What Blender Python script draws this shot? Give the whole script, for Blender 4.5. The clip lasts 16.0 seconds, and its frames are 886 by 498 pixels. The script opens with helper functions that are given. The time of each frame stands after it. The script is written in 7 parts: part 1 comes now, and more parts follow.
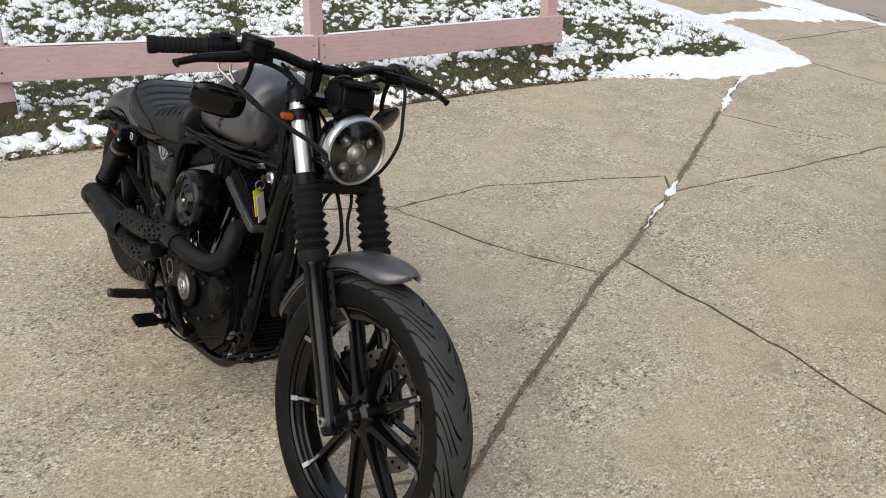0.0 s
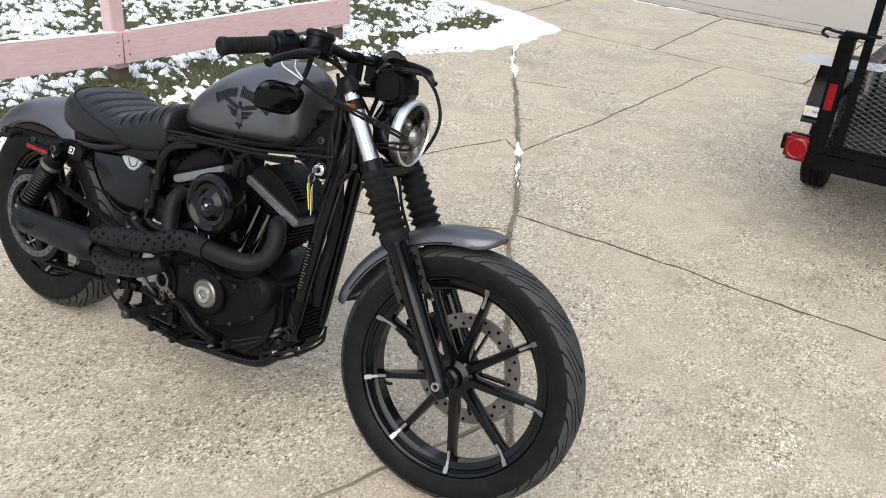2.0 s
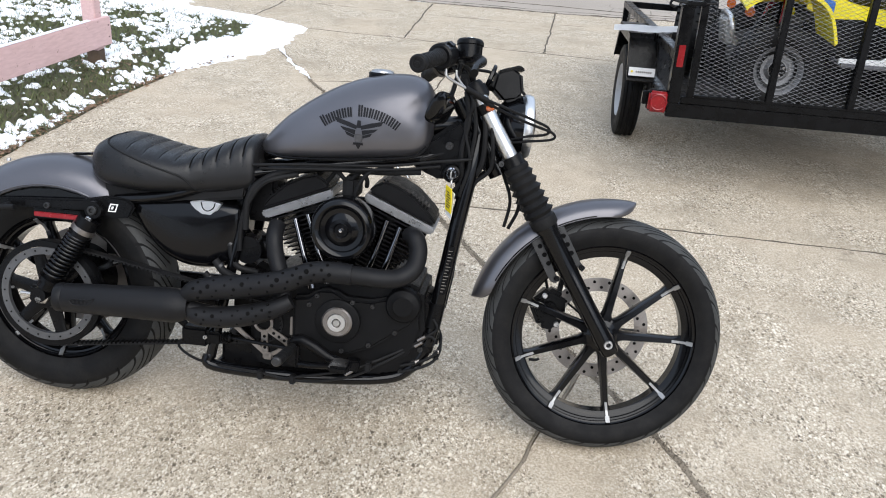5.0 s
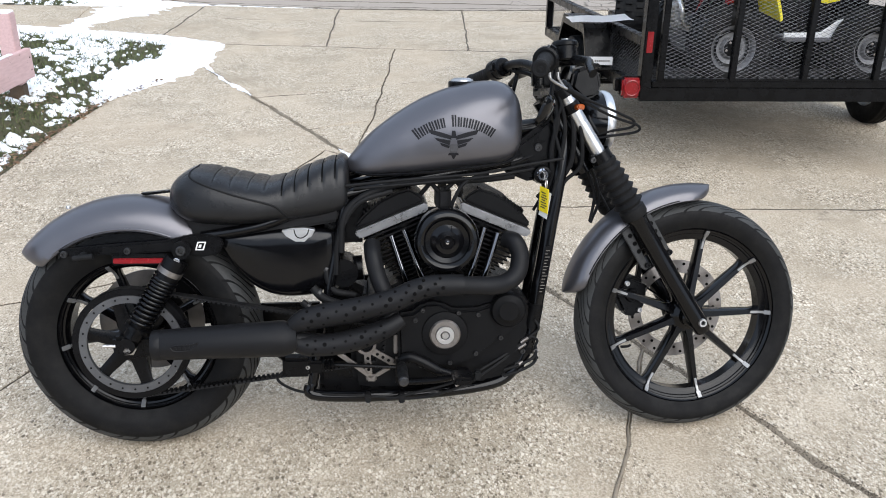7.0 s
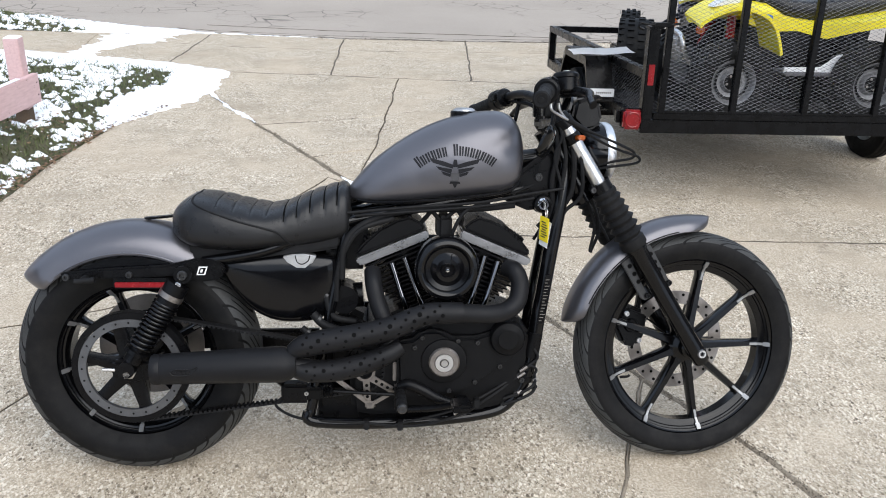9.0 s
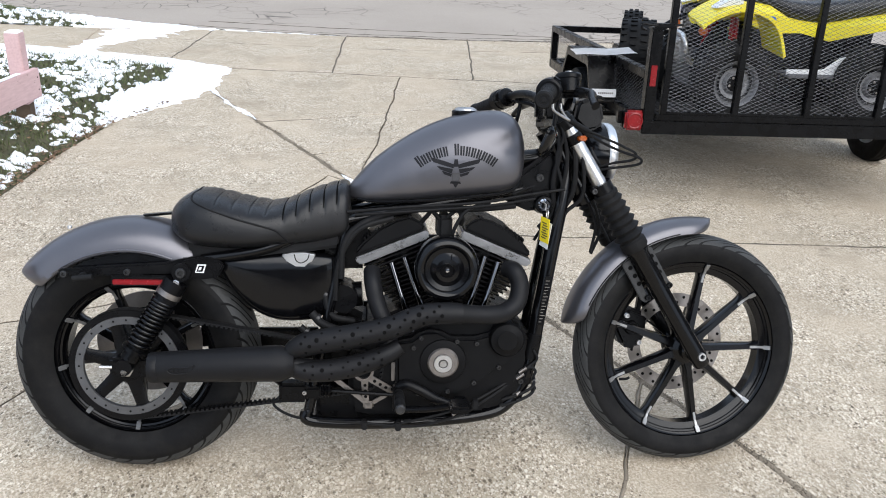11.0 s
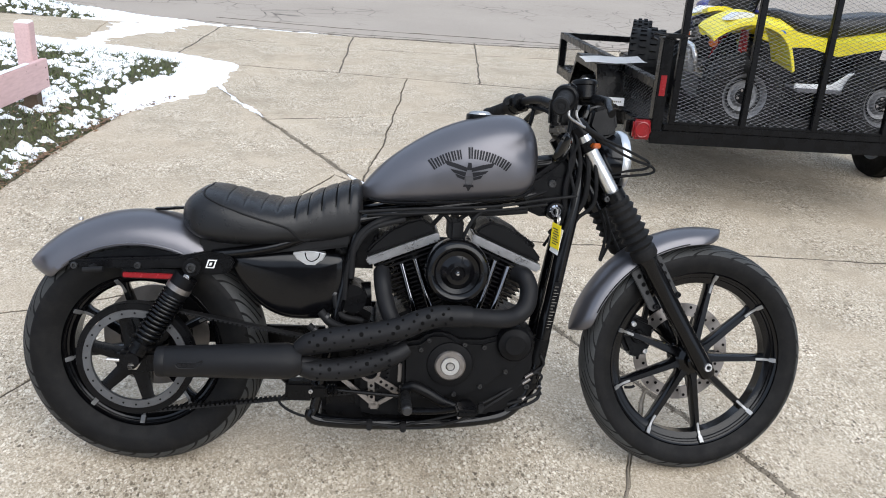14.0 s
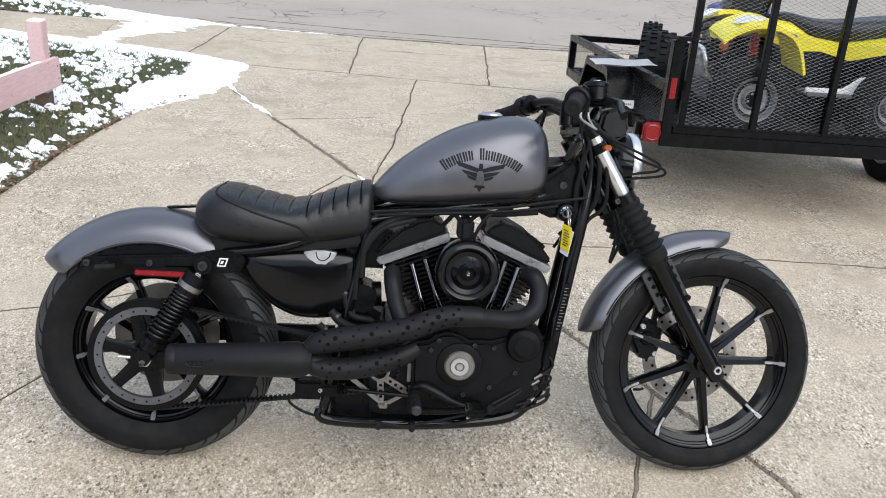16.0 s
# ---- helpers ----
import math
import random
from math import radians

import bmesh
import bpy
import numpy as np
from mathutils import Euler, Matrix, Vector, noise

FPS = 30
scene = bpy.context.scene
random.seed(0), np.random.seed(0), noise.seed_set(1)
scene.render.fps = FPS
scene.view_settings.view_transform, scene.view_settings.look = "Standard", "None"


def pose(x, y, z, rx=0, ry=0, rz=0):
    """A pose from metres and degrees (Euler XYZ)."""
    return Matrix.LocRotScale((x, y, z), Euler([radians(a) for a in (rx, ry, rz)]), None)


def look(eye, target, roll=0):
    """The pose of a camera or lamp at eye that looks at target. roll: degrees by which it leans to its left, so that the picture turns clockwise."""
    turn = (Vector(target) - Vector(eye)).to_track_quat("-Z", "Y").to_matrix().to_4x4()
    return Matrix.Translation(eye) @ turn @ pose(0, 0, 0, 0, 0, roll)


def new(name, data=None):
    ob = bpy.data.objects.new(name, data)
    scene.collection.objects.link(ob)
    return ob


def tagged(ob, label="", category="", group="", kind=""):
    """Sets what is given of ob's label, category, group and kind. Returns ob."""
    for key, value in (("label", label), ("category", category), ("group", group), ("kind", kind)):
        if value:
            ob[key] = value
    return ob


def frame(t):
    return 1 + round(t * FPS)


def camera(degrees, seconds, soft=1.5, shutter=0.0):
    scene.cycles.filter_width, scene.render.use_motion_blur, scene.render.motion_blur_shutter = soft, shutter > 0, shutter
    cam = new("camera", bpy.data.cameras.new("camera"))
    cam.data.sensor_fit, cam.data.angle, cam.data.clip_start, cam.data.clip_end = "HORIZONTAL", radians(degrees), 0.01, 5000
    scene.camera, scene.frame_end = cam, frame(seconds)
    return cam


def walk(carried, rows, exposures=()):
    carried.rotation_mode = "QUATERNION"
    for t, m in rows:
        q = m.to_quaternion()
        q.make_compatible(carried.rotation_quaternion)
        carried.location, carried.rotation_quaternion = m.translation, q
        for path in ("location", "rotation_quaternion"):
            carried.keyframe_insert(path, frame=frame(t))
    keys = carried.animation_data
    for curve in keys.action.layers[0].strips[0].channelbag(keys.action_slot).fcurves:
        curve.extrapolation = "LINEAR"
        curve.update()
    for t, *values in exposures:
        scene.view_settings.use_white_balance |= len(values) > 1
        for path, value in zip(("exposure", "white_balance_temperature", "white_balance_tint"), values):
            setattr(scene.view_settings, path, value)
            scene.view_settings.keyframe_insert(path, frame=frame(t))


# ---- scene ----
cam = camera(55.2, 16.0, 1.0)
PATH = [
    (0, (2.899, -0.671, 1.569), (1.453, 0.359, 0.648), 1.8),
    (0.5, (2.784, -0.887, 1.575), (1.46, 0.296, 0.654), 2.8),
    (1, (2.677, -1.128, 1.587), (1.463, 0.165, 0.662), 3.5),
    (1.5, (2.525, -1.267, 1.564), (1.441, 0.138, 0.643), 3.8),
    (2, (2.389, -1.418, 1.584), (1.464, 0.094, 0.657), 3.9),
    (2.5, (2.218, -1.612, 1.58), (1.467, -0.005, 0.656), 3.9),
    (3, (2.042, -1.724, 1.576), (1.41, -0.056, 0.671), 4.5),
    (3.5, (1.834, -1.784, 1.576), (1.321, -0.072, 0.678), 4.4),
    (4, (1.637, -1.864, 1.58), (1.263, -0.115, 0.685), 4.5),
    (4.5, (1.414, -1.979, 1.583), (1.177, -0.205, 0.692), 4.1),
    (5, (1.229, -1.97, 1.554), (1.092, -0.182, 0.67), 4.0),
    (5.2, (1.144, -1.956, 1.552), (1.035, -0.163, 0.672), 3.8),
    (7.3, (0.613, -1.984, 1.543), (0.807, -0.193, 0.675), 1.9),
    (7.5, (0.609, -1.984, 1.54), (0.819, -0.19, 0.682), 2.2),
    (8, (0.61, -1.987, 1.543), (0.816, -0.186, 0.698), 2.5),
    (8.5, (0.624, -1.992, 1.542), (0.796, -0.181, 0.711), 2.3),
    (9, (0.637, -1.993, 1.549), (0.792, -0.17, 0.739), 2.2),
    (11.5, (0.638, -1.98, 1.548), (0.798, -0.159, 0.735), 3.1),
    (12, (0.633, -1.985, 1.549), (0.799, -0.162, 0.744), 3.5),
    (12.5, (0.623, -1.99, 1.55), (0.793, -0.165, 0.749), 3.7),
    (13, (0.612, -1.99, 1.548), (0.78, -0.163, 0.75), 4.0),
    (13.5, (0.602, -1.985, 1.547), (0.766, -0.159, 0.748), 4.2),
    (14, (0.603, -1.982, 1.546), (0.764, -0.158, 0.74), 4.6),
    (14.5, (0.599, -1.983, 1.546), (0.764, -0.161, 0.737), 4.8),
    (15, (0.593, -1.987, 1.546), (0.756, -0.164, 0.74), 4.9),
    (15.5, (0.592, -1.985, 1.544), (0.745, -0.16, 0.74), 4.9),
    (16, (0.593, -1.987, 1.545), (0.738, -0.161, 0.741), 4.9),
]
walk(cam, [(t, look(eye, target, roll)) for t, eye, target, roll in PATH], [(0.0, 0.0, 6850, 10), (0.5, 0.06, 6800, 10), (1.0, 0.2, 6650, 10), (2.0, 0.5, 6450, 10), (2.6, 0.56, 6400, 10), (3.5, 0.56, 6300, 10), (5.0, 0.57, 6200, 10), (8.0, 0.53, 6150, 10), (16.0, 0.53, 6150, 10)])

# ---- light: an overcast winter day ----
world = bpy.data.worlds.new("overcast_sky")
scene.world = world
world.use_nodes = True
wt = world.node_tree
sky = wt.nodes.new("ShaderNodeTexSky")
sky.sky_type = 'NISHITA'
sky.sun_disc = False
sky.sun_elevation, sky.sun_rotation = radians(43), radians(156)
sky.dust_density, sky.ozone_density = 4.0, 1.0
cloud = wt.nodes.new("ShaderNodeMix")
cloud.data_type = 'RGBA'
cloud.inputs[0].default_value = 0.82
cloud.inputs[7].default_value = (6.3, 7.25, 8.7, 1)
wt.links.new(sky.outputs[0], cloud.inputs[6])
wt.links.new(cloud.outputs[2], wt.nodes["Background"].inputs[0])
wt.nodes["Background"].inputs[1].default_value = 0.109
sun = new("sun", bpy.data.lights.new("sun", 'SUN'))
sun.data.energy, sun.data.angle = 2.2, radians(65)
sun.data.color = (1.0, 0.945, 0.86)
sun.matrix_world = look((0, 0, 8), (-3.5, 7.8, 0))


# ---- materials ----
def nodes_of(name, col, rough, metal, coat=0.0):
    m = bpy.data.materials.new(name)
    m.use_nodes = True
    t = m.node_tree
    b = t.nodes["Principled BSDF"]
    b.inputs["Base Color"].default_value = (*col, 1)
    b.inputs["Roughness"].default_value = rough
    b.inputs["Metallic"].default_value = metal
    b.inputs["Coat Weight"].default_value = coat
    b.inputs["Coat Roughness"].default_value = 0.12
    return m, t, b


def noise_tex(t, scale, detail=4.0, rough=0.6):
    c = t.nodes.new("ShaderNodeTexCoord")
    n = t.nodes.new("ShaderNodeTexNoise")
    n.inputs["Scale"].default_value, n.inputs["Detail"].default_value = scale, detail
    n.inputs["Roughness"].default_value = rough
    t.links.new(c.outputs["Object"], n.inputs["Vector"])
    return n


def ramp(t, src, stops):
    r = t.nodes.new("ShaderNodeValToRGB")
    e = r.color_ramp.elements
    while len(e) < len(stops):
        e.new(0.5)
    for k, (p, v) in enumerate(stops):
        e[k].position = p
        e[k].color = (*v, 1) if isinstance(v, tuple) else (v, v, v, 1)
    t.links.new(src, r.inputs[0])
    return r.outputs[0]


def mixed(t, fac, a, b, kind='MIX'):
    x = t.nodes.new("ShaderNodeMix")
    x.data_type, x.blend_type = 'RGBA', kind
    for sock, v in ((0, fac), (6, a), (7, b)):
        if isinstance(v, (int, float)):
            x.inputs[sock].default_value = v
        elif isinstance(v, tuple):
            x.inputs[sock].default_value = (*v, 1)
        else:
            t.links.new(v, x.inputs[sock])
    return x.outputs[2]


def bumped(t, b, height, strength, dist):
    n = t.nodes.new("ShaderNodeBump")
    n.inputs["Strength"].default_value, n.inputs["Distance"].default_value = strength, dist
    t.links.new(height, n.inputs["Height"])
    t.links.new(n.outputs[0], b.inputs["Normal"])


def surf(name, col, rough=0.5, metal=0.0, coat=0.0, big=3.0, fine=180.0, vary=0.25, grain=0.15, rvar=0.12, dust=0.0):
    """A surface with stains at a large scale, grain at a fine one, uneven gloss and a thin film of dust."""
    m, t, b = nodes_of(name, col, rough, metal, coat)
    n1, n2 = noise_tex(t, big), noise_tex(t, fine, 3.0)
    lo, hi = tuple(c * (1 - vary) for c in col), tuple(min(1, c * (1 + vary)) for c in col)
    c = ramp(t, n1.outputs[0], [(0.3, lo), (0.7, hi)])
    c = mixed(t, 0.35, c, ramp(t, n2.outputs[0], [(0.3, lo), (0.7, hi)]))
    if dust:
        d = ramp(t, noise_tex(t, big * 2.3, 6.0, 0.75).outputs[0], [(0.45, 0.0), (0.8, dust)])
        c = mixed(t, d, c, (0.3, 0.27, 0.22))
    t.links.new(c, b.inputs["Base Color"])
    r = ramp(t, noise_tex(t, big * 4, 5.0).outputs[0], [(0.3, max(0.02, rough - rvar)), (0.7, min(1, rough + rvar))])
    t.links.new(r, b.inputs["Roughness"])
    if grain:
        bumped(t, b, n2.outputs[0], grain, 0.002)
    return m


M = {}
M["tyre"] = surf("tyre_rubber", (0.0045, 0.0045, 0.0048), 0.58, big=8, fine=300, vary=0.35, grain=0.2, dust=0.025)
# crown grey: scrubbed rubber plus the sky's grazing sheen, put into the colour
M["tread"] = surf("scrubbed_sheen_tread_rubber", (0.036, 0.037, 0.037), 0.62, big=14, fine=260, vary=0.35, grain=0.3, dust=0.05)
# lighter than the satin black: the brackets' sky sheen is put into the colour
M["bracketgrey"] = surf("sheen_grey_bracket", (0.02, 0.02, 0.021), 0.4, metal=0.3, big=20, fine=400, vary=0.3, dust=0.06)
M["rubber"] = surf("moulded_rubber", (0.009, 0.009, 0.0096), 0.6, big=12, fine=400, grain=0.2, dust=0.02)
M["gloss"] = surf("gloss_black_paint", (0.0025, 0.0025, 0.003), 0.14, coat=0.0, big=5, fine=60, grain=0.0, rvar=0.05, dust=0.0)
M["satin"] = surf("satin_black_paint", (0.0035, 0.0035, 0.004), 0.3, big=6, fine=220, grain=0.05, dust=0.004)
M["wrinkle"] = surf("wrinkle_black_coat", (0.0048, 0.0048, 0.0053), 0.4, big=9, fine=700, grain=0.45, dust=0.006)
M["exhaust"] = surf("matt_black_exhaust", (0.0085, 0.0085, 0.0094), 0.48, big=7, fine=500, grain=0.12, dust=0.006)
M["denim"] = surf("charcoal_metallic_paint", (0.13, 0.127, 0.138), 0.33, metal=0.75, big=4, fine=900, vary=0.1, grain=0.04, rvar=0.05)
M["silverband"] = surf("grey_machined_band", (0.24, 0.24, 0.245), 0.35, metal=0.8, big=14, fine=500, vary=0.2, grain=0.08)
M["chrome"] = surf("polished_chrome", (0.78, 0.78, 0.8), 0.08, metal=1.0, big=10, fine=100, vary=0.05, grain=0.0, rvar=0.04)
M["alu"] = surf("brushed_aluminium", (0.68, 0.68, 0.68), 0.34, metal=1.0, big=20, fine=500, vary=0.05, grain=0.03, rvar=0.04)
M["steel"] = surf("worn_steel", (0.5, 0.49, 0.48), 0.34, metal=1.0, big=25, fine=400, vary=0.3, grain=0.08)
M["discsteel"] = surf("dull_disc_steel", (0.24, 0.22, 0.205), 0.42, metal=0.9, big=25, fine=400, vary=0.25, grain=0.08)
M["pulleyface"] = surf("grey_pulley_metal", (0.075, 0.076, 0.08), 0.45, metal=0.3, big=20, fine=400, vary=0.25, dust=0.06)
M["vinyl"] = surf("black_seat_vinyl", (0.009, 0.009, 0.0098), 0.31, big=10, fine=800, grain=0.25, rvar=0.06, dust=0.004)
M["red"] = surf("red_reflector", (0.19, 0.003, 0.006), 0.2, big=20, fine=200, grain=0.1)
M["amber"] = surf("amber_lens", (0.42, 0.085, 0.006), 0.25, big=20, fine=200, grain=0.1)
M["yellowtag"] = surf("yellow_tag_plastic", (0.85, 0.68, 0.02), 0.4, big=20, fine=200, vary=0.06, grain=0.0)
M["whitetag"] = surf("white_tag_paper", (0.75, 0.75, 0.75), 0.6, big=20, fine=200, vary=0.06, grain=0.0)
M["decal"] = surf("dark_decal_ink", (0.012, 0.012, 0.014), 0.45, big=20, fine=200, grain=0.0)
M["decal2"] = surf("grey_decal_ink", (0.045, 0.044, 0.047), 0.45, big=20, fine=200, grain=0.0)
M["hole"] = surf("dark_hollow", (0.006, 0.006, 0.006), 0.9, grain=0.0)
M["trailer"] = surf("black_trailer_paint", (0.0025, 0.0025, 0.003), 0.28, coat=0.0, big=4, fine=200, grain=0.06, dust=0.004)
M["dullrim"] = surf("dull_silver_paint", (0.2, 0.2, 0.205), 0.5, metal=0.6, big=30, fine=300, vary=0.35, grain=0.1)
M["mesh"] = surf("painted_mesh", (0.085, 0.087, 0.094), 0.3, metal=0.7, big=6, fine=200, grain=0.05)
# pushrod chrome: the engine's dark reflections are put into the base colour
M["dimchrome"] = surf("dimmed_chrome", (0.2, 0.2, 0.21), 0.07, metal=1.0, big=10, fine=100, vary=0.1, grain=0.0, rvar=0.03)
M["tip"] = surf("bare_machined_tip", (0.3, 0.3, 0.3), 0.42, metal=0.8, big=30, fine=300, vary=0.1, grain=0.0)
M["whiterim"] = surf("white_wheel_paint", (0.4, 0.4, 0.4), 0.35, big=8, fine=120, vary=0.08, grain=0.0, dust=0.2)
M["yellow"] = surf("yellow_plastic", (0.85, 0.72, 0.015), 0.32, big=5, fine=200, vary=0.06, grain=0.02, dust=0.06)
M["blue"] = surf("deep_blue_plastic", (0.01, 0.012, 0.19), 0.3, big=5, fine=200, vary=0.1, grain=0.02)
M["bluedecal"] = surf("bright_blue_decal", (0.02, 0.12, 0.5), 0.3, big=5, fine=200, grain=0.0)
M["greywall"] = surf("grey_atv_plastic", (0.09, 0.09, 0.1), 0.5, big=5, fine=200, grain=0.05, dust=0.1)

for key, level in (("tyre", 0.15), ("rubber", 0.13), ("exhaust", 0.16), ("wrinkle", 0.1), ("satin", 0.14), ("vinyl", 0.3), ("hole", 0.02), ("trailer", 0.16), ("gloss", 0.3), ("decal", 0.15), ("tread", 0.25)):
    M[key].node_tree.nodes["Principled BSDF"].inputs["Specular IOR Level"].default_value = level

# clear plastic over the headlamp
m, t, b = nodes_of("clear_lens", (0.95, 0.95, 0.95), 0.03, 0.0)
b.inputs["Transmission Weight"].default_value = 1.0
b.inputs["IOR"].default_value = 1.45
M["lens"] = m
m, t, b = nodes_of("dark_mirror_glass", (0.75, 0.78, 0.8), 0.02, 1.0)
M["mirror"] = m


def concrete_material():
    """Worn driveway concrete: pale and dark aggregate in a tan paste, bare and covered patches, soft stains."""
    m, t, b = nodes_of("exposed_aggregate_concrete", (0.4, 0.36, 0.3), 0.9, 0.0)
    broad = noise_tex(t, 0.8, 6.0, 0.65)
    mid = noise_tex(t, 6.0, 6.0, 0.72)
    fine = noise_tex(t, 130.0, 4.0, 0.75)
    c = ramp(t, broad.outputs[0], [(0.38, (0.41, 0.33, 0.24)), (0.5, (0.5, 0.425, 0.328)), (0.62, (0.58, 0.505, 0.405))])
    c = mixed(t, 0.55, c, ramp(t, mid.outputs[0], [(0.38, (0.36, 0.3, 0.222)), (0.6, (0.6, 0.53, 0.425))]))
    c = mixed(t, 0.45, c, ramp(t, fine.outputs[0], [(0.38, (0.2, 0.155, 0.105)), (0.5, (0.48, 0.405, 0.313)), (0.61, (0.78, 0.69, 0.565))]))
    co = t.nodes.new("ShaderNodeTexCoord")
    bare = ramp(t, noise_tex(t, 1.6, 6.0, 0.72).outputs[0], [(0.4, 0.12), (0.6, 1.0)])
    heights = []
    for scale, lim, few in ((230.0, 0.46, 0.36), (125.0, 0.42, 0.5), (66.0, 0.35, 0.6)):
        v = t.nodes.new("ShaderNodeTexVoronoi")
        v.voronoi_dimensions = '2D'
        v.inputs["Scale"].default_value = scale
        v.inputs["Randomness"].default_value = 1.0
        mp = t.nodes.new("ShaderNodeMapping")
        mp.inputs["Rotation"].default_value = (0.0, 0.0, scale)
        mp.inputs["Scale"].default_value = (1.0, 0.68, 1.0)
        t.links.new(co.outputs["Object"], mp.inputs[0])
        w = t.nodes.new("ShaderNodeMix")
        w.data_type = 'VECTOR'
        w.inputs[0].default_value = 0.006
        t.links.new(mp.outputs[0], w.inputs[4])
        t.links.new(noise_tex(t, 240.0, 2.0).outputs["Color"], w.inputs[5])
        t.links.new(w.outputs[1], v.inputs["Vector"])
        mask = ramp(t, v.outputs["Distance"], [(lim - 0.05, 1.0), (lim, 0.0)])
        g = t.nodes.new("ShaderNodeSeparateColor")
        t.links.new(v.outputs["Color"], g.inputs[0])
        stone = ramp(t, g.outputs[0], [(0.04, (0.08, 0.06, 0.04)), (0.22, (0.22, 0.175, 0.12)), (0.4, (0.46, 0.39, 0.29)), (0.62, (0.76, 0.69, 0.57)), (0.95, (0.93, 0.88, 0.78))])
        pick = t.nodes.new("ShaderNodeMath")
        pick.operation = 'MULTIPLY'
        t.links.new(mask, pick.inputs[0])
        t.links.new(ramp(t, g.outputs[1], [(few, 0.0), (few + 0.06, 0.95)]), pick.inputs[1])
        both = t.nodes.new("ShaderNodeMath")
        both.operation = 'MULTIPLY'
        t.links.new(pick.outputs[0], both.inputs[0])
        t.links.new(bare, both.inputs[1])
        c = mixed(t, both.outputs[0], c, stone)
        heights.append(both.outputs[0])
    dirt = ramp(t, noise_tex(t, 1.7, 8.0, 0.78).outputs[0], [(0.48, 0.0), (0.66, 0.42)])
    c = mixed(t, dirt, c, (0.25, 0.21, 0.155))
    spots = ramp(t, noise_tex(t, 4.3, 7.0, 0.8).outputs[0], [(0.6, 0.0), (0.7, 0.5)])
    c = mixed(t, spots, c, (0.16, 0.135, 0.105))
    info = t.nodes.new("ShaderNodeObjectInfo")
    c = mixed(t, 0.5, c, ramp(t, info.outputs["Random"], [(0.0, (0.93, 0.92, 0.9)), (1.0, (1.0, 1.0, 1.0))]), 'MULTIPLY')
    c = mixed(t, 1.0, c, (0.965, 0.94, 0.9), 'MULTIPLY')
    t.links.new(c, b.inputs["Base Color"])
    h = mixed(t, 0.5, fine.outputs[0], heights[0])
    h = mixed(t, 0.35, h, heights[2])
    bumped(t, b, h, 0.9, 0.007)
    return m


def asphalt_material():
    m, t, b = nodes_of("worn_grey_asphalt", (0.1, 0.1, 0.1), 0.9, 0.0)
    fine = noise_tex(t, 140.0, 3.0, 0.7)
    c = ramp(t, noise_tex(t, 0.5, 6.0, 0.6).outputs[0], [(0.3, (0.32, 0.275, 0.228)), (0.7, (0.42, 0.365, 0.308))])
    c = mixed(t, 0.4, c, ramp(t, fine.outputs[0], [(0.3, (0.17, 0.148, 0.125)), (0.7, (0.45, 0.395, 0.335))]))
    co = t.nodes.new("ShaderNodeTexCoord")
    w = t.nodes.new("ShaderNodeMix")
    w.data_type = 'VECTOR'
    w.inputs[0].default_value = 0.06
    t.links.new(co.outputs["Object"], w.inputs[4])
    t.links.new(noise_tex(t, 3.0, 4.0).outputs["Color"], w.inputs[5])
    v = t.nodes.new("ShaderNodeTexVoronoi")
    v.feature = 'DISTANCE_TO_EDGE'
    v.inputs["Scale"].default_value = 3.4
    t.links.new(w.outputs[1], v.inputs["Vector"])
    crack = ramp(t, v.outputs["Distance"], [(0.008, 1.0), (0.03, 0.0)])
    where = ramp(t, noise_tex(t, 0.45, 3.0).outputs[0], [(0.5, 0.0), (0.6, 0.85)])
    k = mixed(t, 1.0, crack, where, 'MULTIPLY')
    c = mixed(t, k, c, (0.05, 0.042, 0.035))
    t.links.new(c, b.inputs["Base Color"])
    bumped(t, b, fine.outputs[0], 0.5, 0.004)
    return m


def snow_material():
    m, t, b = nodes_of("thin_old_snow", (0.86, 0.88, 0.92), 0.75, 0.0)
    c = ramp(t, noise_tex(t, 14.0, 5.0, 0.7).outputs[0], [(0.28, (0.74, 0.76, 0.8)), (0.55, (0.88, 0.9, 0.93))])
    t.links.new(c, b.inputs["Base Color"])
    b.inputs["Subsurface Weight"].default_value = 0.2
    b.inputs["Subsurface Radius"].default_value = (0.02, 0.02, 0.025)
    bumped(t, b, noise_tex(t, 110.0, 4.0).outputs[0], 0.4, 0.005)
    return m


def pink_material():
    """Faded pink paint on timber: grain, knots, chipped and dirty patches."""
    m, t, b = nodes_of("faded_pink_paint", (0.55, 0.33, 0.33), 0.7, 0.0)
    co = t.nodes.new("ShaderNodeTexCoord")
    mp = t.nodes.new("ShaderNodeMapping")
    mp.inputs["Scale"].default_value = (9.0, 1.2, 9.0)
    t.links.new(co.outputs["Object"], mp.inputs[0])
    n = t.nodes.new("ShaderNodeTexNoise")
    n.inputs["Scale"].default_value, n.inputs["Detail"].default_value = 9.0, 6.0
    t.links.new(mp.outputs[0], n.inputs["Vector"])
    c = ramp(t, n.outputs[0], [(0.28, (0.5, 0.33, 0.325)), (0.7, (0.66, 0.46, 0.455))])
    c = mixed(t, 0.4, c, ramp(t, noise_tex(t, 3.0, 5.0).outputs[0], [(0.3, (0.56, 0.39, 0.385)), (0.7, (0.72, 0.53, 0.52))]))
    chip = ramp(t, noise_tex(t, 26.0, 6.0, 0.75).outputs[0], [(0.63, 0.0), (0.68, 0.85)])
    c = mixed(t, chip, c, (0.2, 0.13, 0.1))
    t.links.new(c, b.inputs["Base Color"])
    bumped(t, b, n.outputs[0], 0.3, 0.003)
    return m


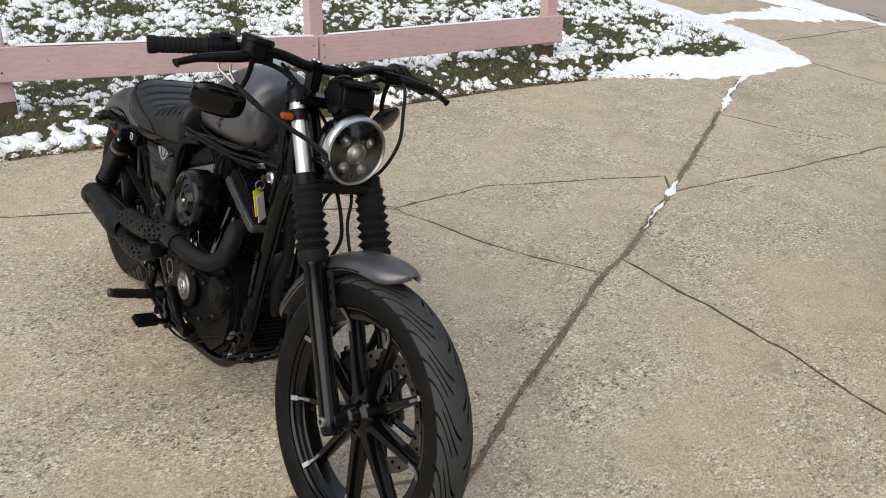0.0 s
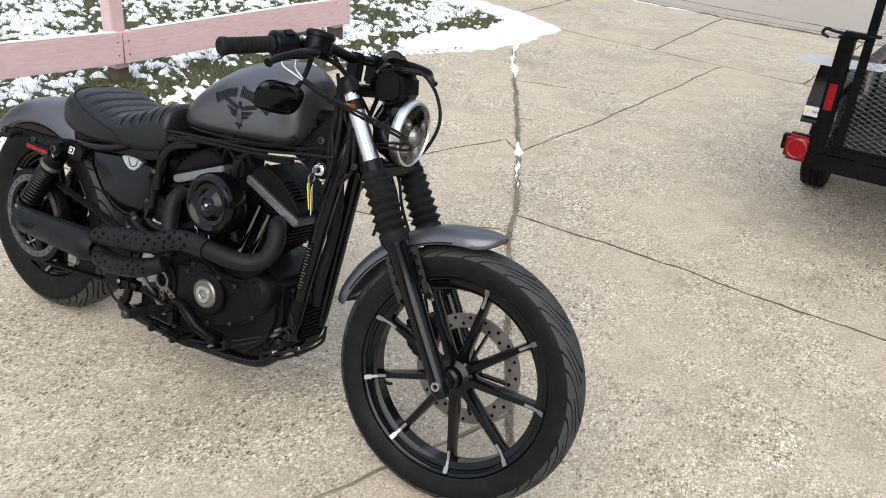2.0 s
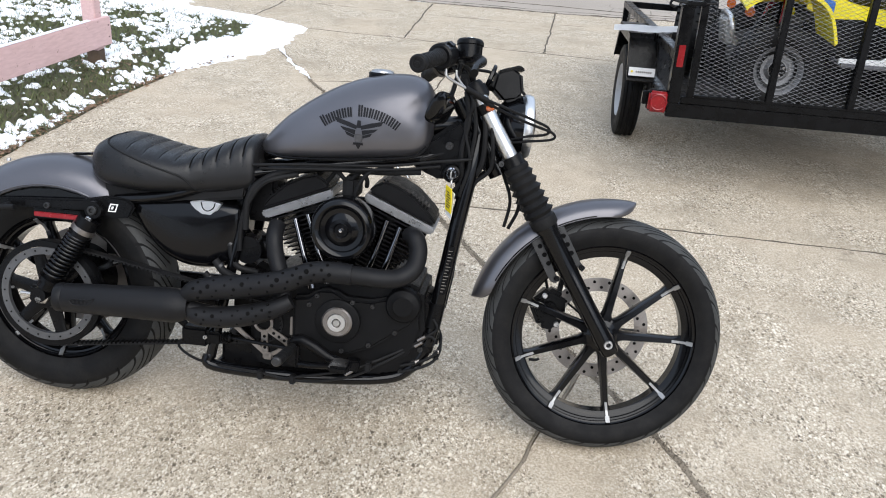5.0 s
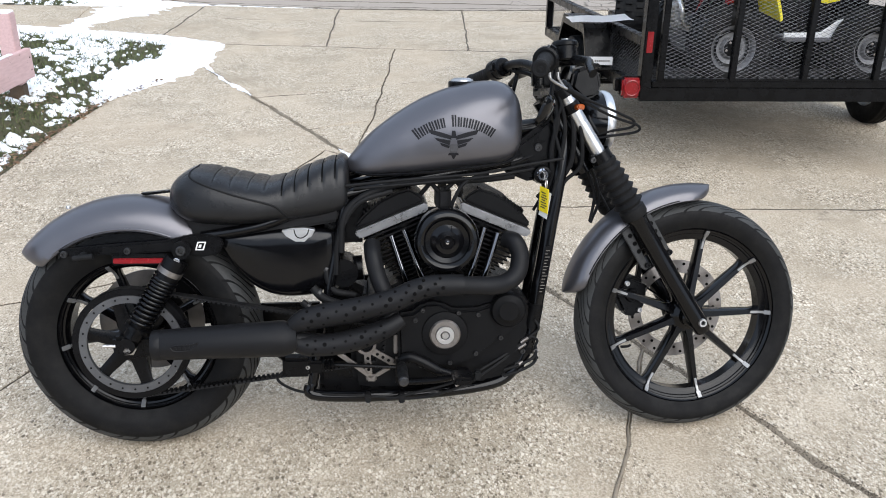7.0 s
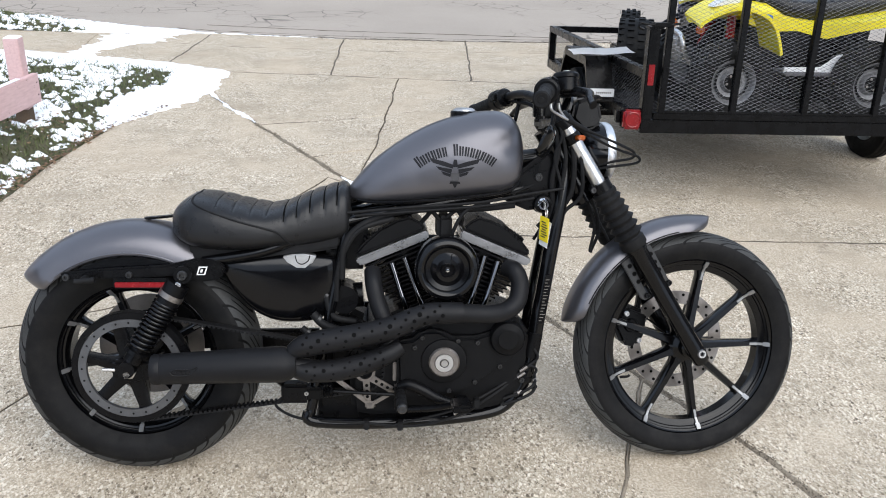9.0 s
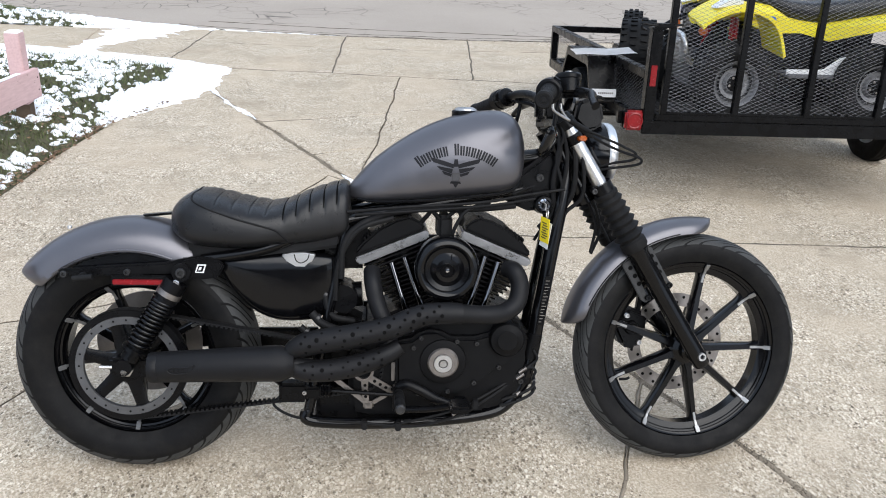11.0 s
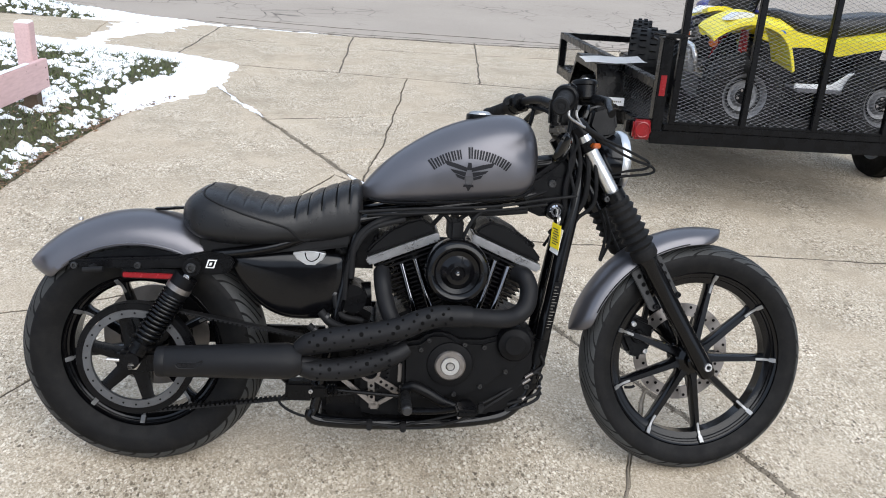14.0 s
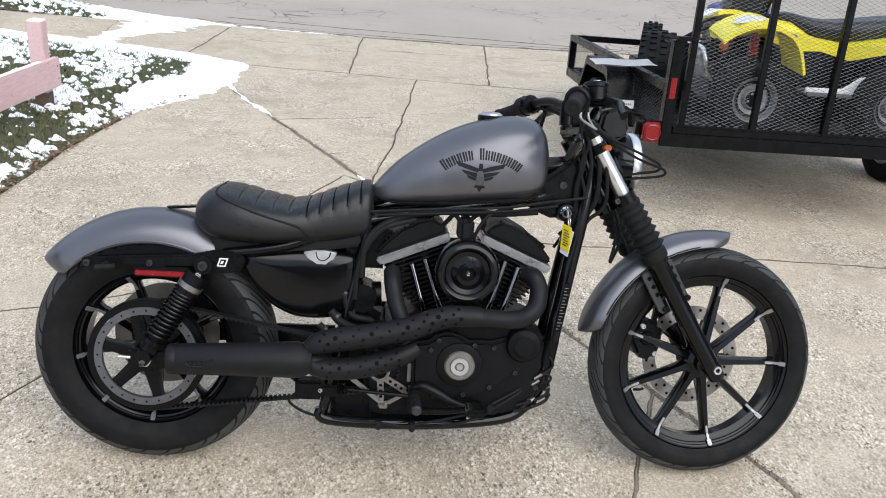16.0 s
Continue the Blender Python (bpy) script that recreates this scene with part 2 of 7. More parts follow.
def leaf_material(name, lo, hi):
    m, t, b = nodes_of(name, lo, 0.7, 0.0)
    g = t.nodes.new("ShaderNodeNewGeometry")
    t.links.new(ramp(t, g.outputs["Random Per Island"], [(0.0, lo), (1.0, hi)]), b.inputs["Base Color"])
    return m


M["concrete"], M["asphalt"], M["snow"], M["pink"] = concrete_material(), asphalt_material(), snow_material(), pink_material()
M["soil"] = surf("dark_wet_soil", (0.07, 0.052, 0.036), 0.95, big=3, fine=90, vary=0.45, grain=0.8)
M["snowturf"] = surf("snowy_winter_turf", (0.06, 0.075, 0.03), 0.95, big=2.5, fine=70, vary=0.4, grain=0.8)
t = M["snowturf"].node_tree
b = t.nodes["Principled BSDF"]
old = b.inputs["Base Color"].links[0].from_socket
t.links.new(mixed(t, ramp(t, noise_tex(t, 9.0, 7.0, 0.8).outputs[0], [(0.46, 0.0), (0.53, 1.0)]), old, (0.82, 0.84, 0.88)), b.inputs["Base Color"])
M["turf"] = surf("winter_turf_soil", (0.062, 0.056, 0.028), 0.95, big=2.5, fine=70, vary=0.4, grain=0.8)
M["grass"] = leaf_material("winter_grass", (0.03, 0.046, 0.012), (0.13, 0.15, 0.048))
M["leaf"] = leaf_material("dead_leaves", (0.09, 0.05, 0.028), (0.26, 0.16, 0.09))
M["grit"] = leaf_material("brown_grit", (0.05, 0.038, 0.026), (0.19, 0.15, 0.11))
M["jointfill"] = surf("packed_joint_dirt", (0.21, 0.175, 0.13), 0.95, big=9, fine=160, vary=0.4, grain=0.8)
M["crackdirt"] = surf("dark_crack_dirt", (0.1, 0.08, 0.058), 0.95, big=9, fine=160, vary=0.4, grain=0.8)
M["siding"] = surf("dull_clapboard", (0.2, 0.185, 0.165), 0.7, big=1.5, fine=60, grain=0.2)
M["shingle"] = surf("dark_roof_shingle", (0.05, 0.047, 0.045), 0.85, big=2, fine=40, grain=0.5)
M["pane"] = surf("dark_window_pane", (0.02, 0.022, 0.025), 0.08, big=2, fine=40, grain=0.0)
M["oldwood"] = surf("bare_weathered_wood", (0.1, 0.068, 0.043), 0.85, big=6, fine=90, vary=0.4, grain=0.5)


# ---- mesh helpers ----
def finish(name, bm, m, parent=None, label="", mtx=None, sharp=38):
    bmesh.ops.recalc_face_normals(bm, faces=bm.faces)
    me = bpy.data.meshes.new(name)
    bm.to_mesh(me)
    bm.free()
    me.materials.append(m)
    me.shade_smooth()
    me.set_sharp_from_angle(angle=radians(sharp))
    o = new(name, me)
    if parent is not None:
        o.parent = parent
    if mtx is not None:
        o.matrix_basis = mtx
    if label:
        tagged(o, label)
    return o


def part(name, bm, m, parent, label="", mtx=None, sharp=38):
    return finish(name, bm, m, parent, label, mtx, sharp)


def again(ob, mtx):
    """The same part once more under the same parent, on the same mesh."""
    o = ob.copy()
    scene.collection.objects.link(o)
    o.matrix_basis = mtx
    return o


def thing(name, mtx, label, category, group=""):
    o = new(name)
    o.empty_display_size = 0.1
    o.matrix_basis = mtx
    return tagged(o, label, category, group)


def join(*bms):
    first = bms[0]
    for other in bms[1:]:
        me = bpy.data.meshes.new("tmp")
        other.to_mesh(me)
        other.free()
        first.from_mesh(me)
        bpy.data.meshes.remove(me)
    return first


def moved(bm, mtx):
    bm.transform(mtx)
    return bm


def soften(bm, r, seg=2, angle=30):
    if r > 0:
        es = [e for e in bm.edges if len(e.link_faces) == 2 and e.calc_face_angle(0) > radians(angle)]
        bmesh.ops.bevel(bm, geom=es, offset=r, segments=seg, affect='EDGES', clamp_overlap=True)
    return bm


def block(lo, hi, bev=0.0, seg=2):
    bm = bmesh.new()
    bmesh.ops.create_cube(bm, size=1)
    for v in bm.verts:
        v.co = [lo[i] + (v.co[i] + 0.5) * (hi[i] - lo[i]) for i in range(3)]
    return soften(bm, bev, seg)


def slab(pts, y0, y1, bev=0.0, seg=2):
    """A plate: an outline in x and z, from y0 to y1."""
    bm = bmesh.new()
    a = [bm.verts.new((x, y0, z)) for x, z in pts]
    b = [bm.verts.new((x, y1, z)) for x, z in pts]
    bm.faces.new(a)
    bm.faces.new(b[::-1])
    for i in range(len(pts)):
        j = (i + 1) % len(pts)
        bm.faces.new((a[i], b[i], b[j], a[j]))
    bmesh.ops.recalc_face_normals(bm, faces=bm.faces)
    return soften(bm, bev, seg)


def lathe(prof, n=48, axis='Y', at=(0, 0, 0), closed=False):
    """Turns a profile of (radius, height) about an axis."""
    bm = bmesh.new()
    rings = []
    for r, h in prof:
        if r < 1e-6:
            rings.append([bm.verts.new((0, h, 0))])
        else:
            rings.append([bm.verts.new((r * math.cos(2 * math.pi * k / n), h, r * math.sin(2 * math.pi * k / n))) for k in range(n)])
    pairs = list(zip(rings, rings[1:])) + ([(rings[-1], rings[0])] if closed else [])
    for a, b in pairs:
        for k in range(n):
            q = (k + 1) % n
            vs = [a[k % len(a)], a[q % len(a)], b[q % len(b)], b[k % len(b)]]
            u = []
            for v in vs:
                if v not in u:
                    u.append(v)
            if len(u) > 2:
                bm.faces.new(u)
    turn = {'Y': Matrix(), 'X': Matrix.Rotation(radians(-90), 4, 'Z'), 'Z': Matrix.Rotation(radians(90), 4, 'X')}[axis]
    bm.transform(Matrix.Translation(at) @ turn)
    return bm


def spline(pts, res):
    """A smooth line through the points."""
    p = [Vector(q) for q in pts]
    if len(p) == 2 or res <= 1:
        return p
    p = [2 * p[0] - p[1]] + p + [2 * p[-1] - p[-2]]
    out = []
    for i in range(1, len(p) - 2):
        for k in range(res):
            u = k / res
            a, b, c, d = p[i - 1], p[i], p[i + 1], p[i + 2]
            out.append(0.5 * (2 * b + (c - a) * u + (2 * a - 5 * b + 4 * c - d) * u * u + (3 * b - a - 3 * c + d) * u ** 3))
    return out + [p[-2]]


def tube(pts, r, n=12, res=6, cap=True):
    """A round bar along a smooth line; r may be a list, one radius a point."""
    line = spline(pts, res)
    rs = [r] * len(pts) if isinstance(r, (int, float)) else list(r)
    rad = [float(np.interp(i / (len(line) - 1) * (len(pts) - 1), range(len(pts)), rs)) for i in range(len(line))]
    bm = bmesh.new()
    t0 = (line[1] - line[0]).normalized()
    side = t0.orthogonal().normalized()
    rings = []
    for i, p in enumerate(line):
        t1 = (line[min(i + 1, len(line) - 1)] - line[max(i - 1, 0)]).normalized()
        side = (side - t1 * side.dot(t1)).normalized()
        up = t1.cross(side)
        rings.append([bm.verts.new(p + rad[i] * (math.cos(2 * math.pi * k / n) * side + math.sin(2 * math.pi * k / n) * up)) for k in range(n)])
    for a, b in zip(rings, rings[1:]):
        for k in range(n):
            bm.faces.new((a[k], a[(k + 1) % n], b[(k + 1) % n], b[k]))
    if cap:
        bm.faces.new(rings[0][::-1])
        bm.faces.new(rings[-1])
    return bm


def bar(a, b, w, h, bev=0.0):
    """A straight square bar from a to b, w across and h high."""
    a, b = Vector(a), Vector(b)
    d = b - a
    bm = block((-w / 2, 0, -h / 2), (w / 2, d.length, h / 2), bev)
    up = Vector((0, 0, 1)) if abs(d.normalized().z) < 0.95 else Vector((1, 0, 0))
    x = d.cross(up).normalized()
    z = x.cross(d).normalized()
    y = d.normalized()
    bm.transform(Matrix(((x.x, y.x, z.x, a.x), (x.y, y.y, z.y, a.y), (x.z, y.z, z.z, a.z), (0, 0, 0, 1))))
    return bm


def loft(rings, cap=True):
    bm = bmesh.new()
    vs = [[bm.verts.new(p) for p in ring] for ring in rings]
    n = len(vs[0])
    for a, b in zip(vs, vs[1:]):
        for k in range(n):
            bm.faces.new((a[k], a[(k + 1) % n], b[(k + 1) % n], b[k]))
    if cap:
        bm.faces.new(vs[0][::-1])
        bm.faces.new(vs[-1])
    return bm


def bolt(at, r=0.006, h=0.005, axis='Y', sign=-1):
    """A socket-head screw whose head points along the axis."""
    p = [(0, 0), (r, 0), (r, h * 0.75), (r * 0.85, h), (r * 0.5, h), (r * 0.42, h * 0.4), (0, h * 0.4)]
    return lathe([(a, sign * b) for a, b in p], 12, axis, at)


def smooth01(x):
    x = max(0.0, min(1.0, x))
    return x * x * (3 - 2 * x)
# ---- ground: one sheet to the horizon, street, slabs, lawn ----
J = [(-0.64, 4.36), (-0.15, 3.5), (0.24, 2.82), (0.52, 2.33), (0.88, 1.65), (0.93, 1.49), (1.16, 1.07), (1.35, 0.73), (1.53, 0.41), (1.75, 0.05), (1.87, -0.2), (2.6, -1.6), (3.4, -3.4), (5.5, -8.0)]
X0 = (0.0, 1.12)
EDGE = [(-1.5, -8.0), (-1.5, -2.5), (-1.47, -1.0), (-1.44, -0.22), (-1.38, 0.3), (-1.3, 0.62), (-1.26, 1.2), (-1.21, 2.1), (-1.17, 2.64), (-1.05, 3.38), (-0.81, 3.95), (-0.64, 4.36)]
CA = [(-1.3, 0.62), (-0.76, 0.77), (-0.62, 0.81), X0, (0.48, 1.26), (0.93, 1.49)]
CB = [(-1.5, -2.5), (-1.2, -1.3), (-0.95, -0.7), (-0.53, 0.21), (-0.46, 0.34), X0, (0.01, 1.62), (0.36, 2.46), (0.52, 2.33)]
CK = [(1.53, 0.41), (1.39, 0.04), (1.31, -0.16), (1.0, -1.0), (0.5, -2.4), (0.1, -8.0)]
CC = [(0.88, 1.65), (1.44, 1.645), (2.03, 1.61), (3.1, 1.575), (9.0, 1.45)]
K2 = [(0.52, 2.33), (0.55, 2.55), (0.61, 3.0), (0.7, 3.79), (0.8, 4.93)]
CD = [(-0.15, 3.5), (0.38, 3.64), (0.7, 3.81), (1.18, 3.98), (1.9, 4.17), (4.0, 4.25), (9.0, 4.3)]
CE = [(0.24, 2.82), (0.42, 2.89), (0.61, 3.0)]
SEAM = [(-1.5, 6.3), (-0.61, 6.12), (0.28, 6.08), (0.81, 6.06), (2.45, 6.16), (9.0, 6.5)]
WALK_S = [(-9.0, 6.4), (-3.0, 5.72), (-2.0, 5.57), (-1.36, 5.4), (-1.14, 5.28), (-0.6, 5.06), (0.24, 5.0), (0.8, 4.93), (1.4, 4.88), (2.08, 4.82), (2.7, 4.78), (4.0, 4.7), (9.0, 4.4)]
WALK_N = [(-9.0, 7.6), (-3.0, 6.75), (-2.1, 6.7), (-1.02, 6.82), (0.3, 6.68), (1.52, 6.66), (2.75, 6.76), (4.05, 6.84), (9.0, 7.1)]
STREET = [(-9.0, 10.1), (-3.44, 7.75), (-2.75, 7.46), (-2.08, 7.14), (-1.46, 6.94)] + WALK_N[3:]

SLABS = [
    EDGE[5:] + J[1:4] + CB[7:4:-1] + CA[2:0:-1],
    [X0] + CB[6:] + [J[4], J[5], CA[4]],
    [X0, CA[4]] + J[5:9] + CK[1:] + [EDGE[0]] + CB[0:5],
    [X0] + CB[4::-1] + EDGE[2:6] + CA[1:3],
    J[8:] + CK[:0:-1],
    CC[:1] + J[5:] + [(9.0, -8.0)] + CC[:0:-1],
    [J[3]] + CC + WALK_S[:8:-1] + [WALK_S[8], WALK_S[7]] + K2[3:0:-1],
    [J[2], J[3], K2[1], K2[2]],
    [J[1], J[2], K2[2], K2[3], CD[1]],
    [J[0], J[1], CD[1], K2[3], K2[4], WALK_S[6], WALK_S[5]],
    [WALK_S[0], WALK_S[1], WALK_S[2], WALK_N[2], WALK_N[1], WALK_N[0]],
    [WALK_S[2], WALK_S[3], WALK_S[4], WALK_N[3], WALK_N[2]],
    [WALK_S[4], WALK_S[5], WALK_S[6], WALK_N[4], WALK_N[3]],
    [WALK_S[6], WALK_S[7], WALK_S[8], WALK_N[5], WALK_N[4]],
    [WALK_S[8], WALK_S[9], WALK_S[10], WALK_N[6], WALK_N[5]],
    [WALK_S[10], WALK_S[11], WALK_N[7], WALK_N[6]],
    [WALK_S[11], WALK_S[12], WALK_N[8], WALK_N[7]],
]


def wander(p, amount):
    """A small sideways shift that depends on the place alone, so that two slabs share one ragged joint."""
    v = Vector((p[0], p[1], 0.0))
    a = noise.noise_vector(v * 4.0) * amount + noise.noise_vector(v * 17.0) * amount * 0.5
    return Vector((p[0] + a.x, p[1] + a.y))


def ragged(poly):
    out = []
    for i, p in enumerate(poly):
        q = poly[(i + 1) % len(poly)]
        a, b = Vector(p), Vector(q)
        n = max(1, min(60, int((b - a).length / 0.06)))
        for k in range(n):
            out.append(wander(a.lerp(b, k / n), 0.016))
    return out


def inset(line, gap):
    out = []
    n = len(line)
    area = sum(line[i].x * line[(i + 1) % n].y - line[(i + 1) % n].x * line[i].y for i in range(n))
    s = 1 if area > 0 else -1
    for i in range(n):
        t = (line[(i + 1) % n] - line[i - 1]).normalized()
        nrm = Vector((-t.y, t.x)) * s
        g = gap * (0.75 + 0.8 * abs(noise.noise(Vector((line[i].x * 9, line[i].y * 9, 3.0)))))
        out.append(line[i] + nrm * g)
    return out


ground = finish("ground", block((-400, -400, -0.5), (400, 400, -0.045)), M["soil"])
tagged(ground, "dark soil under lawn and slabs", "ground", kind="structure")
street = bmesh.new()
north = [(-300.0, 130.0)] + STREET + [(300.0, 60.0)]
for a, b in zip(north, north[1:]):
    for y0, y1, z0, z1 in ((0.05, 0.45, -0.02, -0.035), (0.45, 300.0, -0.035, -0.03)):
        street.faces.new([street.verts.new(v) for v in ((a[0], a[1] + y0, z0), (b[0], b[1] + y0, z0), (b[0], b[1] + y1, z1), (a[0], a[1] + y1, z1))])
bmesh.ops.remove_doubles(street, verts=street.verts, dist=0.001)
tagged(finish("road", street, M["asphalt"], sharp=180), "worn grey asphalt street with cracks", "road", kind="structure")

drive = tagged(new("pavement"), "tan exposed-aggregate concrete driveway and sidewalk slabs with cracks", "driveway", kind="structure")
for poly in SLABS:
    line = inset(ragged(poly), 0.0035)
    rim = inset(line, 0.0045)
    bm = bmesh.new()
    top = [bm.verts.new((p.x, p.y, 0.0)) for p in rim]
    mid = [bm.verts.new((p.x, p.y, -0.006 - 0.004 * abs(noise.noise(Vector((p.x * 20, p.y * 20, 0)))))) for p in line]
    low = [bm.verts.new((p.x, p.y, -0.09)) for p in line]
    bm.faces.new(top)
    n = len(line)
    for i in range(n):
        j = (i + 1) % n
        bm.faces.new((top[i], top[j], mid[j], mid[i]))
        bm.faces.new((mid[i], mid[j], low[j], low[i]))
    bmesh.ops.triangulate(bm, faces=[f for f in bm.faces if len(f.verts) > 4])
    part("slab", bm, M["concrete"], drive, sharp=25)

# packed dirt that fills the joints: a wide pale one, dark narrow ones
def filler(line, half, uneven, z0, m, label):
    fill = bmesh.new()
    row = []
    for a, b in zip(line[:-1], line[1:]):
        n = max(2, int((Vector(b) - Vector(a)).length / 0.03))
        for k in range(n):
            c = Vector(a).lerp(Vector(b), k / n)
            w = wander(c, 0.016)
            t = (Vector(b) - Vector(a)).normalized()
            r = half + uneven * noise.noise(Vector((c.x * 7, c.y * 7, 2.0))) + uneven * noise.noise(Vector((c.x * 23, c.y * 23, 2.0)))
            r = max(0.0012, r)
            z = z0 + 0.003 * noise.noise(Vector((c.x * 5, c.y * 5, 8.0)))
            row.append([fill.verts.new((w.x - t.y * q * r, w.y + t.x * q * r, z - (0.006 if abs(q) > 0.9 else 0.0))) for q in (-1.0, -0.7, 0.0, 0.7, 1.0)])
    for a, b in zip(row, row[1:]):
        for k in range(4):
            fill.faces.new((a[k], a[k + 1], b[k + 1], b[k]))
    part("joint_filler", fill, m, drive, label, sharp=80)


filler(J, 0.015, 0.011, 0.0015, M["jointfill"], "packed dirt in the wide joint")
filler(CC, 0.005, 0.005, 0.0005, M["crackdirt"], "dark dirt in a narrow joint")
filler(CK, 0.006, 0.005, 0.0015, M["jointfill"], "packed dirt in a worn joint")
filler(WALK_S[5:], 0.004, 0.005, 0.0005, M["crackdirt"], "dark dirt in the joint before the sidewalk")
filler(SEAM, 0.0015, 0.003, 0.0006, M["crackdirt"], "dark dirt in the apron seam")
for a, b in ((4, 3), (6, 4), (8, 5), (10, 6)):
    filler([WALK_S[a], WALK_N[b]], 0.009, 0.006, 0.0006, M["crackdirt"], "dark dirt in a sidewalk joint")
for line in (CA, CB, K2, CD, CE):
    filler(line, 0.0022, 0.0055, -0.0005, M["crackdirt"], "dark dirt in a crack")

# dirt and grit that fills the joints
grit = bmesh.new()
for line in (J, CA, CB, CK, CC, K2, CD, WALK_S[1:], WALK_N[3:]):
    for a, b in zip(line, line[1:]):
        a, b = Vector(a), Vector(b)
        L = (b - a).length
        if L > 8:
            continue
        t = (b - a) / L
        nrm = Vector((-t.y, t.x))
        main = line is J or line[-1] == WALK_N[-1]
        for k in range(int(L * (1300 if line is J else 600 if main else 40))):
            p = wander(a + t * random.uniform(0, L), 0.016) + nrm * random.gauss(0, 0.0095 if line is J else 0.016 if main else 0.005)
            r = random.uniform(0.0012, 0.0036) if line is J else random.uniform(0.0025, 0.008) if main else random.uniform(0.002, 0.004)
            z = random.uniform(-0.001, 0.003) if line is J else random.uniform(-0.01, 0.002)
            c = Vector((p.x, p.y, z))
            vs = [grit.verts.new(c + Vector((r * math.cos(q), r * math.sin(q), random.uniform(-0.3, 0.3) * r))) for q in (0.3, 2.4, 4.4)] + [grit.verts.new(c + Vector((0, 0, r)))]
            for f in ((0, 1, 3), (1, 2, 3), (2, 0, 3)):
                grit.faces.new([vs[i] for i in f])
tagged(finish("joint_grit", grit, M["grit"]), "brown grit and crumbled leaves in the joints", "grit", kind="stuff")


# ---- lawn ----
def edge_x(y):
    return float(np.interp(y, [p[1] for p in EDGE] + [5.0, 5.06], [p[0] for p in EDGE] + [-0.62, -0.6]))


def walk_s(x):
    return float(np.interp(x, [p[0] for p in WALK_S], [p[1] for p in WALK_S]))


def walk_n(x):
    return float(np.interp(x, [p[0] for p in WALK_N], [p[1] for p in WALK_N]))


def street_y(x):
    return float(np.interp(x, [p[0] for p in STREET], [p[1] for p in STREET]))


def lawn_depth(x, y):
    """How far inside the lawn or the verge a place lies, in metres; below zero outside."""
    south = min(edge_x(y) - x, (walk_s(x) - y) * 0.9)
    verge = min(-1.2 - x, y - walk_n(x), street_y(x) - y)
    return max(south, verge)


def lawn_z(x, y, d):
    rise = 0.06 * smooth01(d / 0.5) if y < walk_s(x) else 0.03 * smooth01(d / 0.3)
    back = 0.05 * smooth01((-x - 1.6) / 3.0)
    return -0.012 + rise + back + 0.012 * noise.noise(Vector((x * 3, y * 3, 0))) + 0.006 * noise.noise(Vector((x * 14, y * 14, 5)))


def snow_cover(x, y, d):
    """Snow depth over the turf: thick by the sidewalk corner, patchy elsewhere, thin along the fence."""
    v = Vector((x, y, 0.0))
    n = 0.45 * noise.noise(v * 2.3 + Vector((7, 3, 0))) + 0.4 * noise.noise(v * 7.0) + 0.6 * noise.noise(v * 16.0) + 0.62 * noise.noise(v * 31.0)
    w = 0.02
    if y < walk_s(x):
        fence_x = -1.48 - (3.38 - min(y, 3.38)) * 0.12
        w += 0.03 * smooth01((fence_x - x) / 0.25)
        if x > fence_x - 0.1:
            w -= 0.1 * smooth01((3.6 - y) / 0.5)
        corner = smooth01((y - 3.3) / 0.35) * smooth01((0.4 - 0.2 * smooth01((3.9 - y) / 0.5) - d) / 0.22)
        w += 1.6 * corner
        w -= 0.02 * smooth01((y - 3.5) / 0.5)
        w += 0.28 * smooth01(1 - abs(d - 0.15) / 0.15) * smooth01((3.2 - y) / 0.5)
        if d < 0.03 and y < 3.3:
            w -= 0.5
    else:
        w += 0.05 + 0.9 * smooth01((x + 2.6) / 0.7)
    return n * 0.95 + w - 0.14


gx, gy = np.arange(-6.6, -0.5, 0.0165), np.arange(-1.7, 8.6, 0.0165)
lawn_v, lawn_f, snow_v, snow_f = [], [], [], []
ids, sids, deps = {}, {}, {}
for i, x in enumerate(gx):
    for j, y in enumerate(gy):
        d = lawn_depth(x, y)
        if d < -0.14:
            continue
        z = lawn_z(x, y, max(d, 0))
        s = snow_cover(x, y, d) if d > -0.01 else -1.0
        deps[i, j] = (d, z, s)
        if d > -0.03:
            ids[i, j] = len(lawn_v)
            lawn_v.append((x, y, z))
        th = 0.06 * s ** 0.8 if s > 0 else max(-0.03, 0.12 * s)
        sids[i, j] = (len(snow_v), s)
        snow_v.append((x, y, z + min(0.026, th) * (0.4 if d < 0 and s > 0 else 1) + 0.001))
for (i, j) in deps:
    q = [(i, j), (i + 1, j), (i + 1, j + 1), (i, j + 1)]
    if all(k in ids for k in q):
        lawn_f.append([ids[k] for k in q])
    if all(k in sids for k in q) and any(sids[k][1] > 0 for k in q):
        snow_f.append([sids[k][0] for k in q])


def sheet(name, vs, fs, m):
    me = bpy.data.meshes.new(name)
    me.from_pydata(vs, [], fs)
    me.materials.append(m)
    me.shade_smooth()
    me.validate()
    return new(name, me)


tagged(sheet("lawn", lawn_v, lawn_f, M["turf"]), "short winter lawn with bare dark patches", "lawn", kind="structure")
tagged(sheet("snow", snow_v, snow_f, M["snow"]), "thin melting snow patches on the lawn", "snow", kind="stuff")

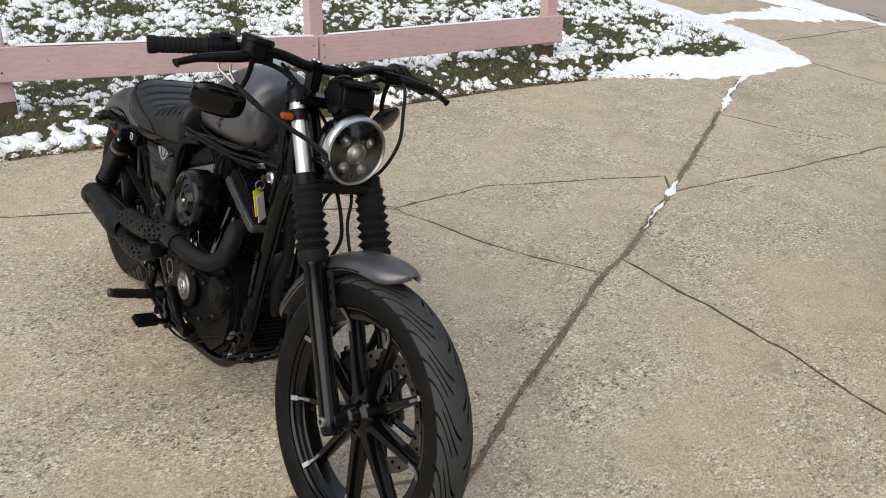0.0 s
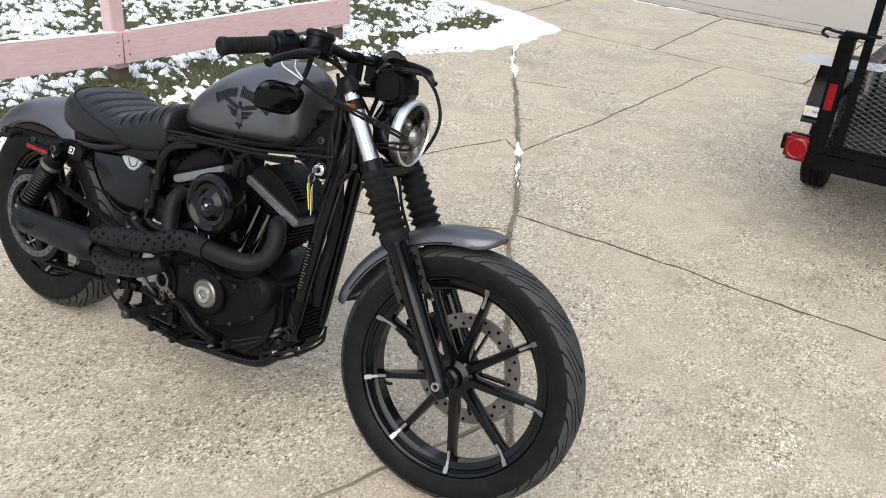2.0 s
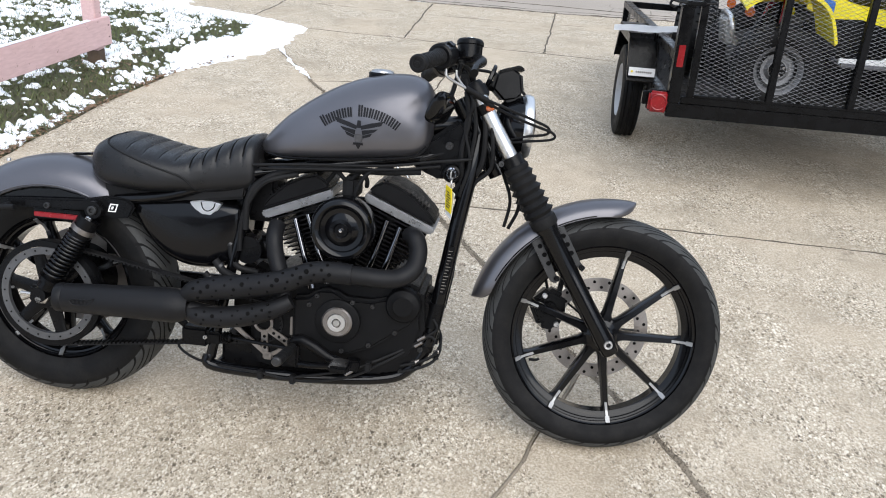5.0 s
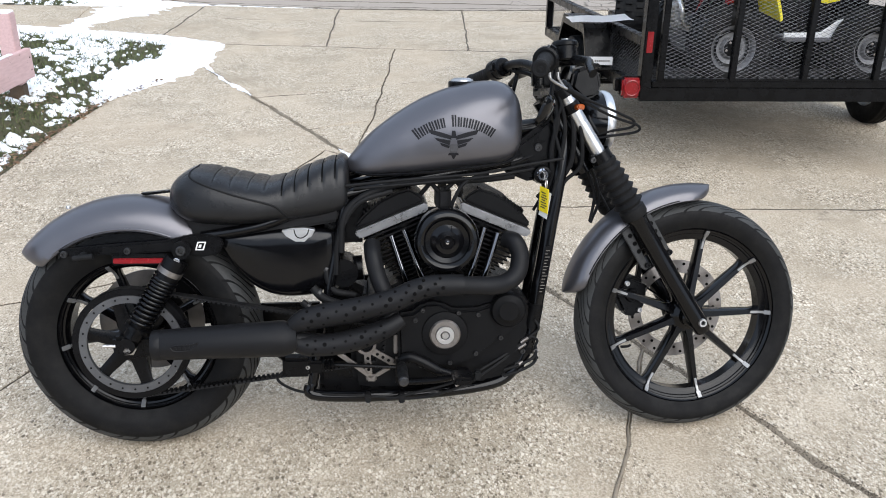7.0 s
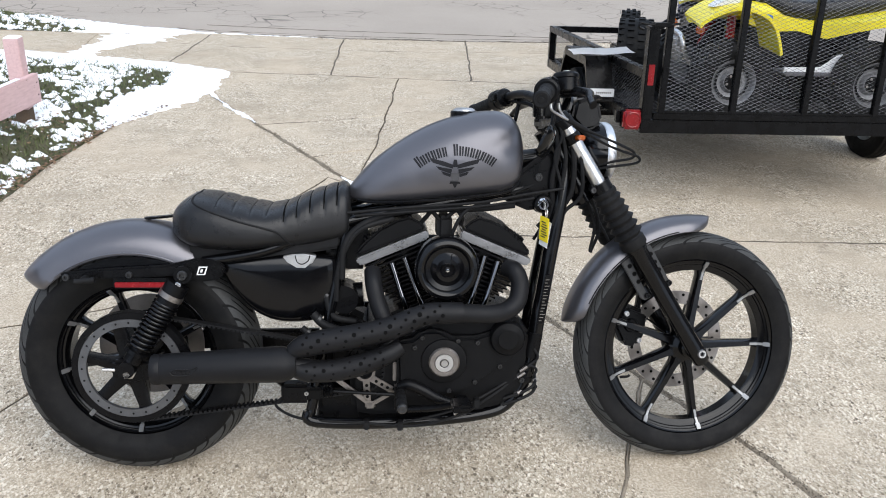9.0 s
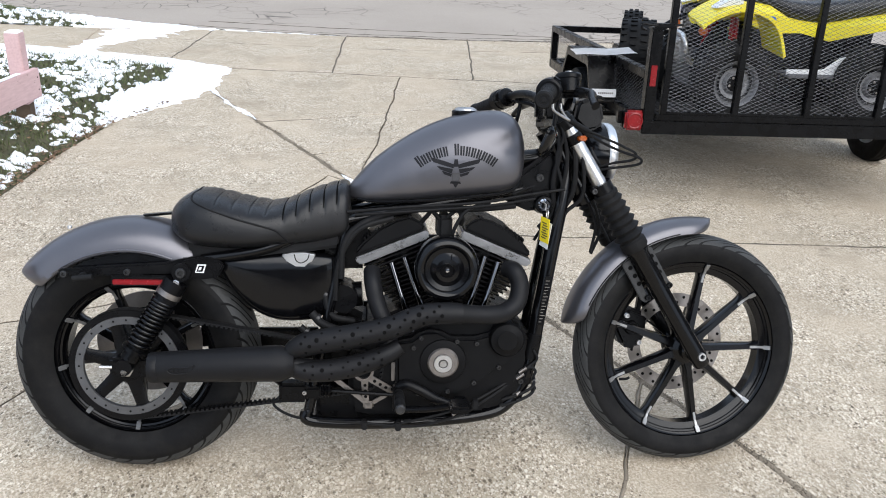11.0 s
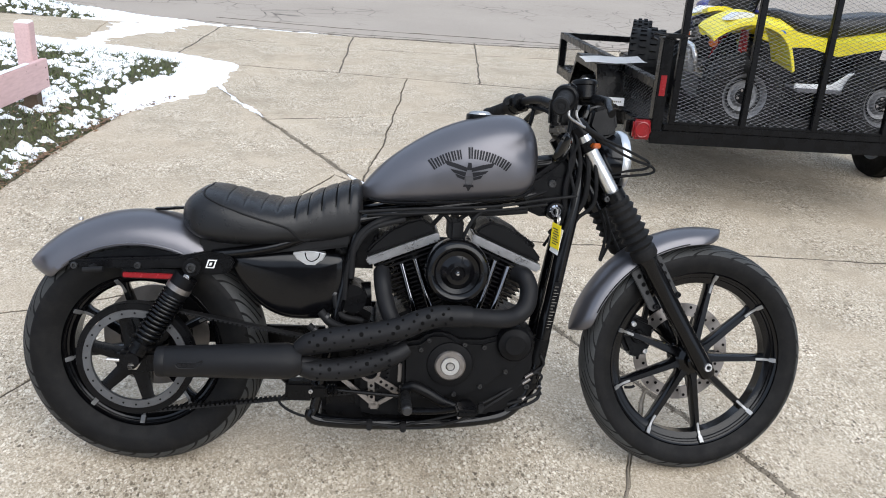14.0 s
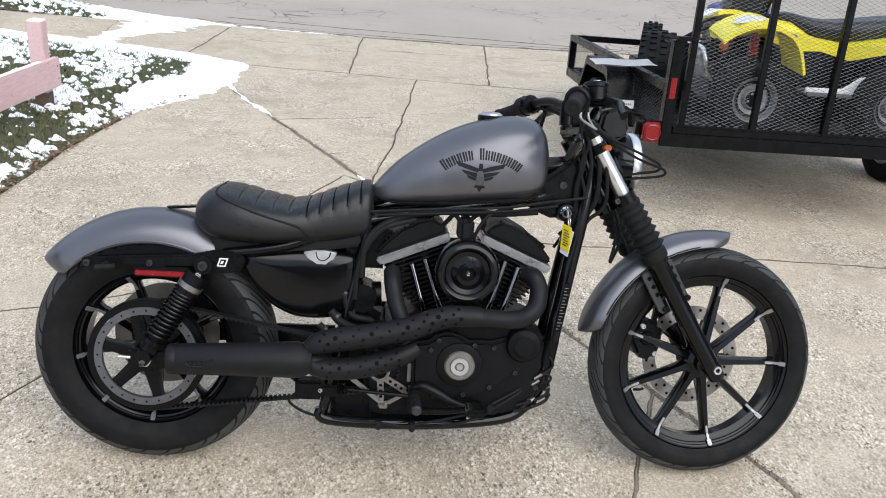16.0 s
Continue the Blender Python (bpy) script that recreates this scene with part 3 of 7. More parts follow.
# the lawn goes on beyond the mown strip by the drive
for lo, hi in (((-300, -300, -0.4), (-1.52, -1.71, 0.004)), ((-300, -1.7, -0.4), (-6.58, 8.58, 0.03)), ((10.0, -300, -0.4), (300, 4.4, 0.0))):
    tagged(finish("lawn", block(lo, hi), M["snowturf"]), "winter lawn with a thin patchy cover of snow", "lawn", kind="structure")

# grass blades
verts, faces = [], []
keys = [k for k, v in deps.items() if v[0] > -0.005]
for n in range(200000):
    i, j = keys[random.randrange(len(keys))]
    d, z, s = deps[i, j]
    x, y = gx[i] + random.uniform(-0.02, 0.02), gy[j] + random.uniform(-0.02, 0.02)
    if x < -5.0 and random.random() < 0.6:
        continue
    if s > 0 and random.random() < 0.35 + 1.6 * s:
        continue
    if s > 0:
        z += min(0.02, 0.05 * s ** 0.8)
    h = random.uniform(0.012, 0.034)
    a = random.uniform(0, 6.28)
    lean = random.uniform(0.5, 1.8) * h
    w = random.uniform(0.002, 0.0044)
    b = len(verts)
    verts += [(x + w * math.sin(a), y - w * math.cos(a), z - 0.004), (x - w * math.sin(a), y + w * math.cos(a), z - 0.004), (x + lean * math.cos(a), y + lean * math.sin(a), z + h)]
    faces.append((b, b + 1, b + 2))
tagged(sheet("grass", verts, faces, M["grass"]), "short dull green grass blades in the snow", "grass", kind="stuff")

# fallen leaves along the driveway edge and by the fence
verts, faces = [], []
for n in range(3000):
    y = random.uniform(-1.5, 3.9)
    if noise.noise(Vector((0.0, y * 2.6, 4.0))) + 0.5 * noise.noise(Vector((3.0, y * 9.0, 1.0))) < random.uniform(-0.55, 0.3):
        continue
    x = edge_x(y) - abs(random.gauss(0, 0.055)) + random.uniform(-0.01, 0.035)
    if random.random() < 0.1:
        x, y = random.gauss(-1.5, 0.1), random.gauss(3.3, 0.16)
    z = (lawn_z(x, y, max(0, edge_x(y) - x)) if x < edge_x(y) - 0.02 else 0.0) + random.uniform(0.003, 0.02)
    r = random.uniform(0.006, 0.017)
    a = random.uniform(0, 6.28)
    t = [random.uniform(-0.4, 0.4) * r for k in range(4)]
    b = len(verts)
    for k, (q, f) in enumerate(((0, 1.0), (1.5, 0.55), (3.1, 1.0), (4.6, 0.5))):
        verts.append((x + r * f * math.cos(a + q), y + r * f * math.sin(a + q), z + t[k]))
    faces += [(b, b + 1, b + 2), (b, b + 2, b + 3)]
tagged(sheet("fallen_leaves", verts, faces, M["leaf"]), "brown dead leaves along the lawn edge", "leaves", kind="stuff")


def snow_streak(points, widths, seed, ragged_by=1.5):
    """A low bank of snow lying along a joint."""
    line = spline([(x, y, 0) for x, y in points], 10)
    ws = np.interp(np.linspace(0, len(points) - 1, len(line)), range(len(points)), widths)
    rings = []
    for i, p in enumerate(line):
        t = (line[min(i + 1, len(line) - 1)] - line[max(i - 1, 0)]).normalized()
        nrm = Vector((-t.y, t.x, 0))
        c = wander((p.x, p.y), 0.016)
        k = max(0.02, 1 + ragged_by * noise.noise(Vector((p.x * 11, p.y * 11, seed))) + 0.5 * ragged_by * noise.noise(Vector((p.x * 31, p.y * 31, seed))))
        w = ws[i] * k
        h = 0.009 * min(1.0, w / 0.012)
        rings.append([Vector((c.x, c.y, -0.02)) + nrm * w * q if abs(q) > 1 else Vector((c.x, c.y, h * k2)) + nrm * w * q for q, k2 in ((-1.05, 0), (-1.0, 0.3), (-0.5, 0.8), (0.0, 1.0), (0.6, 0.8), (1.0, 0.3), (1.05, 0))])
    return loft(rings)


# dirt gathered in the gutter and long cracks in the street
gut = [(x, y + 0.1) for x, y in STREET[4:]]
filler(gut, 0.05, 0.07, -0.0185, M["crackdirt"], "dark dirt and wet leaves in the gutter")
filler([(x, y + 0.3) for x, y in STREET[4:]], 0.006, 0.02, -0.0275, M["crackdirt"], "dark dirt in a long street crack")
filler([(-1.2, 7.5), (0.1, 7.32), (1.5, 7.26), (2.7, 7.2), (5.0, 7.2)], 0.004, 0.012, -0.031, M["crackdirt"], "dark dirt in a long street crack")

banks = [snow_streak([(-0.62, 4.36), (-0.45, 4.02), (-0.3, 3.76), (-0.17, 3.54)], [0.02, 0.012, 0.02, 0.006], 1.0), snow_streak([(0.44, 2.47), (0.5, 2.36), (0.56, 2.26), (0.66, 2.06), (0.74, 1.92)], [0.003, 0.014, 0.009, 0.006, 0.002], 2.0),
         snow_streak([(-1.3, 6.86), (-0.9, 6.8), (-0.4, 6.74), (0.0, 6.7), (0.3, 6.68)], [0.05, 0.012, 0.006, 0.004, 0.001], 3.0, 2.4)]
for bm in banks:
    tagged(finish("snow_streak", bm, M["snow"]), "narrow streak of melting snow lying in a slab joint", "snow", "snow streaks in the joints")
rimline = snow_streak([(-1.12, 3.34), (-1.0, 3.6), (-0.84, 3.95), (-0.68, 4.33), (-0.66, 4.7), (-0.68, 5.02), (-1.0, 5.24), (-1.36, 5.39), (-1.7, 5.52)], [0.03, 0.07, 0.08, 0.08, 0.09, 0.08, 0.07, 0.06, 0.04], 6.0, 0.7)
tagged(finish("snow_bank", rimline, M["snow"]), "smooth bank of snow spilling over the driveway edge", "snow")
pile = snow_streak([(-1.96, 5.45), (-1.93, 5.85), (-1.78, 6.2), (-1.68, 6.5), (-1.5, 6.76), (-1.2, 6.86)], [0.12, 0.1, 0.2, 0.33, 0.28, 0.04], 9.0, 0.7)
tagged(finish("snow_bank", pile, M["snow"]), "thin bank of snow across the sidewalk", "snow")


# ---- unseen houses behind the drive and across the street, added to darken reflections ----
def house(mtx, w, d, h, rise, doors, label):
    """A plain added clapboard house; x along its front, y into it."""
    hs = thing("house", mtx, label, "house", "houses round the drive")
    part("wall", block((0, 0, -0.1), (w, d, h)), M["siding"], hs)
    for k in range(int(h / 0.18)):
        part("clapboard", block((-0.012, -0.02, 0.05 + k * 0.18), (w + 0.012, 0.0, 0.215 + k * 0.18)), M["siding"], hs)
    part("roof", slab([(-0.4, h), (w + 0.4, h), (w * 0.72, h + rise), (w * 0.28, h + rise)], -0.4, d + 0.4), M["shingle"], hs)
    for x in np.arange(1.2, w - 1.2, 2.4):
        wd = part("window", block((x, -0.05, 1.0), (x + 1.0, -0.021, 2.1), 0.01), M["whitetag"], hs)
        part("pane", block((x + 0.08, -0.056, 1.08), (x + 0.92, -0.051, 2.02)), M["pane"], wd)
    for x in doors:
        part("door", block((x, -0.06, 0.0), (x + 0.95, -0.0205, 2.05), 0.01), M["oldwood"], hs)
    return hs


# none of these is in view; they hide the bright low sky from the bike
house(pose(8.5, -19.0, 0, 0, 0, 180), 16.0, 7.0, 2.7, 1.2, (6.0,), "unseen low clapboard house added behind the driveway to darken reflections")
for k, x in enumerate((-34.0, -20.0, -6.5, 7.0, 20.5)):
    house(pose(x, 24.0 + (k % 2), 0), 11.5, 7.0, 4.2 + 0.5 * (k % 3), 2.6, (5.2,), "unseen clapboard house added across the street to darken reflections")
house(pose(14.0, 6.0, 0, 0, 0, -90), 12.0, 7.0, 3.6, 2.4, (5.0,), "unseen clapboard house added beside the driveway to darken reflections")
house(pose(-15.0, -8.0, 0, 0, 0, 90), 13.0, 7.0, 3.6, 2.4, (5.0,), "unseen clapboard house added beyond the lawn to darken reflections")
# ---- low pink fence ----
FA, FB_, FD = Vector((-1.475, 3.39, 0)), Vector((-1.7, 1.63, 0)), Vector((-1.93, -0.1, 0))
fence = thing("fence", Matrix.Translation(FA), "low pink-painted timber fence with chipped paint at the lawn edge", "fence")
run = (FD - FA).normalized()


def fence_point(d, z, off=0.0):
    p = run * d
    q = Vector((-run.y, run.x, 0)) * off
    return Vector((p.x + q.x, p.y + q.y, z))


for d0, d1, zl0, zl1 in ((0.0, 1.765, 0.16, 0.165), (1.772, 3.52, 0.165, 0.25), (3.526, 5.3, 0.25, 0.325)):
    r = bar(fence_point(d0, zl0 + 0.088, 0.0), fence_point(d1, zl1 + 0.088, 0.0), 0.038, 0.178, 0.004)
    rail = part("rail", r, M["pink"], fence, "wide pink rail board")
    for e in (0.03, d1 - d0 - 0.03):
        for z in (0.05, 0.125):
            p = fence_point(d0 + e, zl0 + (zl1 - zl0) * e / (d1 - d0) + z, 0.0)
            nail = bolt((0, 0, 0), 0.0045, 0.002, 'Y', -1)
            q = Vector((0, -1, 0)).rotation_difference(Vector((-run.y, run.x, 0)) * (1 if run.y < 0 else -1)).to_matrix().to_4x4()
            part("nail", moved(nail, Matrix.Translation(p + Vector((-run.y, run.x, 0)) * 0.019) @ q), M["hole"], fence)
for d, z0, z1 in ((0.075, 0.0, 0.56), (1.772, 0.0, 0.56), (3.5, 0.0, 0.62), (5.25, 0.0, 0.68)):
    p = fence_point(d, 0, -0.062)
    b = bar((p.x, p.y, 0.13), (p.x, p.y, z1), 0.088, 0.088, 0.005)
    b.transform(Matrix.Rotation(0, 4, 'Z'))
    post = part("post", b, M["pink"], fence, "square pink fence post")
    part("post_foot", bar((p.x, p.y, -0.05), (p.x, p.y, 0.131), 0.084, 0.084, 0.004), M["oldwood"], fence, "bare weathered wood post foot")
    part("post_cap_snow", moved(lathe([(0.058, 0), (0.052, 0.008), (0.03, 0.013), (0, 0.014)], 4, 'Z'), Matrix.Translation((p.x, p.y, z1)) @ Matrix.Rotation(radians(45), 4, 'Z')), M["snow"], fence, "dusting of snow on the post")
sn_r = None
for d0, d1, za, zb in ((0.2, 1.7, 0.339, 0.344), (1.8, 3.4, 0.344, 0.426)):
    b = bar(fence_point(d0, za + 0.003), fence_point(d1, zb + 0.003), 0.03, 0.006, 0.002)
    sn_r = b if sn_r is None else join(sn_r, b)
part("rail_snow", sn_r, M["snow"], fence, "thin line of snow on the rail")

# ---- utility trailer: x across, y forward from the rear bar, tipped down at its drawbar ----
TM = Matrix.Translation((1.93, 2.0, 0.408)) @ Matrix.Rotation(radians(-4.3), 4, 'X')
trailer = thing("trailer", TM, "black steel utility trailer with expanded-mesh ramp gate, parked", "trailer")
W, LEN = 1.755, 2.45
for lo, hi in (((0, 0, 0), (W, 0.06, 0.065)), ((0, LEN - 0.05, 0), (W, LEN, 0.065)), ((0, 0.061, 0.0), (0.05, LEN - 0.051, 0.065)), ((W - 0.05, 0.061, 0.0), (W, LEN - 0.051, 0.065))):
    part("chassis_beam", block(lo, hi, 0.004), M["trailer"], trailer)
for y in (0.5, 0.98, 1.46, 1.94):
    part("cross_member", block((0.051, y, -0.026), (W - 0.051, y + 0.04, -0.003), 0.003), M["trailer"], trailer)
for x in (0.0, W - 0.055):
    part("corner_post", block((x, 0.0, 0.066), (x + 0.055, 0.06, 0.5), 0.004), M["trailer"], trailer)
    part("post_cap", block((x - 0.006, -0.004, 0.501), (x + 0.061, 0.064, 0.512), 0.003), M["trailer"], trailer)
    part("front_post", block((x, LEN - 0.05, 0.066), (x + 0.05, LEN, 0.262), 0.003), M["trailer"], trailer)
    part("mid_post", block((x + 0.003, 0.75, 0.066), (x + 0.043, 0.79, 0.262), 0.003), M["trailer"], trailer)
    part("mid_post", block((x + 0.003, 1.6, 0.066), (x + 0.043, 1.64, 0.262), 0.003), M["trailer"], trailer)
    part("side_rail", block((x, 0.061, 0.263), (x + 0.05, LEN, 0.305), 0.003), M["trailer"], trailer, "black top side rail")
part("front_rail", block((0.051, LEN - 0.045, 0.263), (W - 0.051, LEN - 0.002, 0.305), 0.003), M["trailer"], trailer)
part("post_reflector", block((0.012, -0.004, 0.235), (0.042, 0.0, 0.335), 0.001), M["red"], trailer, "red reflective tape on the post")
part("post_reflector", block((W - 0.042, -0.004, 0.235), (W - 0.012, 0.0, 0.335), 0.001), M["red"], trailer, "red reflective tape on the post")
part("gate_latch", join(tube([(-0.035, -0.012, 0.5), (-0.06, -0.012, 0.512), (-0.05, -0.012, 0.53), (-0.02, -0.012, 0.525), (0.06, -0.012, 0.522), (0.14, -0.012, 0.53)], 0.006, 8), block((0.01, -0.02, 0.512), (0.1, 0.03, 0.532), 0.004)), M["satin"], trailer)


def strands(x0, x1, z0, z1, dx, dz, y, t, deep=0.0009):
    """Expanded metal: rows of slanted strands that meet in diamonds."""
    vs, fs = [], []
    nx, nz = int((x1 - x0) / dx), int((z1 - z0) / dz)
    for j in range(nz * 2):
        za, zb = z0 + j * dz / 2, z0 + (j + 1) * dz / 2
        for i in range(nx * 2 + 1):
            up = (i + j) % 2 == 0
            xa, xb = x0 + i * dx / 2, x0 + (i + 1) * dx / 2
            if xb > x1 + 1e-4:
                continue
            p, q = (Vector((xa, y, za)), Vector((xb, y, zb))) if up else (Vector((xa, y, zb)), Vector((xb, y, za)))
            d = (q - p).normalized()
            n = Vector((-d.z, 0, d.x)) * t
            b = len(vs)
            o = Vector((0, deep, 0))
            for c in (p, q):
                vs += [tuple(c - n - o), tuple(c + n - o * 0.3), tuple(c + n + o), tuple(c - n + o * 0.3)]
            fs += [(b, b + 1, b + 5, b + 4), (b + 1, b + 2, b + 6, b + 5), (b + 2, b + 3, b + 7, b + 6), (b + 3, b, b + 4, b + 7)]
    me = bpy.data.meshes.new("mesh_panel")
    me.from_pydata(vs, [], fs)
    me.materials.append(M["mesh"])
    return me


GATE = 1.25
xs = [0.085, 0.447, 0.815, 1.185, W - 0.115]
gate = part("gate", block((0.062, 0.004, 0.068), (W - 0.062, 0.034, 0.098), 0.003), M["trailer"], trailer, "black expanded-mesh ramp gate, closed upright")
part("gate_top", block((0.062, 0.004, GATE - 0.03), (W - 0.062, 0.034, GATE), 0.003), M["trailer"], gate)
for x in xs:
    part("gate_upright", block((x, 0.004, 0.0985), (x + 0.032, 0.034, GATE - 0.031), 0.003), M["trailer"], gate)
part("gate_rail", block((0.118, 0.006, 0.099), (W - 0.116, 0.03, 0.11), 0.003), M["trailer"], gate)
for a, b in zip(xs, xs[1:]):
    o = new("mesh_panel", strands(a + 0.03, b + 0.002, 0.104, GATE - 0.03, 0.042, 0.0185, 0.036, 0.00055))
    o.parent = gate
for x, y0 in ((0.024, 0.07), (W - 0.026, 0.07)):
    me = strands(0, LEN - 0.2, 0.07, 0.26, 0.042, 0.0185, 0, 0.0009)
    o = new("side_mesh", me)
    o.parent = trailer
    o.matrix_basis = pose(x, y0, 0, 0, 0, 90)
deck = new("deck_mesh", strands(0.04, W - 0.04, 0.05, LEN - 0.04, 0.08, 0.034, 0.0, 0.0025, 0.0055))
deck.parent = trailer
deck.matrix_basis = pose(0, 0, 0.0045, -90)
for s, x in ((-1, 0.01), (1, W + 0.002)):
    lt = part("tail_light", soften(block((min(x, x + s * 0.1), 0.03, 0.015), (max(x, x + s * 0.1), 0.075, 0.115), 0.0), 0.01, 3), M["satin"], trailer, "red square trailer tail light")
    part("light_lens", soften(block((min(x + s * 0.003, x + s * 0.097), -0.005, 0.016), (max(x + s * 0.003, x + s * 0.097), 0.032, 0.114), 0.0), 0.012, 3), M["red"], lt, "red lamp lens")
    part("lens_ring", lathe([(0.032, -0.007), (0.036, -0.009), (0.04, -0.007)], 28, at=(x + s * 0.05, 0, 0.065)), M["red"], lt)
    part("light_bracket", block((min(x + s * 0.08, x + s * 0.12), 0.05, 0.04), (max(x + s * 0.08, x + s * 0.12), 0.09, 0.1), 0.004), M["satin"], lt)
axle_y, axle_z = 0.955, -0.08
WHEEL_Y = 1.03
part("axle", moved(tube([(-0.08, WHEEL_Y, axle_z), (W + 0.08, WHEEL_Y, axle_z)], 0.024, 14, 1), Matrix()), M["trailer"], trailer)
part("leaf_spring", join(*[tube([(x, WHEEL_Y - 0.33, 0.0), (x, WHEEL_Y, axle_z + 0.03), (x, WHEEL_Y + 0.33, 0.0)], 0.014, 8) for x in (0.03, W - 0.03)]), M["trailer"], trailer)
for s, x in ((-1, -0.062), (1, W + 0.062)):
    wh = part("trailer_wheel", lathe([(0.155, -0.045), (0.15, -0.052), (0.142, -0.045), (0.135, -0.02), (0.06, -0.012), (0.05, -0.03), (0.03, -0.034), (0, -0.034), (0, 0.03), (0.135, 0.03), (0.15, 0.05), (0.155, 0.045)], 40, 'X'), M["whiterim"], trailer, "pale steel trailer wheel", pose(x, WHEEL_Y, axle_z, 0, 0, 180 if s > 0 else 0))
    tr = lathe([(0.152, -0.05), (0.17, -0.055), (0.21, -0.058), (0.243, -0.056), (0.258, -0.05), (0.262, -0.035), (0.256, -0.03), (0.263, -0.022), (0.264, -0.008), (0.258, -0.005), (0.258, 0.005), (0.264, 0.008), (0.263, 0.022), (0.256, 0.03), (0.262, 0.035), (0.258, 0.05), (0.243, 0.056), (0.21, 0.058), (0.17, 0.055), (0.152, 0.05)], 48, 'X', closed=True)
    part("trailer_tyre", tr, M["tyre"], wh)
    # fender: flat top, sloped ends, open to the wheel
    x0, x1 = (x - 0.075, x + 0.07) if s < 0 else (x - 0.07, x + 0.075)
    rings = []
    for y, z in ((axle_y - 0.4, 0.06), (axle_y - 0.385, 0.095), (axle_y - 0.29, 0.27), (axle_y - 0.26, 0.292), (axle_y + 0.24, 0.292), (axle_y + 0.27, 0.275), (axle_y + 0.4, 0.08)):
        rings.append([Vector((x0, y, z)), Vector((x1, y, z)), Vector((x1, y + 0.003, z - 0.006)), Vector((x0, y + 0.003, z - 0.006))])
    fd = part("trailer_fender", loft(rings), M["trailer"], trailer, "black flat-topped steel fender", sharp=25)
    yx = x0 if s < 0 else x1
    part("fender_skirt", loft([[Vector((yx, y, z)), Vector((yx + 0.004, y, z)), Vector((yx + 0.004, y, z - d)), Vector((yx, y, z - d))] for y, z, d in ((axle_y - 0.385, 0.098, 0.03), (axle_y - 0.29, 0.268, 0.05), (axle_y - 0.26, 0.29, 0.05), (axle_y + 0.24, 0.29, 0.05), (axle_y + 0.27, 0.273, 0.05), (axle_y + 0.39, 0.098, 0.03))]), M["trailer"], trailer)
    if s < 0:
        lab = part("maker_plate", block((x0 + 0.006, axle_y - 0.416, 0.088), (x0 + 0.142, axle_y - 0.41, 0.132), 0.001), M["whitetag"], fd, "white maker label")
        pr = join(*[block((x0 + 0.042 + k * 0.0108, axle_y - 0.4178, 0.106), (x0 + 0.049 + k * 0.0108, axle_y - 0.416, 0.115)) for k in range(8)])
        part("label_print", pr, M["discsteel"], fd)
        part("label_print", lathe([(0, axle_y - 0.4178), (0.006, axle_y - 0.4178), (0.006, axle_y - 0.416)], 14, at=(x0 + 0.022, 0, 0.111)), M["yellowtag"], fd)
part("drawbar", join(bar((0.1, LEN, 0.02), (W / 2 - 0.03, LEN + 1.1, 0.02), 0.05, 0.06, 0.004), bar((W - 0.1, LEN, 0.02), (W / 2 + 0.03, LEN + 1.1, 0.02), 0.05, 0.06, 0.004), block((W / 2 - 0.05, LEN + 1.05, -0.01), (W / 2 + 0.05, LEN + 1.3, 0.06), 0.01), tube([(W / 2, LEN + 1.0, 0.0), (W / 2, LEN + 1.0, -0.2)], 0.03, 14, 1)), M["trailer"], trailer)

# papers lying on the trailer's fender
pp = bmesh.new()
g = [[pp.verts.new((-0.24 + 0.36 * i / 8 + 0.03 * j / 5, 0.53 + 0.3 * j / 5 + 0.06 * i / 8, 0.314 + 0.003 * math.sin(i * 1.1 + j) + 0.008 * (i / 8) ** 2)) for j in range(6)] for i in range(9)]
for i in range(8):
    for j in range(5):
        pp.faces.new((g[i][j], g[i + 1][j], g[i + 1][j + 1], g[i][j + 1]))
bmesh.ops.solidify(pp, geom=pp.faces[:], thickness=0.01)
tagged(finish("paper_pad", pp, M["whitetag"], mtx=TM), "curled white paper pad lying on the trailer fender", "paper")


# ---- quad bikes on the trailer ----
def knobby(r, half, n):
    """A balloon tyre with rows of raised blocks."""
    bm = lathe([(r * 0.52, -half * 0.8), (r * 0.62, -half), (r * 0.84, -half * 1.0), (r * 0.94, -half * 0.82), (r * 0.965, -half * 0.4), (r * 0.97, 0), (r * 0.965, half * 0.4), (r * 0.94, half * 0.82), (r * 0.84, half), (r * 0.62, half), (r * 0.52, half * 0.8)], 40, closed=True)
    knobs = bmesh.new()
    for k in range(n):
        for y, w, o, rr in ((-0.82, 0.26, 0.0, 0.93), (-0.3, 0.3, 0.5, 0.975), (0.3, 0.3, 0.0, 0.975), (0.82, 0.26, 0.5, 0.93)):
            b = block((-0.0115, (y - w * 0.6) * half, rr * r - 0.008), (0.0115, (y + w * 0.6) * half, rr * r + 0.007), 0.0)
            b.transform(Matrix.Rotation(2 * math.pi * (k + o) / n, 4, 'Y'))
            knobs = join(knobs, b)
    return bm, knobs


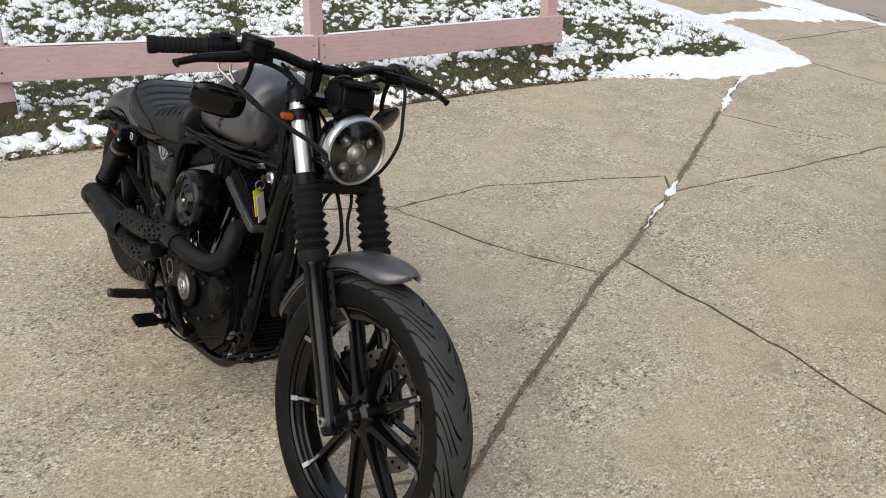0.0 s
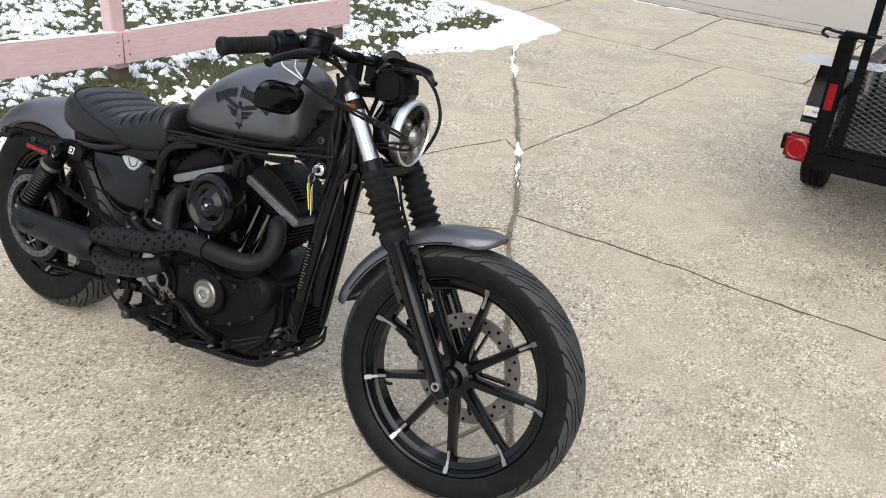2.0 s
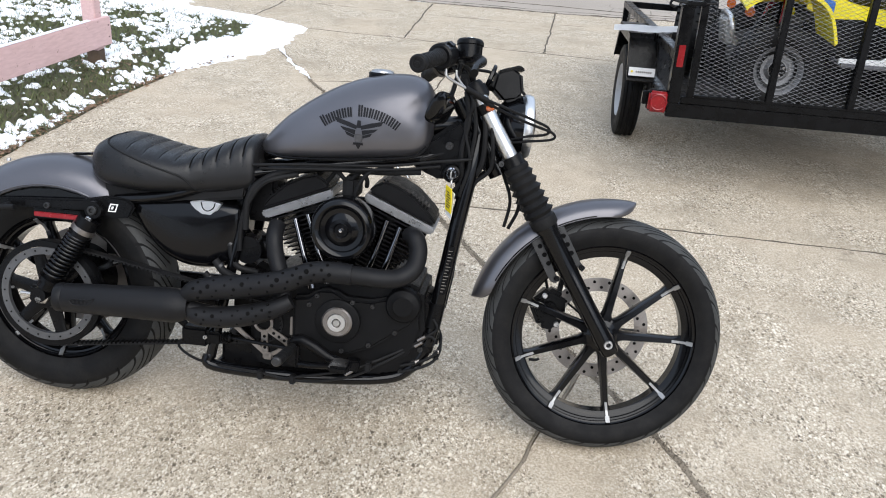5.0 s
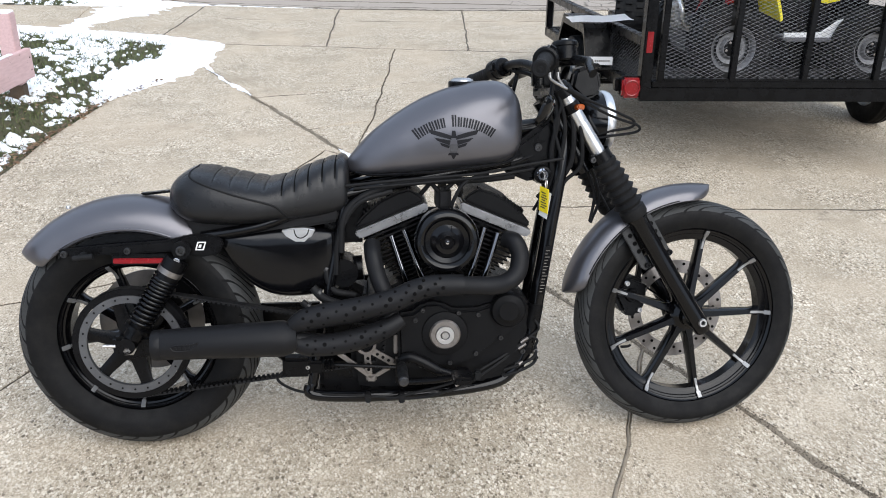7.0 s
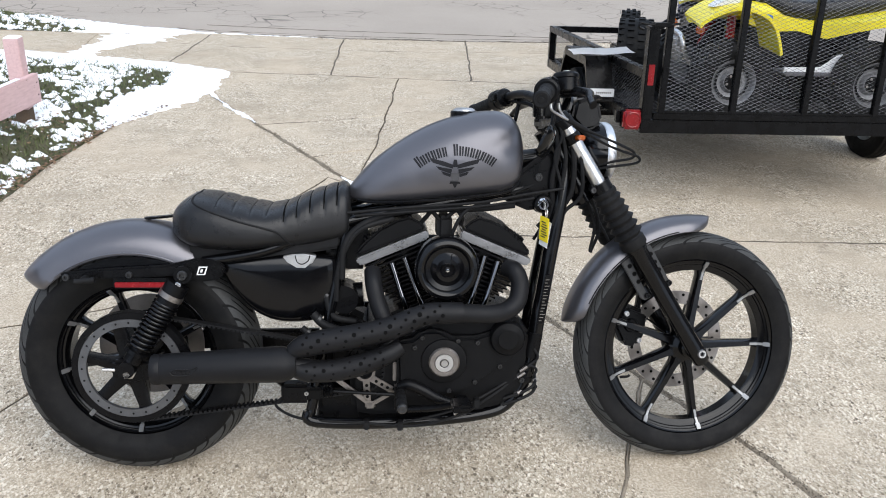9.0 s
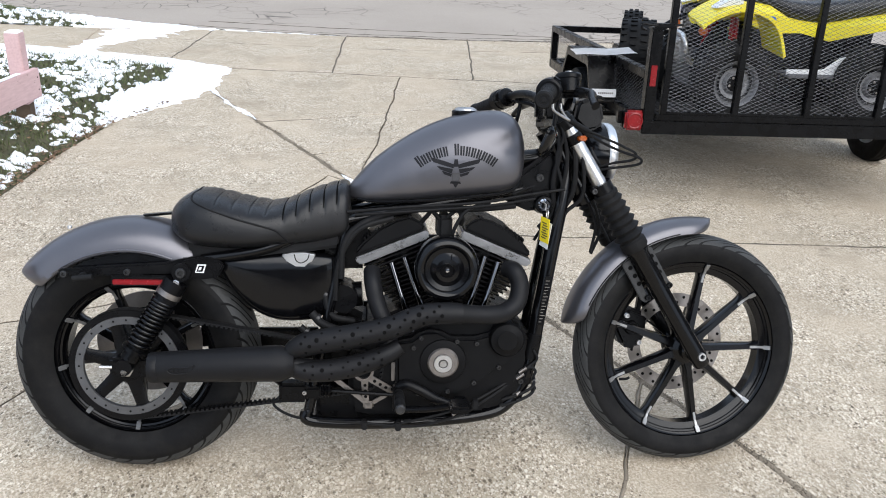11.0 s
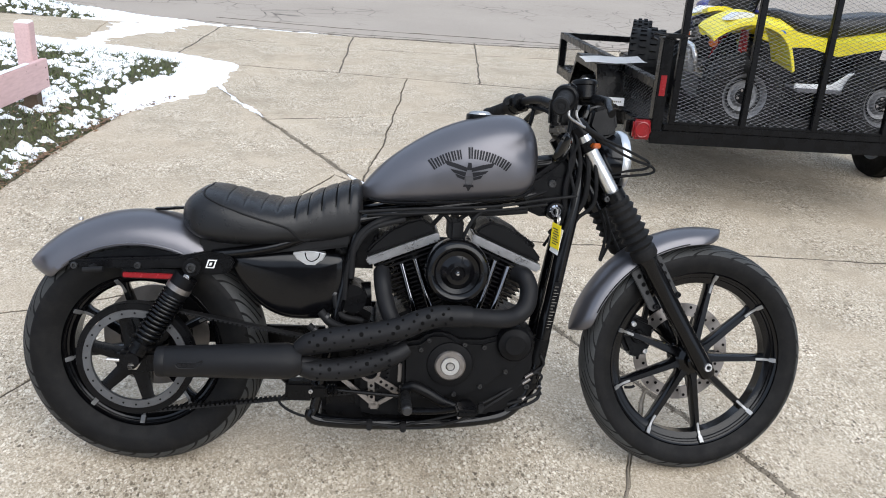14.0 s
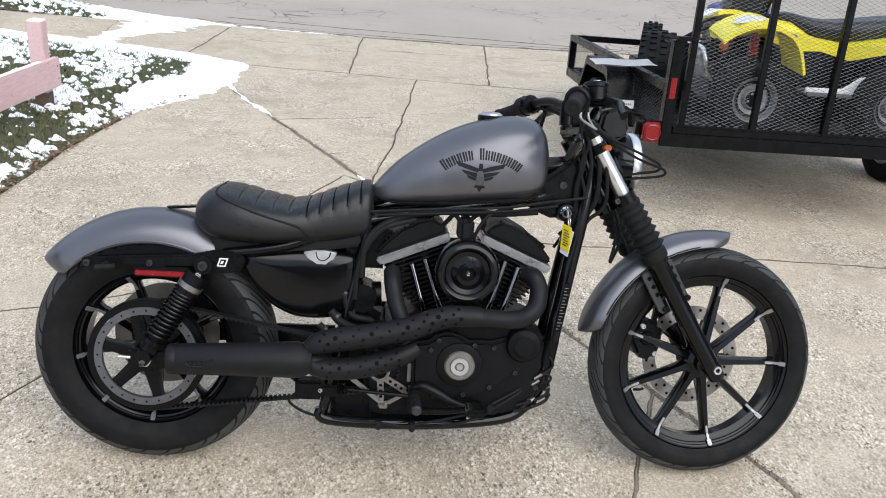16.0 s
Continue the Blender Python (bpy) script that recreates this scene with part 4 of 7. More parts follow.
def quad(mtx, plastic, decal, label, wide=0.36):
    """A small sport quad bike; x forward, y to its left."""
    q = thing("quad_bike", mtx, label, "quad bike", "quad bikes on the trailer")
    wb, tr, r = 0.86, 0.34 if wide > 0.3 else 0.47, 0.215
    for name, x, y, half in (("front_wheel", wb, -tr, 0.075 if wide > 0.3 else 0.062), ("front_wheel", wb, tr, 0.075 if wide > 0.3 else 0.062), ("rear_wheel", 0.1, -tr + 0.02, 0.1), ("rear_wheel", 0.1, tr - 0.02, 0.1)):
        s = -1 if y < 0 else 1
        w = part(name, lathe([(0.115, -half * 0.8), (0.118, -half * 0.9), (0.108, -half * 0.8), (0.1, -half * 0.5), (0.09, -half * 0.42), (0.06, -half * 0.38), (0.045, -half * 0.6), (0.0, -half * 0.62), (0, half * 0.6), (0.108, half * 0.8)], 36), M["dullrim"], q, "small dull silver steel wheel", pose(x, y, r, 0, 0, 180 if s > 0 else 0))
        carcass, knobs = knobby(r, half, 30)
        part("tyre", carcass, M["tyre"], w, "knobby black tyre")
        tagged(part("tyre_knob", knobs, M["tyre"], w, "raised tread blocks"), kind="stuff")
        part("rim_dark", lathe([(0.094, -half * 0.55), (0.082, -half * 0.5), (0.08, -half * 0.54)], 30), M["satin"], w)
        part("hub_dark", lathe([(0, -half * 0.66), (0.04, -half * 0.64), (0.046, -half * 0.5)], 24), M["satin"], w)
        for k in range(4):
            a = math.pi * k / 2 + 0.4
            part("lug_nut", lathe([(0, -half * 0.68), (0.007, -half * 0.66), (0.008, -half * 0.5)], 8, at=(0.03 * math.cos(a), 0, 0.03 * math.sin(a))), M["discsteel"], w)
    part("chassis", join(block((0.05, -0.09, 0.16), (0.85, 0.09, 0.24), 0.02), tube([(0.1, 0.04 - tr, r), (0.1, tr - 0.04, r)], 0.02, 10, 1), tube([(0.1, 0, 0.25), (0.3, 0, 0.45), (0.75, 0, 0.5), (0.95, 0, 0.3)], 0.02, 10), *[tube([(0.75, s * 0.05, 0.2), (wb, s * (tr - 0.06), r)], 0.014, 8, 1) for s in (-1, 1)], *[tube([(0.8, s * 0.1, 0.45), (wb, s * (tr - 0.08), 0.24)], 0.022, 12, 1) for s in (-1, 1)]), M["satin"], q)
    part("belly_panel", slab([(0.16, 0.09), (0.7, 0.09), (0.76, 0.3), (0.7, 0.45), (0.22, 0.46), (0.02, 0.5), (0.05, 0.3)], -0.16, 0.16, 0.02), M["satin"], q, "dark mechanical belly under the bodywork")
    part("motor", join(block((0.25, -0.1, 0.2), (0.55, 0.1, 0.4), 0.03), block((0.3, -0.14, 0.22), (0.48, 0.14, 0.34), 0.02)), M["satin"], q)
    for s in (-1, 1):
        part("footboard", block((0.22, min(s * 0.17, s * 0.34), 0.245), (0.56, max(s * 0.17, s * 0.34), 0.265), 0.006), M["greywall"], q)
    for s in (-1, 1):
        part("heel_guard", slab([(0.22, 0.25), (0.56, 0.255), (0.56, 0.285), (0.36, 0.29), (0.28, 0.35), (0.22, 0.37)], s * 0.3, s * 0.315, 0.003), M["whitetag"], q, "pale aluminium heel guard")
    part("bumper", join(tube([(0.9, -0.1, 0.24), (1.02, -0.12, 0.3), (1.06, -0.1, 0.42), (1.06, 0.1, 0.42), (1.02, 0.12, 0.3), (0.9, 0.1, 0.24)], 0.013, 10), slab([(1.03, 0.28), (1.06, 0.28), (1.08, 0.4), (1.05, 0.42)], -0.09, 0.09, 0.004)), M["alu"], q, "silver front bumper")
    # bodywork: nose, tank cowl, front fenders, tail
    nose = loft([[Vector((x, w * math.cos(a), z + h * math.sin(a))) for a in [2 * math.pi * k / 20 for k in range(20)]] for x, z, w, h in ((0.48, 0.51, 0.08, 0.05), (0.6, 0.545, 0.13, 0.06), (0.75, 0.555, 0.15, 0.05), (0.83, 0.55, 0.15, 0.045), (0.92, 0.528, 0.12, 0.035), (0.98, 0.5, 0.07, 0.022))])
    part("nose_cowl", nose, plastic, q, sharp=50)
    for s in (-1, 1):
        rings = []
        path = spline([(wb + fx, 0, r + fz) for fx, fz in ((0.2, 0.29), (0.17, 0.32), (0.1, 0.36), (0.02, 0.385), (-0.06, 0.38), (-0.115, 0.352), (-0.16, 0.29), (-0.19, 0.22), (-0.21, 0.155))], 3)
        path = path if s > 0 else path[7:]
        for k, c in enumerate(path):
            t = (path[min(k + 1, len(path) - 1)] - path[max(k - 1, 0)]).normalized()
            n = Vector((-t.z, 0, t.x)) * -0.012
            cx, cz = c.x, c.z
            lo, hi = 0.12, wide
            if k > len(path) - 10:
                lo = 0.2 if wide > 0.3 else 0.12
            sw = 0.05 * smooth01((k / (len(path) - 1) - 0.45) / 0.3)
            rings.append([Vector((cx, s * lo, cz + 0.03)), Vector((cx - sw / 2, s * (lo + hi) / 2, cz + 0.012)), Vector((cx - sw, s * hi, cz - 0.012)), Vector((cx - sw, s * hi, cz - 0.02)) - n, Vector((cx - sw / 2, s * (lo + hi) / 2, cz)) - n, Vector((cx, s * lo, cz + 0.018)) - n])
        if wide > 0.3:
            part("front_fender", loft(rings), plastic, q, "bright plastic front fender", sharp=50)
            part("fender_decal", slab([(wb + 0.12, r + 0.365), (wb - 0.02, r + 0.39), (wb - 0.02, r + 0.407), (wb + 0.06, r + 0.405)], s * 0.2, s * 0.3, 0.001), M["whitetag"], q, "white fender decal")
        rings = []
        for x, z0, z1, w in ((0.7, 0.49, 0.57, 0.1), (0.6, 0.45, 0.56, 0.13), (0.44, 0.46, 0.525, 0.15), (0.3, 0.425, 0.51, 0.2), (0.2, 0.47, 0.53, 0.3), (0.05, 0.51, 0.56, 0.36), (-0.18, 0.545, 0.585, 0.36)):
            w = min(w, wide)
            rings.append([Vector((x, s * 0.08, z1)), Vector((x, s * w, z1 - 0.01)), Vector((x, s * w, z0)), Vector((x, s * (w - 0.02), z0)), Vector((x, s * (w - 0.02), z1 - 0.02)), Vector((x, s * 0.08, z1 - 0.012))])
        part("side_panel", loft(rings), plastic, q, "bright plastic side panel", sharp=40)
        if wide > 0.3:
            part("shock", tube([(0.8, s * 0.12, 0.52), (0.84, s * 0.24, 0.26)], 0.024, 12, 1), M["red"], q, "red suspension spring")
        part("decal", slab([(0.66, 0.47), (0.54, 0.46), (0.58, 0.535), (0.64, 0.55)], s * 0.128, s * 0.133, 0.001), decal, q)
        part("decal", slab([(0.28, 0.455), (0.12, 0.475), (0.1, 0.52), (0.22, 0.505)], s * 0.2, s * 0.205, 0.001), M["whitetag"], q)
        if wide > 0.3:
            part("amber_reflector", lathe([(0, s * 0.004), (0.022, s * 0.003), (0.025, -s * 0.004), (0, -s * 0.006)], 20, 'Y', (1.0, s * 0.22, 0.46)), M["amber"], q)
    part("headlight", slab([(0.9, 0.54), (0.97, 0.51), (0.96, 0.49), (0.89, 0.51)], -0.08, 0.08, 0.006), M["chrome"], q)
    seat_r = []
    for x, z, w, h in ((0.66, 0.62, 0.04, 0.02), (0.6, 0.61, 0.08, 0.035), (0.48, 0.575, 0.105, 0.05), (0.36, 0.565, 0.12, 0.055), (0.22, 0.575, 0.13, 0.06), (0.05, 0.6, 0.13, 0.06), (-0.1, 0.62, 0.1, 0.04)):
        seat_r.append([Vector((x, w * math.copysign(abs(math.cos(a)) ** 0.6, math.cos(a)), z + h * math.copysign(abs(math.sin(a)) ** 0.7, math.sin(a)))) for a in [2 * math.pi * k / 24 + 0.01 for k in range(24)]])
    part("seat", loft(seat_r), M["vinyl"], q, "black vinyl saddle", sharp=50)
    part("handlebar", join(tube([(0.62, -0.36, 0.78), (0.68, -0.2, 0.77), (0.72, -0.08, 0.7), (0.72, 0.08, 0.7), (0.68, 0.2, 0.77), (0.62, 0.36, 0.78)], 0.012, 10), tube([(0.78, 0, 0.5), (0.71, 0, 0.7)], 0.02, 10, 1), tube([(0.7, -0.12, 0.75), (0.7, 0.12, 0.75)], 0.025, 12, 1)), M["satin"], q)
    for s in (-1, 1):
        part("grip", tube([(0.635, s * 0.26, 0.775), (0.615, s * 0.38, 0.78)], 0.018, 12, 1), M["rubber"], q)
    return q


DECK = 0.011
quad(TM @ pose(1.395, 0.62, DECK, 0, 0, 180), M["yellow"], M["bluedecal"], "yellow and black youth quad bike standing across the trailer deck")
quad(TM @ pose(0.74, 1.03, DECK, 0, 0, 75) @ Matrix.Scale(1.06, 4), M["blue"], M["whitetag"], "deep blue quad bike standing lengthwise on the trailer deck", 0.22)
# ---- the motorcycle: x forward from the rear axle, y to its left, z up; it leans on its stand ----
bike = thing("motorcycle", Matrix.Rotation(radians(-12), 4, 'X'), "matt charcoal cruiser motorcycle with black engine, leaning on its stand", "motorcycle")
FRONT = pose(1.528, 0.027, 0.334) @ pose(0, 0, 0, 0, 0, 4.5)
WHEEL = FRONT @ pose(0, 0, 0, -4.4)
FORK = FRONT @ pose(0, 0, 0, -4.6)
BAR = FORK @ pose(0, 0.004, 0.004)


def tyre_mesh(R, bead, half, pitch, groove=0.007):
    """A road tyre: rounded crown, sidewalls with ridges, swept grooves; the net is sheared to run along the grooves."""
    k, cell = 44, 36
    n = pitch * cell
    bm = bmesh.new()
    rings, cut = [], []
    crown = R - half * 0.72
    for i in range(n):
        ring, marks = [], []
        for j in range(k + 1):
            u = -1 + 2 * j / k
            w = abs(u)
            sweep = 1.7 * min(w, 0.72) - 0.14 * math.sin(min(w, 0.72) * 9.0)
            a = 2 * math.pi * (i + cell * sweep) / n
            ang = u * math.pi * 0.62
            y = half * math.sin(ang) / math.sin(min(math.pi / 2, math.pi * 0.62)) if abs(ang) < math.pi / 2 else half * (1 if u > 0 else -1) * (1 - 0.5 * (abs(ang) - math.pi / 2) ** 2)
            r = crown + (R - crown) * math.cos(ang)
            if w > 0.8:
                f = (w - 0.8) / 0.2
                low = crown + (R - crown) * math.cos(0.8 * math.pi * 0.62)
                r = low + (bead - low) * f
                y = math.copysign(half * (0.995 - 0.22 * f * f), u)
                if abs(f - 0.3) < 0.06 or abs(f - 0.85) < 0.06:
                    y *= 1.02
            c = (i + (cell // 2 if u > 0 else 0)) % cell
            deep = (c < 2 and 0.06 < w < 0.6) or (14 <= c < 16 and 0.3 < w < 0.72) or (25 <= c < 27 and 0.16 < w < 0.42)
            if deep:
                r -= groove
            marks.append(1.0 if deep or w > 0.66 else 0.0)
            ring.append(bm.verts.new((r * math.cos(a), y, r * math.sin(a))))
        rings.append(ring)
        cut.append(marks)
    for i in range(n):
        p, q = rings[i], rings[(i + 1) % n]
        for j in range(k):
            f = bm.faces.new((p[j], q[j], q[j + 1], p[j + 1]))
            # raised crown faces get the rubber with sheen in its colour
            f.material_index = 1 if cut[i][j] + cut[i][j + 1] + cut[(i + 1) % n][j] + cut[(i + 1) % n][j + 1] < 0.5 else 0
    return bm


def rim_mesh(lip, half, well):
    side = [(lip, 1.0), (lip - 0.004, 1.06), (lip - 0.007, 0.94), (lip - 0.011, 0.9), (lip - 0.012, 0.8), (lip - 0.017, 0.77), (lip - 0.019, 0.68), (well + 0.006, 0.62), (well, 0.5)]
    prof = [(r, -half * f) for r, f in side] + [(r, half * f) for r, f in side[::-1]]
    prof += [(lip + 0.004, half * 0.8), (well + 0.014, half * 0.4), (well + 0.014, -half * 0.4), (lip + 0.004, -half * 0.8)]
    return lathe(prof, 96, closed=True)


def spoke_mesh(r0, r1, w0, w1, y0, y1, d0, d1):
    """A cast spoke that tapers outwards; it lies along x, with a ridge on both faces."""
    rings = []
    for f in (0, 0.12, 0.5, 0.88, 1.0):
        r = r0 + (r1 - r0) * f
        w = w0 + (w1 - w0) * f + (0.012 if f == 0 else 0.01 if f == 1.0 else 0)
        y, d = y0 + (y1 - y0) * f, d0 + (d1 - d0) * f
        rings.append([(r, y - d, -w * 0.32), (r, y - d, w * 0.32), (r, y - d * 0.5, w * 0.5), (r, y + d * 0.5, w * 0.5), (r, y + d, w * 0.32), (r, y + d, -w * 0.32), (r, y + d * 0.5, -w * 0.5), (r, y - d * 0.5, -w * 0.5)])
    return loft([[Vector(p) for p in ring] for ring in rings])


def wheel_part(name, mtx, R, half, bead, lip, rimhalf, well, phase, label, hub):
    w = part(name, rim_mesh(lip, rimhalf, well), M["gloss"], bike, label, mtx)
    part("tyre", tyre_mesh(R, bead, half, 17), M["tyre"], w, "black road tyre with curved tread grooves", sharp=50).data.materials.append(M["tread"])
    part("hub", lathe(hub, 40), M["gloss"], w)
    s = part("spoke", spoke_mesh(0.04, well + 0.006, 0.026, 0.018, 0, 0, 0.022, 0.018), M["gloss"], w, "", pose(0, 0, 0, 0, -phase, 0))
    lipy, dip = -rimhalf - 0.0035, -0.72 * rimhalf - 0.002
    tip = bar((well - 0.026, -0.0195, 0), (well - 0.003, -0.5 * rimhalf - 0.003, 0), 0.004, 0.007, 0.001)
    tip = join(tip, bar((well - 0.003, -0.5 * rimhalf - 0.003, 0), (lip - 0.023, dip, 0), 0.004, 0.007, 0.001), bar((lip - 0.024, dip, 0), (lip - 0.008, lipy + 0.001, 0), 0.004, 0.012, 0.001))
    q = part("spoke_tip", tip, M["tip"], w, "bare machined metal spoke tip", pose(0, 0, 0, 0, -phase, 0))
    for k in range(1, 9):
        again(s, pose(0, 0, 0, 0, -phase + 40 * k, 0))
        again(q, pose(0, 0, 0, 0, -phase + 40 * k, 0))
    return w


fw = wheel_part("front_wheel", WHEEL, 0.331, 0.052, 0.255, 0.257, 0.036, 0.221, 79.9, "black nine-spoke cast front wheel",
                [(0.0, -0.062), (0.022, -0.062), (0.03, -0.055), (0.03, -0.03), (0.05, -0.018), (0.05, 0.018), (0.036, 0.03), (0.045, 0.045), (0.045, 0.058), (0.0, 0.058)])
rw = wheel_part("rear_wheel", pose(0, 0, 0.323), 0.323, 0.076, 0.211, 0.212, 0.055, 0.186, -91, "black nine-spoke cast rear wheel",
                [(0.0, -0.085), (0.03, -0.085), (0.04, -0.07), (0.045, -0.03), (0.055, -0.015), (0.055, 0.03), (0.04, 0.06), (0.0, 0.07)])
part("valve", tube([(0.2, 0, -0.07), (0.185, -0.01, -0.06), (0.176, -0.012, -0.058)], 0.004, 8, 3), M["rubber"], fw, "", pose(0, 0, 0, 0, 135, 0))

# brake disc on the left of the front wheel, with round holes
disc = lathe([(0.146, 0.062), (0.146, 0.067), (0.108, 0.067), (0.108, 0.062)], 72, closed=True)
part("brake_disc", disc, M["discsteel"], fw, "drilled steel brake disc")
for k in range(40):
    a = 2 * math.pi * k / 40
    r = 0.135 if k % 2 else 0.119
    part("disc_hole", lathe([(0, 0.0605), (0.0045, 0.0605), (0.0045, 0.062)], 8, at=(r * math.cos(a), 0, r * math.sin(a))), M["hole"], fw)
spider = None
for k in range(5):
    s = bar((0.03, 0.058, 0), (0.112, 0.063, 0), 0.022, 0.005, 0.001)
    s.transform(Matrix.Rotation(2 * math.pi * k / 5, 4, 'Y'))
    spider = s if spider is None else join(spider, s)
part("disc_carrier", spider, M["satin"], fw)

# rear pulley and belt, on the right
pul = lathe([(0.134, -0.108), (0.134, -0.1125), (0.114, -0.1125), (0.114, -0.1), (0.122, -0.094)], 80, closed=True)
pulley = part("pulley", pul, M["pulleyface"], bike, "grey belt pulley with drilled rim and black spokes", pose(-0.004, 0, 0.32))
part("pulley_flange", lathe([(0.152, -0.109), (0.151, -0.111), (0.135, -0.111), (0.135, -0.096), (0.146, -0.094), (0.147, -0.08), (0.152, -0.08)], 80, closed=True), M["satin"], pulley, "black outer flange")
arms = lathe([(0, -0.115), (0.036, -0.115), (0.042, -0.1), (0.042, -0.08), (0, -0.08)], 30)
for k in range(6):
    s = spoke_mesh(0.035, 0.118, 0.04, 0.03, -0.1, -0.1, 0.006, 0.006)
    s.transform(Matrix.Rotation(2 * math.pi * (k + 0.25) / 6, 4, 'Y'))
    arms = join(arms, s)
part("pulley_spokes", arms, M["satin"], pulley)
for k in range(24):
    a = 2 * math.pi * k / 24
    part("pulley_hole", lathe([(0, -0.1131), (0.0028, -0.1131), (0.0028, -0.1115)], 8, at=(0.125 * math.cos(a), 0, 0.125 * math.sin(a))), M["hole"], pulley)


def belt_mesh():
    """A toothed belt round the rear pulley and the engine sprocket."""
    c0, r0, c1, r1 = Vector((-0.004, 0.32)), 0.151, Vector((0.6, 0.305)), 0.058
    d = c1 - c0
    base = math.atan2(d.y, d.x)
    off = math.acos((r0 - r1) / d.length)
    line = []
    for k in range(25):
        a = base + off + (2 * math.pi - 2 * off) * k / 24
        line.append(c0 + r0 * Vector((math.cos(a), math.sin(a))))
    for k in range(13):
        a = base - off + 2 * off * k / 12
        line.append(c1 + r1 * Vector((math.cos(a), math.sin(a))))
    line.append(line[0])
    bm = bmesh.new()
    total = 0
    for a, b in zip(line, line[1:]):
        t = (b - a).normalized()
        n = Vector((-t.y, t.x))
        steps = max(1, round((b - a).length / 0.0125))
        for k in range(steps):
            for lo, hi, thick in ((0.0, 1.0, (-0.0015, 0.002)), (0.2, 0.75, (0.002, 0.0065))):
                p, q = a + (b - a) * ((k + lo) / steps), a + (b - a) * ((k + hi) / steps)
                vs = []
                for y in (-0.108, -0.084):
                    for c, e in ((p, thick[0]), (q, thick[0]), (q, thick[1]), (p, thick[1])):
                        w = c + n * e
                        vs.append(bm.verts.new((w.x, y, w.y)))
                for f in ((0, 1, 2, 3), (7, 6, 5, 4), (0, 4, 5, 1), (1, 5, 6, 2), (2, 6, 7, 3), (3, 7, 4, 0)):
                    bm.faces.new([vs[i] for i in f])
    return bm


part("drive_belt", belt_mesh(), M["rubber"], bike, "black toothed rubber drive belt", sharp=30)

rear_disc = part("rear_brake_disc", lathe([(0.146, 0.088), (0.146, 0.093), (0.1, 0.093), (0.1, 0.088)], 64, closed=True), M["discsteel"], rw, "steel rear brake disc")
part("disc_carrier", lathe([(0.101, 0.088), (0.101, 0.092), (0.03, 0.08), (0.03, 0.075)], 40, closed=True), M["satin"], rear_disc)
part("rear_caliper", block((0.06, 0.075, 0.385), (0.17, 0.115, 0.47), 0.014), M["satin"], bike, "black rear brake caliper")

# swing arm and axle
arm = part("swingarm", join(*[bar((-0.02, y * 1.02, 0.322), (0.48, y * 0.82, 0.335), 0.028, 0.055, 0.008) for y in (-0.125, 0.125)], block((-0.045, -0.14, 0.298), (0.04, -0.115, 0.35), 0.008)), M["satin"], bike, "black box-section swing arm")
part("axle_nut", lathe([(0, -0.17), (0.009, -0.17), (0.013, -0.166), (0.013, -0.155), (0.019, -0.152), (0.019, -0.14), (0, -0.14)], 6, at=(0, 0, 0.323)), M["steel"], arm, "steel axle nut")
part("axle_adjuster", tube([(-0.07, -0.132, 0.325), (-0.03, -0.132, 0.324)], 0.005, 8), M["steel"], arm)


# ---- frame ----
fr = [tube([(0.455, s * 0.11, 0.2), (0.475, s * 0.115, 0.168), (0.7, s * 0.108, 0.16), (0.93, s * 0.08, 0.17), (1.01, s * 0.066, 0.205), (1.055, s * 0.06, 0.29), (1.082, s * 0.056, 0.465),
            (1.105, s * 0.05, 0.62), (1.13, s * 0.04, 0.78), (1.14, s * 0.025, 0.86)], [0.0165, 0.0165, 0.0165, 0.0165, 0.017, 0.0195, 0.0205, 0.0205, 0.0205, 0.0205], 14) for s in (-1, 1)]
fr += [tube([(0.19, s * 0.1, 0.605), (0.35, s * 0.1, 0.635), (0.52, s * 0.085, 0.7), (0.7, s * 0.06, 0.735), (1.06, s * 0.03, 0.8)], 0.014, 10) for s in (-1, 1)]
fr += [tube([(0.46, s * 0.11, 0.19), (0.5, s * 0.1, 0.4), (0.54, s * 0.085, 0.6), (0.56, s * 0.08, 0.7)], 0.014, 10) for s in (-1, 1)]
fr += [tube([(0.3, 0, 0.66), (0.6, 0, 0.77), (0.9, 0, 0.85), (1.1, 0, 0.88)], 0.024, 12), tube([(1.205, 0, 0.76), (1.085, 0, 0.95)], 0.032, 20, 1)]
fr.append(tube([(0.48, -0.12, 0.165), (0.48, 0.12, 0.165)], 0.014, 10))
frame_part = part("frame_tube", join(*fr), M["gloss"], bike, "gloss black tubular steel frame")
neck = slab([(0.93, 0.79), (1.02, 0.845), (1.09, 0.9), (1.15, 0.83), (1.1, 0.74), (1.04, 0.735), (0.99, 0.755)], -0.045, 0.045, 0.012)
part("neck_gusset", neck, M["satin"], frame_part)
part("gusset_bolt", bolt((1.066, -0.045, 0.826), 0.011, 0.006), M["bracketgrey"], frame_part)
part("gusset_bolt", bolt((1.0, -0.045, 0.785), 0.007, 0.005), M["bracketgrey"], frame_part)
for k, (x, z, y) in enumerate(((1.1, 0.97, -0.05), (1.12, 0.95, -0.056), (1.145, 0.94, -0.046), (1.165, 0.93, -0.052))):
    part("wiring_cable", tube([(x, y, z), (x + 0.012, y - 0.012, z - 0.07), (x + 0.005 * k, y - 0.006, z - 0.15), (1.105 + 0.012 * k, y + 0.004, 0.735), (1.07 + 0.02 * k, y + 0.01, 0.69)], 0.0055 if k % 2 else 0.0075, 8), M["rubber"], frame_part)
part("wiring_sleeve", soften(block((1.125, -0.042, 0.76), (1.165, 0.03, 0.86), 0.0), 0.01, 2), M["satin"], frame_part, "black wiring sleeve at the steering head")
